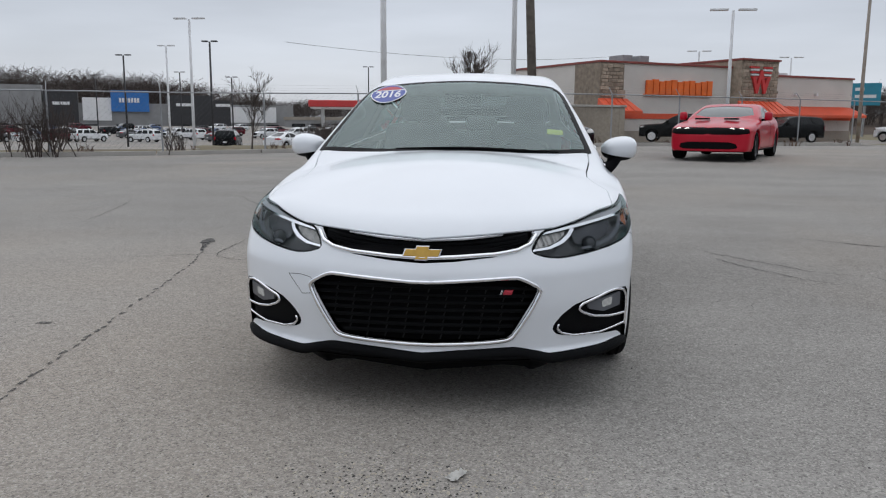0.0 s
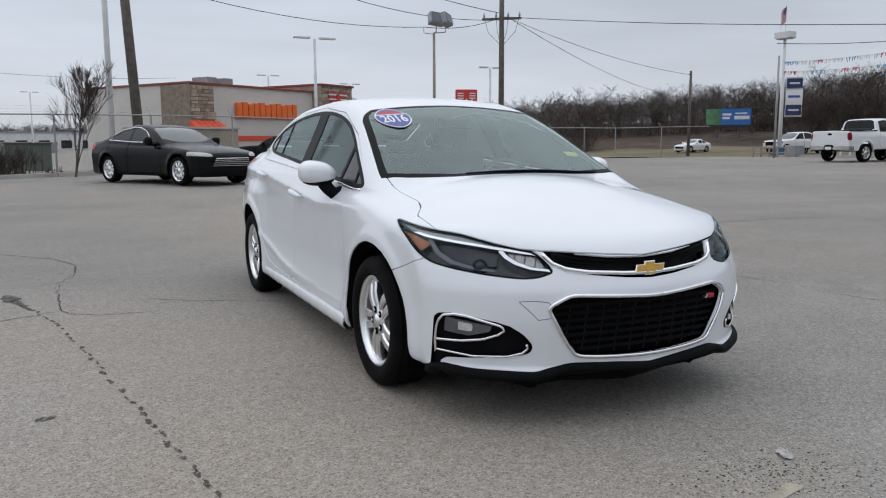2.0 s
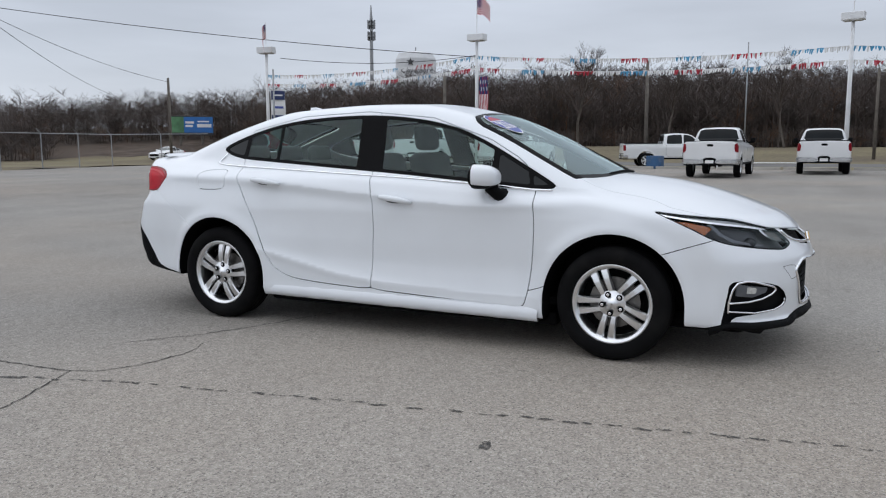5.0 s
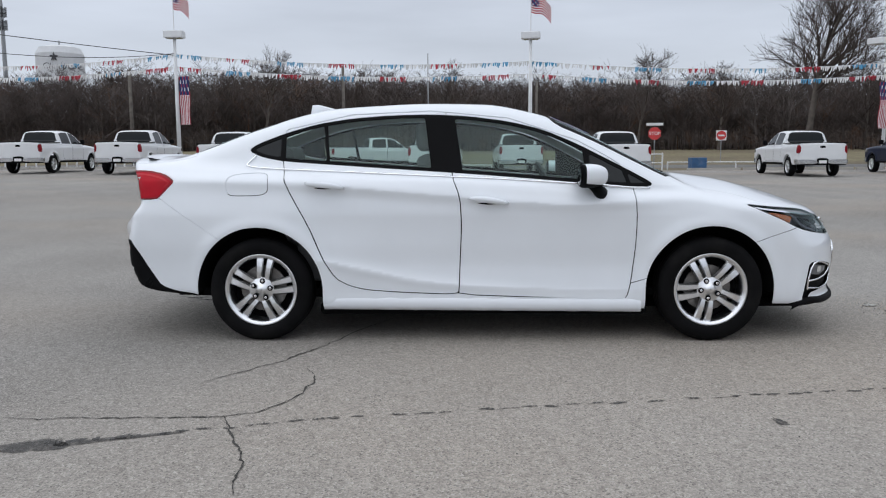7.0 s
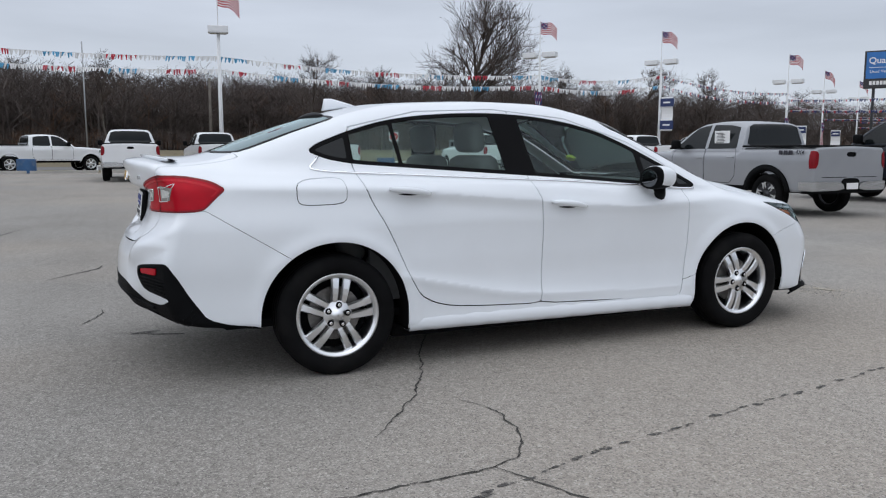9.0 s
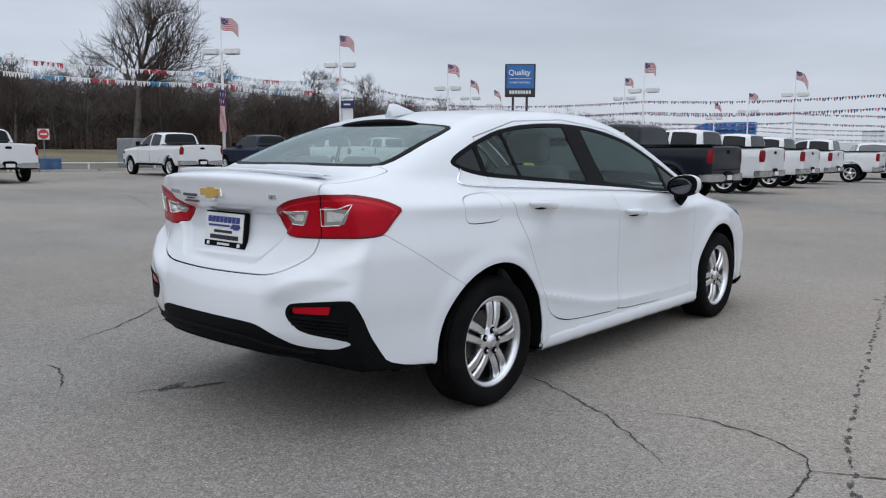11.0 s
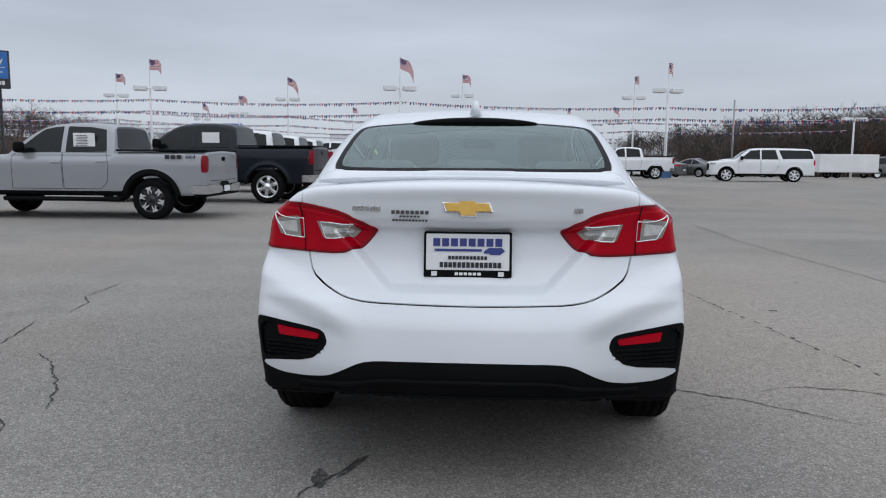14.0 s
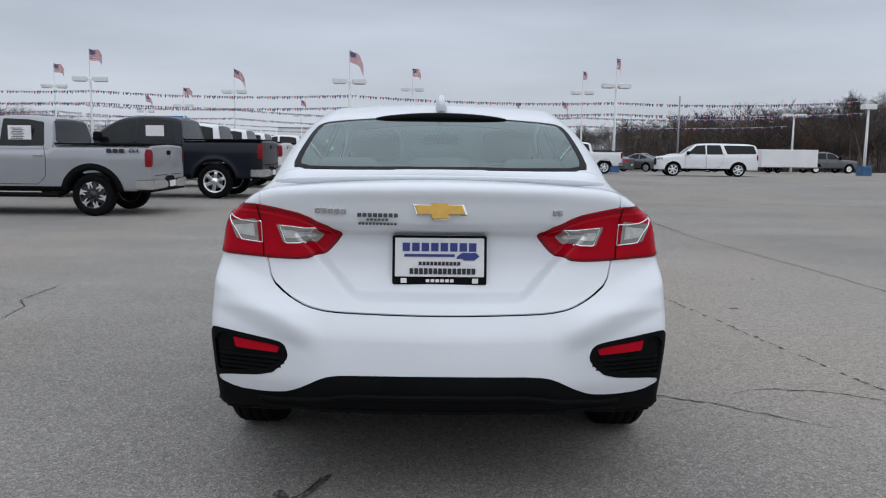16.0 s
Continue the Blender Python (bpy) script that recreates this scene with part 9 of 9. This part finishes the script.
big = tree(51.1, -24.2, 14.2, 3, "large bare winter tree with a wide crown", 4, 5, .72, .36, .012, TWIG, .30, .85, 22)
for x, y, h, sd in ((84.2, -19.6, 12.0, 5), (87.2, 1.0, 10.8, 8), (70.6, 19, 10.5, 12), (93, -40, 12, 15), (80, -52, 11, 18), (72, -66, 10.5, 21), (96, 30, 11.0, 24), (86, -46, 11.5, 27), (77, -60, 11, 28), (88, -30, 10.5, 29), (92, 14, 10.5, 30)):
    tree(x, y, h, sd, "bare winter tree at the edge of the woods", 4, 4, .75, .20, .014, TWIG, .26, .82, 16)
for x, y, h, sd in ((-24, -124, 6.8, 31), (-29, -118, 7.2, 32), (-46, -84, 9.5, 33), (-54, -90, 9, 34), (-41, -95, 8, 35), (-38, -66, 7.5, 36), (-36, -104, 8.6, 37), (-62, -84, 9.6, 38), (-50, -78, 9.0, 39)):
    tree(x, y, h, sd, "bare winter tree beyond the dealership lot", 4, 4, .75, .16, .015, TWIG, .26, .82, 15)
tree(-9.0, 20.8, 2.9, 41, "small bare young tree by the fence", 4, 4, .50, .045, .005, TWIG, .28, .85, 12)
tree(-2.0, 21.9, 3.7, 42, "bare shrub-like tree growing through the fence", 4, 5, .40, .045, .005, TWIG, .10, .75, 14)


def brush(x, y, h, w, n, seed, label, mat=TWIG):
    rnd = random.Random(seed)
    V, F = [], []
    for k in range(n):
        bx, by = rnd.gauss(0, w * .35), rnd.gauss(0, w * .35)
        grow(V, F, (bx, by, 0), h * rnd.uniform(.6, 1.15), .5, rnd, .022, 2, 3, 3, .6, .006, (rnd.uniform(-.5, .5), rnd.uniform(-.5, .5)))
    ob = part("bush", (V, F), mat)
    ob.matrix_world = pose(x, y, gz(x, y))
    tagged(ob, label, "bush", "bare bushes by the fence")


brush(-14.2, 16.9, 1.9, 1.5, 55, 3, "tangle of bare brown brush at the fence")
brush(-16.0, 16.2, 1.7, 1.3, 40, 4, "tangle of bare brown brush at the fence")
for hx, hy, sd in ((-7.4, 26.2, 6), (-6.0, 26.8, 7), (-4.6, 27.2, 9)):
    brush(hx, hy, 1.15, 1.5, 150, sd, "dense brown winter hedge behind the fence")
brush(-10.9, 18.9, .9, .5, 14, 8, "thin dead weeds at the fence")
for k in range(14):
    q = k / 13
    brush(-22 + 36 * q, 14.9 + 15.4 * q + .4 * math.sin(k * 5), .35, .5, 9, 60 + k, "dry weeds along the fence foot", TWIG_WARM)


def woods():
    """The wooded hills: several thousand bare trees of fine ribbon twigs as one mass."""
    rnd = random.Random(77)

    def proto(kids, spread):
        V, F = [], []

        def limb(p, d, length, w, lvl):
            e = p + d * length
            side = d.cross(Vector((rnd.uniform(-1, 1), rnd.uniform(-1, 1), rnd.uniform(-.3, .3))))
            side.normalize()
            b = len(V)
            V.extend((p - side * w, p + side * w, e + side * w * .45, e - side * w * .45))
            F.append((b, b + 1, b + 2, b + 3))
            if lvl >= len(kids):
                return
            for k in range(kids[lvl]):
                f = rnd.uniform(.25, 1.0) if lvl == 0 else rnd.uniform(.2, 1.0)
                th = rnd.uniform(0, 2 * math.pi)
                out = Vector((math.cos(th), math.sin(th), 0))
                nd = (d * rnd.uniform(.35, .8) + out * spread * rnd.uniform(.6, 1.2) + Vector((0, 0, rnd.uniform(.1, .45)))).normalized()
                limb(p + d * length * f, nd, length * (rnd.uniform(.34, .56) * (1.25 - .55 * f) if lvl == 0 else rnd.uniform(.42, .68)), max(w * .46, .0021), lvl + 1)
        limb(Vector((0, 0, 0)), Vector((rnd.uniform(-.05, .05), rnd.uniform(-.05, .05), 1)), .86, .012, 0)
        V = np.array(V)
        V[:, 2] /= V[:, 2].max()
        return V, np.array(F)
    protos = [proto((8, 5, 4), rnd.uniform(.6, .9)) for k in range(12)]
    VV, FF, II, n = [], [], [], 0

    def plant(x, y, z, h, w, kind):
        nonlocal n
        V, F = protos[rnd.randrange(len(protos))]
        th = rnd.uniform(0, 6.28)
        c, s = math.cos(th), math.sin(th)
        VV.append(np.stack((x + (V[:, 0] * c - V[:, 1] * s) * w, y + (V[:, 0] * s + V[:, 1] * c) * w, z + V[:, 2] * h), axis=1))
        FF.append(F + n)
        II.append(np.full(len(F), kind))
        n += len(V)
    count = 0
    while count < 5600:
        az = rnd.uniform(18, 236)
        if 158 < az < 186:
            continue
        ridge = float(RIDGE(np.float64(az)))
        if ridge < .8:
            continue
        r = rnd.choice((rnd.uniform(97, 110), rnd.uniform(97, 124), rnd.uniform(118, 166), rnd.uniform(140, 168)))
        if (az < 32 and r < 122) or (37 < az < 50 and r < 124):
            continue
        x, y = math.sin(radians(az)) * r, math.cos(radians(az)) * r
        if x < 60 and -125 < y < -60 and x > -24:
            continue
        h = (.36 * ridge + 3.4) * rnd.uniform(.62, 1.12) * (1.2 if rnd.random() < .12 else 1)
        q = rnd.random()
        plant(x, y, gz(x, y) - .2, h, h * rnd.uniform(.8, 1.25), 1 if q < .05 else 2 if q < .30 else 0)
        count += 1
    # undergrowth along the near edge of the woods
    for k in range(900):
        az = rnd.uniform(30, 152)
        r = rnd.uniform(95, 101) + (26 if 37 < az < 50 else 0)
        x, y = math.sin(radians(az)) * r, math.cos(radians(az)) * r
        plant(x, y, gz(x, y) - .3, rnd.uniform(1.6, 3.4), rnd.uniform(3.0, 5.0), rnd.choice((0, 0, 1, 2)))
    # thick young growth on the hill beyond the road
    for k in range(420):
        az = rnd.uniform(22, 54)
        r = rnd.uniform(123, 138)
        x, y = math.sin(radians(az)) * r, math.cos(radians(az)) * r
        h = rnd.uniform(3.2, 5.6)
        plant(x, y, gz(x, y) - .3, h, h * rnd.uniform(1.0, 1.5), rnd.choice((0, 0, 0, 2)))
    # the tree line behind the superstore
    for k in range(1100):
        az = rnd.uniform(-44, 6)
        r = rnd.uniform(285, 340)
        x, y = math.sin(radians(az)) * r, math.cos(radians(az)) * r
        h = rnd.uniform(13.5, 19.5) * (1 - .50 * min(1, max(0, (az + 27) / 9)))
        plant(x, y, gz(x, y), h, h * rnd.uniform(.9, 1.4), rnd.choice((0, 0, 2)))
    V, F, I = np.concatenate(VV), np.concatenate(FF), np.concatenate(II)
    me = bpy.data.meshes.new("woods")
    me.vertices.add(len(V))
    me.vertices.foreach_set("co", V.reshape(-1))
    me.loops.add(F.size)
    me.loops.foreach_set("vertex_index", F.reshape(-1))
    me.polygons.add(len(F))
    me.polygons.foreach_set("loop_start", np.arange(0, F.size, 4))
    me.polygons.foreach_set("material_index", I)
    me.update()
    for mat in (TWIG, TWIG_WARM, TWIG_GREY):
        me.materials.append(mat)
    tagged(new("woods", me), "bare brown winter woods on low hills", "woods", kind="stuff")


woods()
# ---- cracks, tar dashes, stains and litter on the lot ----
CRACKS = (
    ((-2.27, 2.15), (-2.30, 1.96), (-2.26, 1.80), (-2.28, 1.60), (-2.27, 1.42), (-2.25, 1.17), (-2.21, 1.05), (-2.10, .96), (-1.92, .90), (-1.74, .88), (-1.59, .91), (-1.46, .97)),
    ((-2.25, 1.17), (-2.35, 1.13), (-2.52, 1.06), (-2.65, .99), (-2.76, .94), (-2.88, .92), (-3.05, .91)),
    ((-1.79, 1.48), (-1.67, 1.38), (-1.53, 1.26), (-1.32, 1.10), (-1.10, .99), (-.82, .88), (-.55, .78), (-.1, .55)),
    ((-3.92, 6.22), (-3.54, 5.50), (-2.85, 4.58), (-2.33, 3.96), (-2.15, 3.44), (-2.16, 2.78), (-2.29, 2.40), (-2.27, 2.15)),
    ((3.00, .93), (3.07, .52), (3.00, .31), (3.10, -.09), (3.17, -.34)),
    ((1.90, 2.10), (2.06, 1.76), (2.38, 1.36), (2.60, 1.05), (2.79, .94), (3.00, .93)),
    ((1.45, 2.48), (1.33, 2.47), (1.15, 2.52), (.97, 2.61)),
    ((.62, 2.42), (.52, 2.20), (.41, 1.98)),
    ((3.08, -.60), (3.14, -1.02), (3.30, -1.24), (3.30, -1.62), (3.32, -1.99)),
    ((-3.48, -7.63), (-3.63, -5.85), (-3.73, -4.66), (-3.84, -3.50), (-3.96, -2.03), (-4.2, -.6)),
    ((1.99, 1.54), (2.20, 1.08), (2.50, .67), (2.66, .53)),
    ((-4.53, 2.98), (-4.75, 3.92), (-5.22, 5.45)),
    ((.70, 7.24), (1.67, 7.87), (2.31, 8.21)),
    ((3.07, 2.90), (3.63, 2.48), (3.83, 2.45)),
    ((6.07, 3.68), (7.30, 3.72), (8.2, 3.5)),
    ((10.29, -5.33), (9.32, -5.14), (8.56, -5.46)),
    ((-3.60, -8.93), (-3.62, -6.87)),
    ((9, 6), (14, 5), (18, 2)), ((-3, -12), (1, -13.5), (4, -12.8)), ((12, -4), (17, -6), (22, -5)),
)
rnd = random.Random(3)
for k, line in enumerate(CRACKS):
    V, F = ribbon(line, (.009 if k < 3 else .011) if k < 12 else .022, .0035, .0085, k + 1, True, 42 if k < 12 else 12)
    tagged(part("crack", (V, F), CRACK), "thin dark crack running across the asphalt", "crack", "cracks in the asphalt", "structure")


def tar_dashes(a, b, n, seed, w=.030, skip=.2):
    r = random.Random(seed)
    V, F = [], []
    for k in range(n):
        if r.random() < skip:
            continue
        q = (k + r.uniform(-.15, .15)) / n
        x, y = a[0] + (b[0] - a[0]) * q, a[1] + (b[1] - a[1]) * q
        L = math.hypot(b[0] - a[0], b[1] - a[1]) / n
        v, f = blot(x + r.uniform(-.012, .012), y + r.uniform(-.012, .012), L * r.uniform(.22, .42), w * r.uniform(.5, 1.0), math.atan2(b[1] - a[1], b[0] - a[0]), .003, seed * 97 + k, .35)
        F += [tuple(i + len(V) for i in t) for t in f]
        V += v
    tagged(part("tar_dashes", (V, F), TAR), "broken line of dark tar dashes over an old joint", "tar line", kind="stuff")


tar_dashes((-2.45, 1.37), (-2.24, .59), 9, 2, .014)
tar_dashes((-2.24, .59), (-1.82, -1.89), 26, 3, .014, .1)
tar_dashes((-1.82, -1.89), (-1.28, -5.29), 36, 4, .012, .15)
tar_dashes((-1.28, -5.29), (-.9, -8.2), 26, 6, .012, .3)
tar_dashes((-2.57, 1.75), (-2.45, 1.37), 5, 5, .03, 0)
V, F = [], []
for x, y, a, b, t, mat, sd in ((-2.605, 1.83, .125, .075, 1.75, STAIN, 4), (-2.55, 1.62, .13, .026, 1.85, STAIN, 14), (-2.48, 1.40, .14, .014, 1.87, STAIN, 15), (-.06, -3.06, .09, .030, .2, PALE_PATCH, 21), (.55, 2.20, .07, .028, 1.9, TAR, 5), (.53, 2.28, .03, .018, 1.0, TAR, 6), 
                           (.44, 2.10, .09, .02, 1.2, STAIN, 8), (-2.3, -1.2, .04, .025, .5, TAR, 9), (-1.6, -2.9, .035, .022, .5, TAR, 10), (-3.0, -2.6, .03, .02, 1.5, TAR, 11)):
    tagged(part("stain", blot(x, y, a, b, t, .0036, sd), mat), "pale cement patch on the asphalt" if mat is PALE_PATCH else "dark irregular stain on the asphalt", "stain", "stains on the asphalt", "structure")


def gravel(cx, cy, w, n, seed, mat=CRACK, size=.010):
    r = random.Random(seed)
    V, F = [], []
    for k in range(n):
        x, y, s = cx + r.gauss(0, w), cy + r.gauss(0, w * .6), size * r.uniform(.4, 1.2)
        i = len(V)
        z = gz(x, y)
        V += [(x - s, y - s * .7, z), (x + s, y - s, z), (x + s * .7, y + s, z), (x - s, y + s * .6, z), (x, y, z + s * .8)]
        F += [(i, i + 1, i + 4), (i + 1, i + 2, i + 4), (i + 2, i + 3, i + 4), (i + 3, i, i + 4)]
    tagged(part("gravel", (V, F), mat), "loose dark gravel and crumbs on the asphalt", "gravel", kind="stuff")


gravel(.02, -2.97, .20, 420, 3, TAR, .0045)
gravel(.02, -2.96, .24, 520, 4, PALE_PATCH, .0045)
gravel(.35, -2.85, .30, 260, 8, PALE_PATCH, .0035)
gravel(-.5, -1.9, 2.6, 160, 5, TAR, .004)


def litter():
    bm = bmesh.new()
    bmesh.ops.create_grid(bm, x_segments=9, y_segments=6, size=.5)
    r = random.Random(2)
    for v in bm.verts:
        v.co = (v.co.x * .075, v.co.y * .042, .005 + abs(r.gauss(0, .006)))
        v.co.x += r.uniform(-.006, .006)
    ob = part("litter", bm, LITTER)
    ob.matrix_world = pose(.19, -2.84, 0, 0, 0, 65)
    tagged(ob, "crumpled scrap of white paper on the asphalt", "litter")


litter()
bm = bmesh.new()
bmesh.ops.create_grid(bm, x_segments=6, y_segments=5, size=.5)
r = random.Random(6)
for v in bm.verts:
    v.co = (v.co.x * .3, v.co.y * .16, .01 + abs(r.gauss(0, .05)))
ob = part("litter", bm, LITTER)
ob.matrix_world = pose(-6.2, 25.6, gz(-6.2, 25.6), 0, 0, 25)
tagged(ob, "crumpled white plastic bag at the fence", "litter")
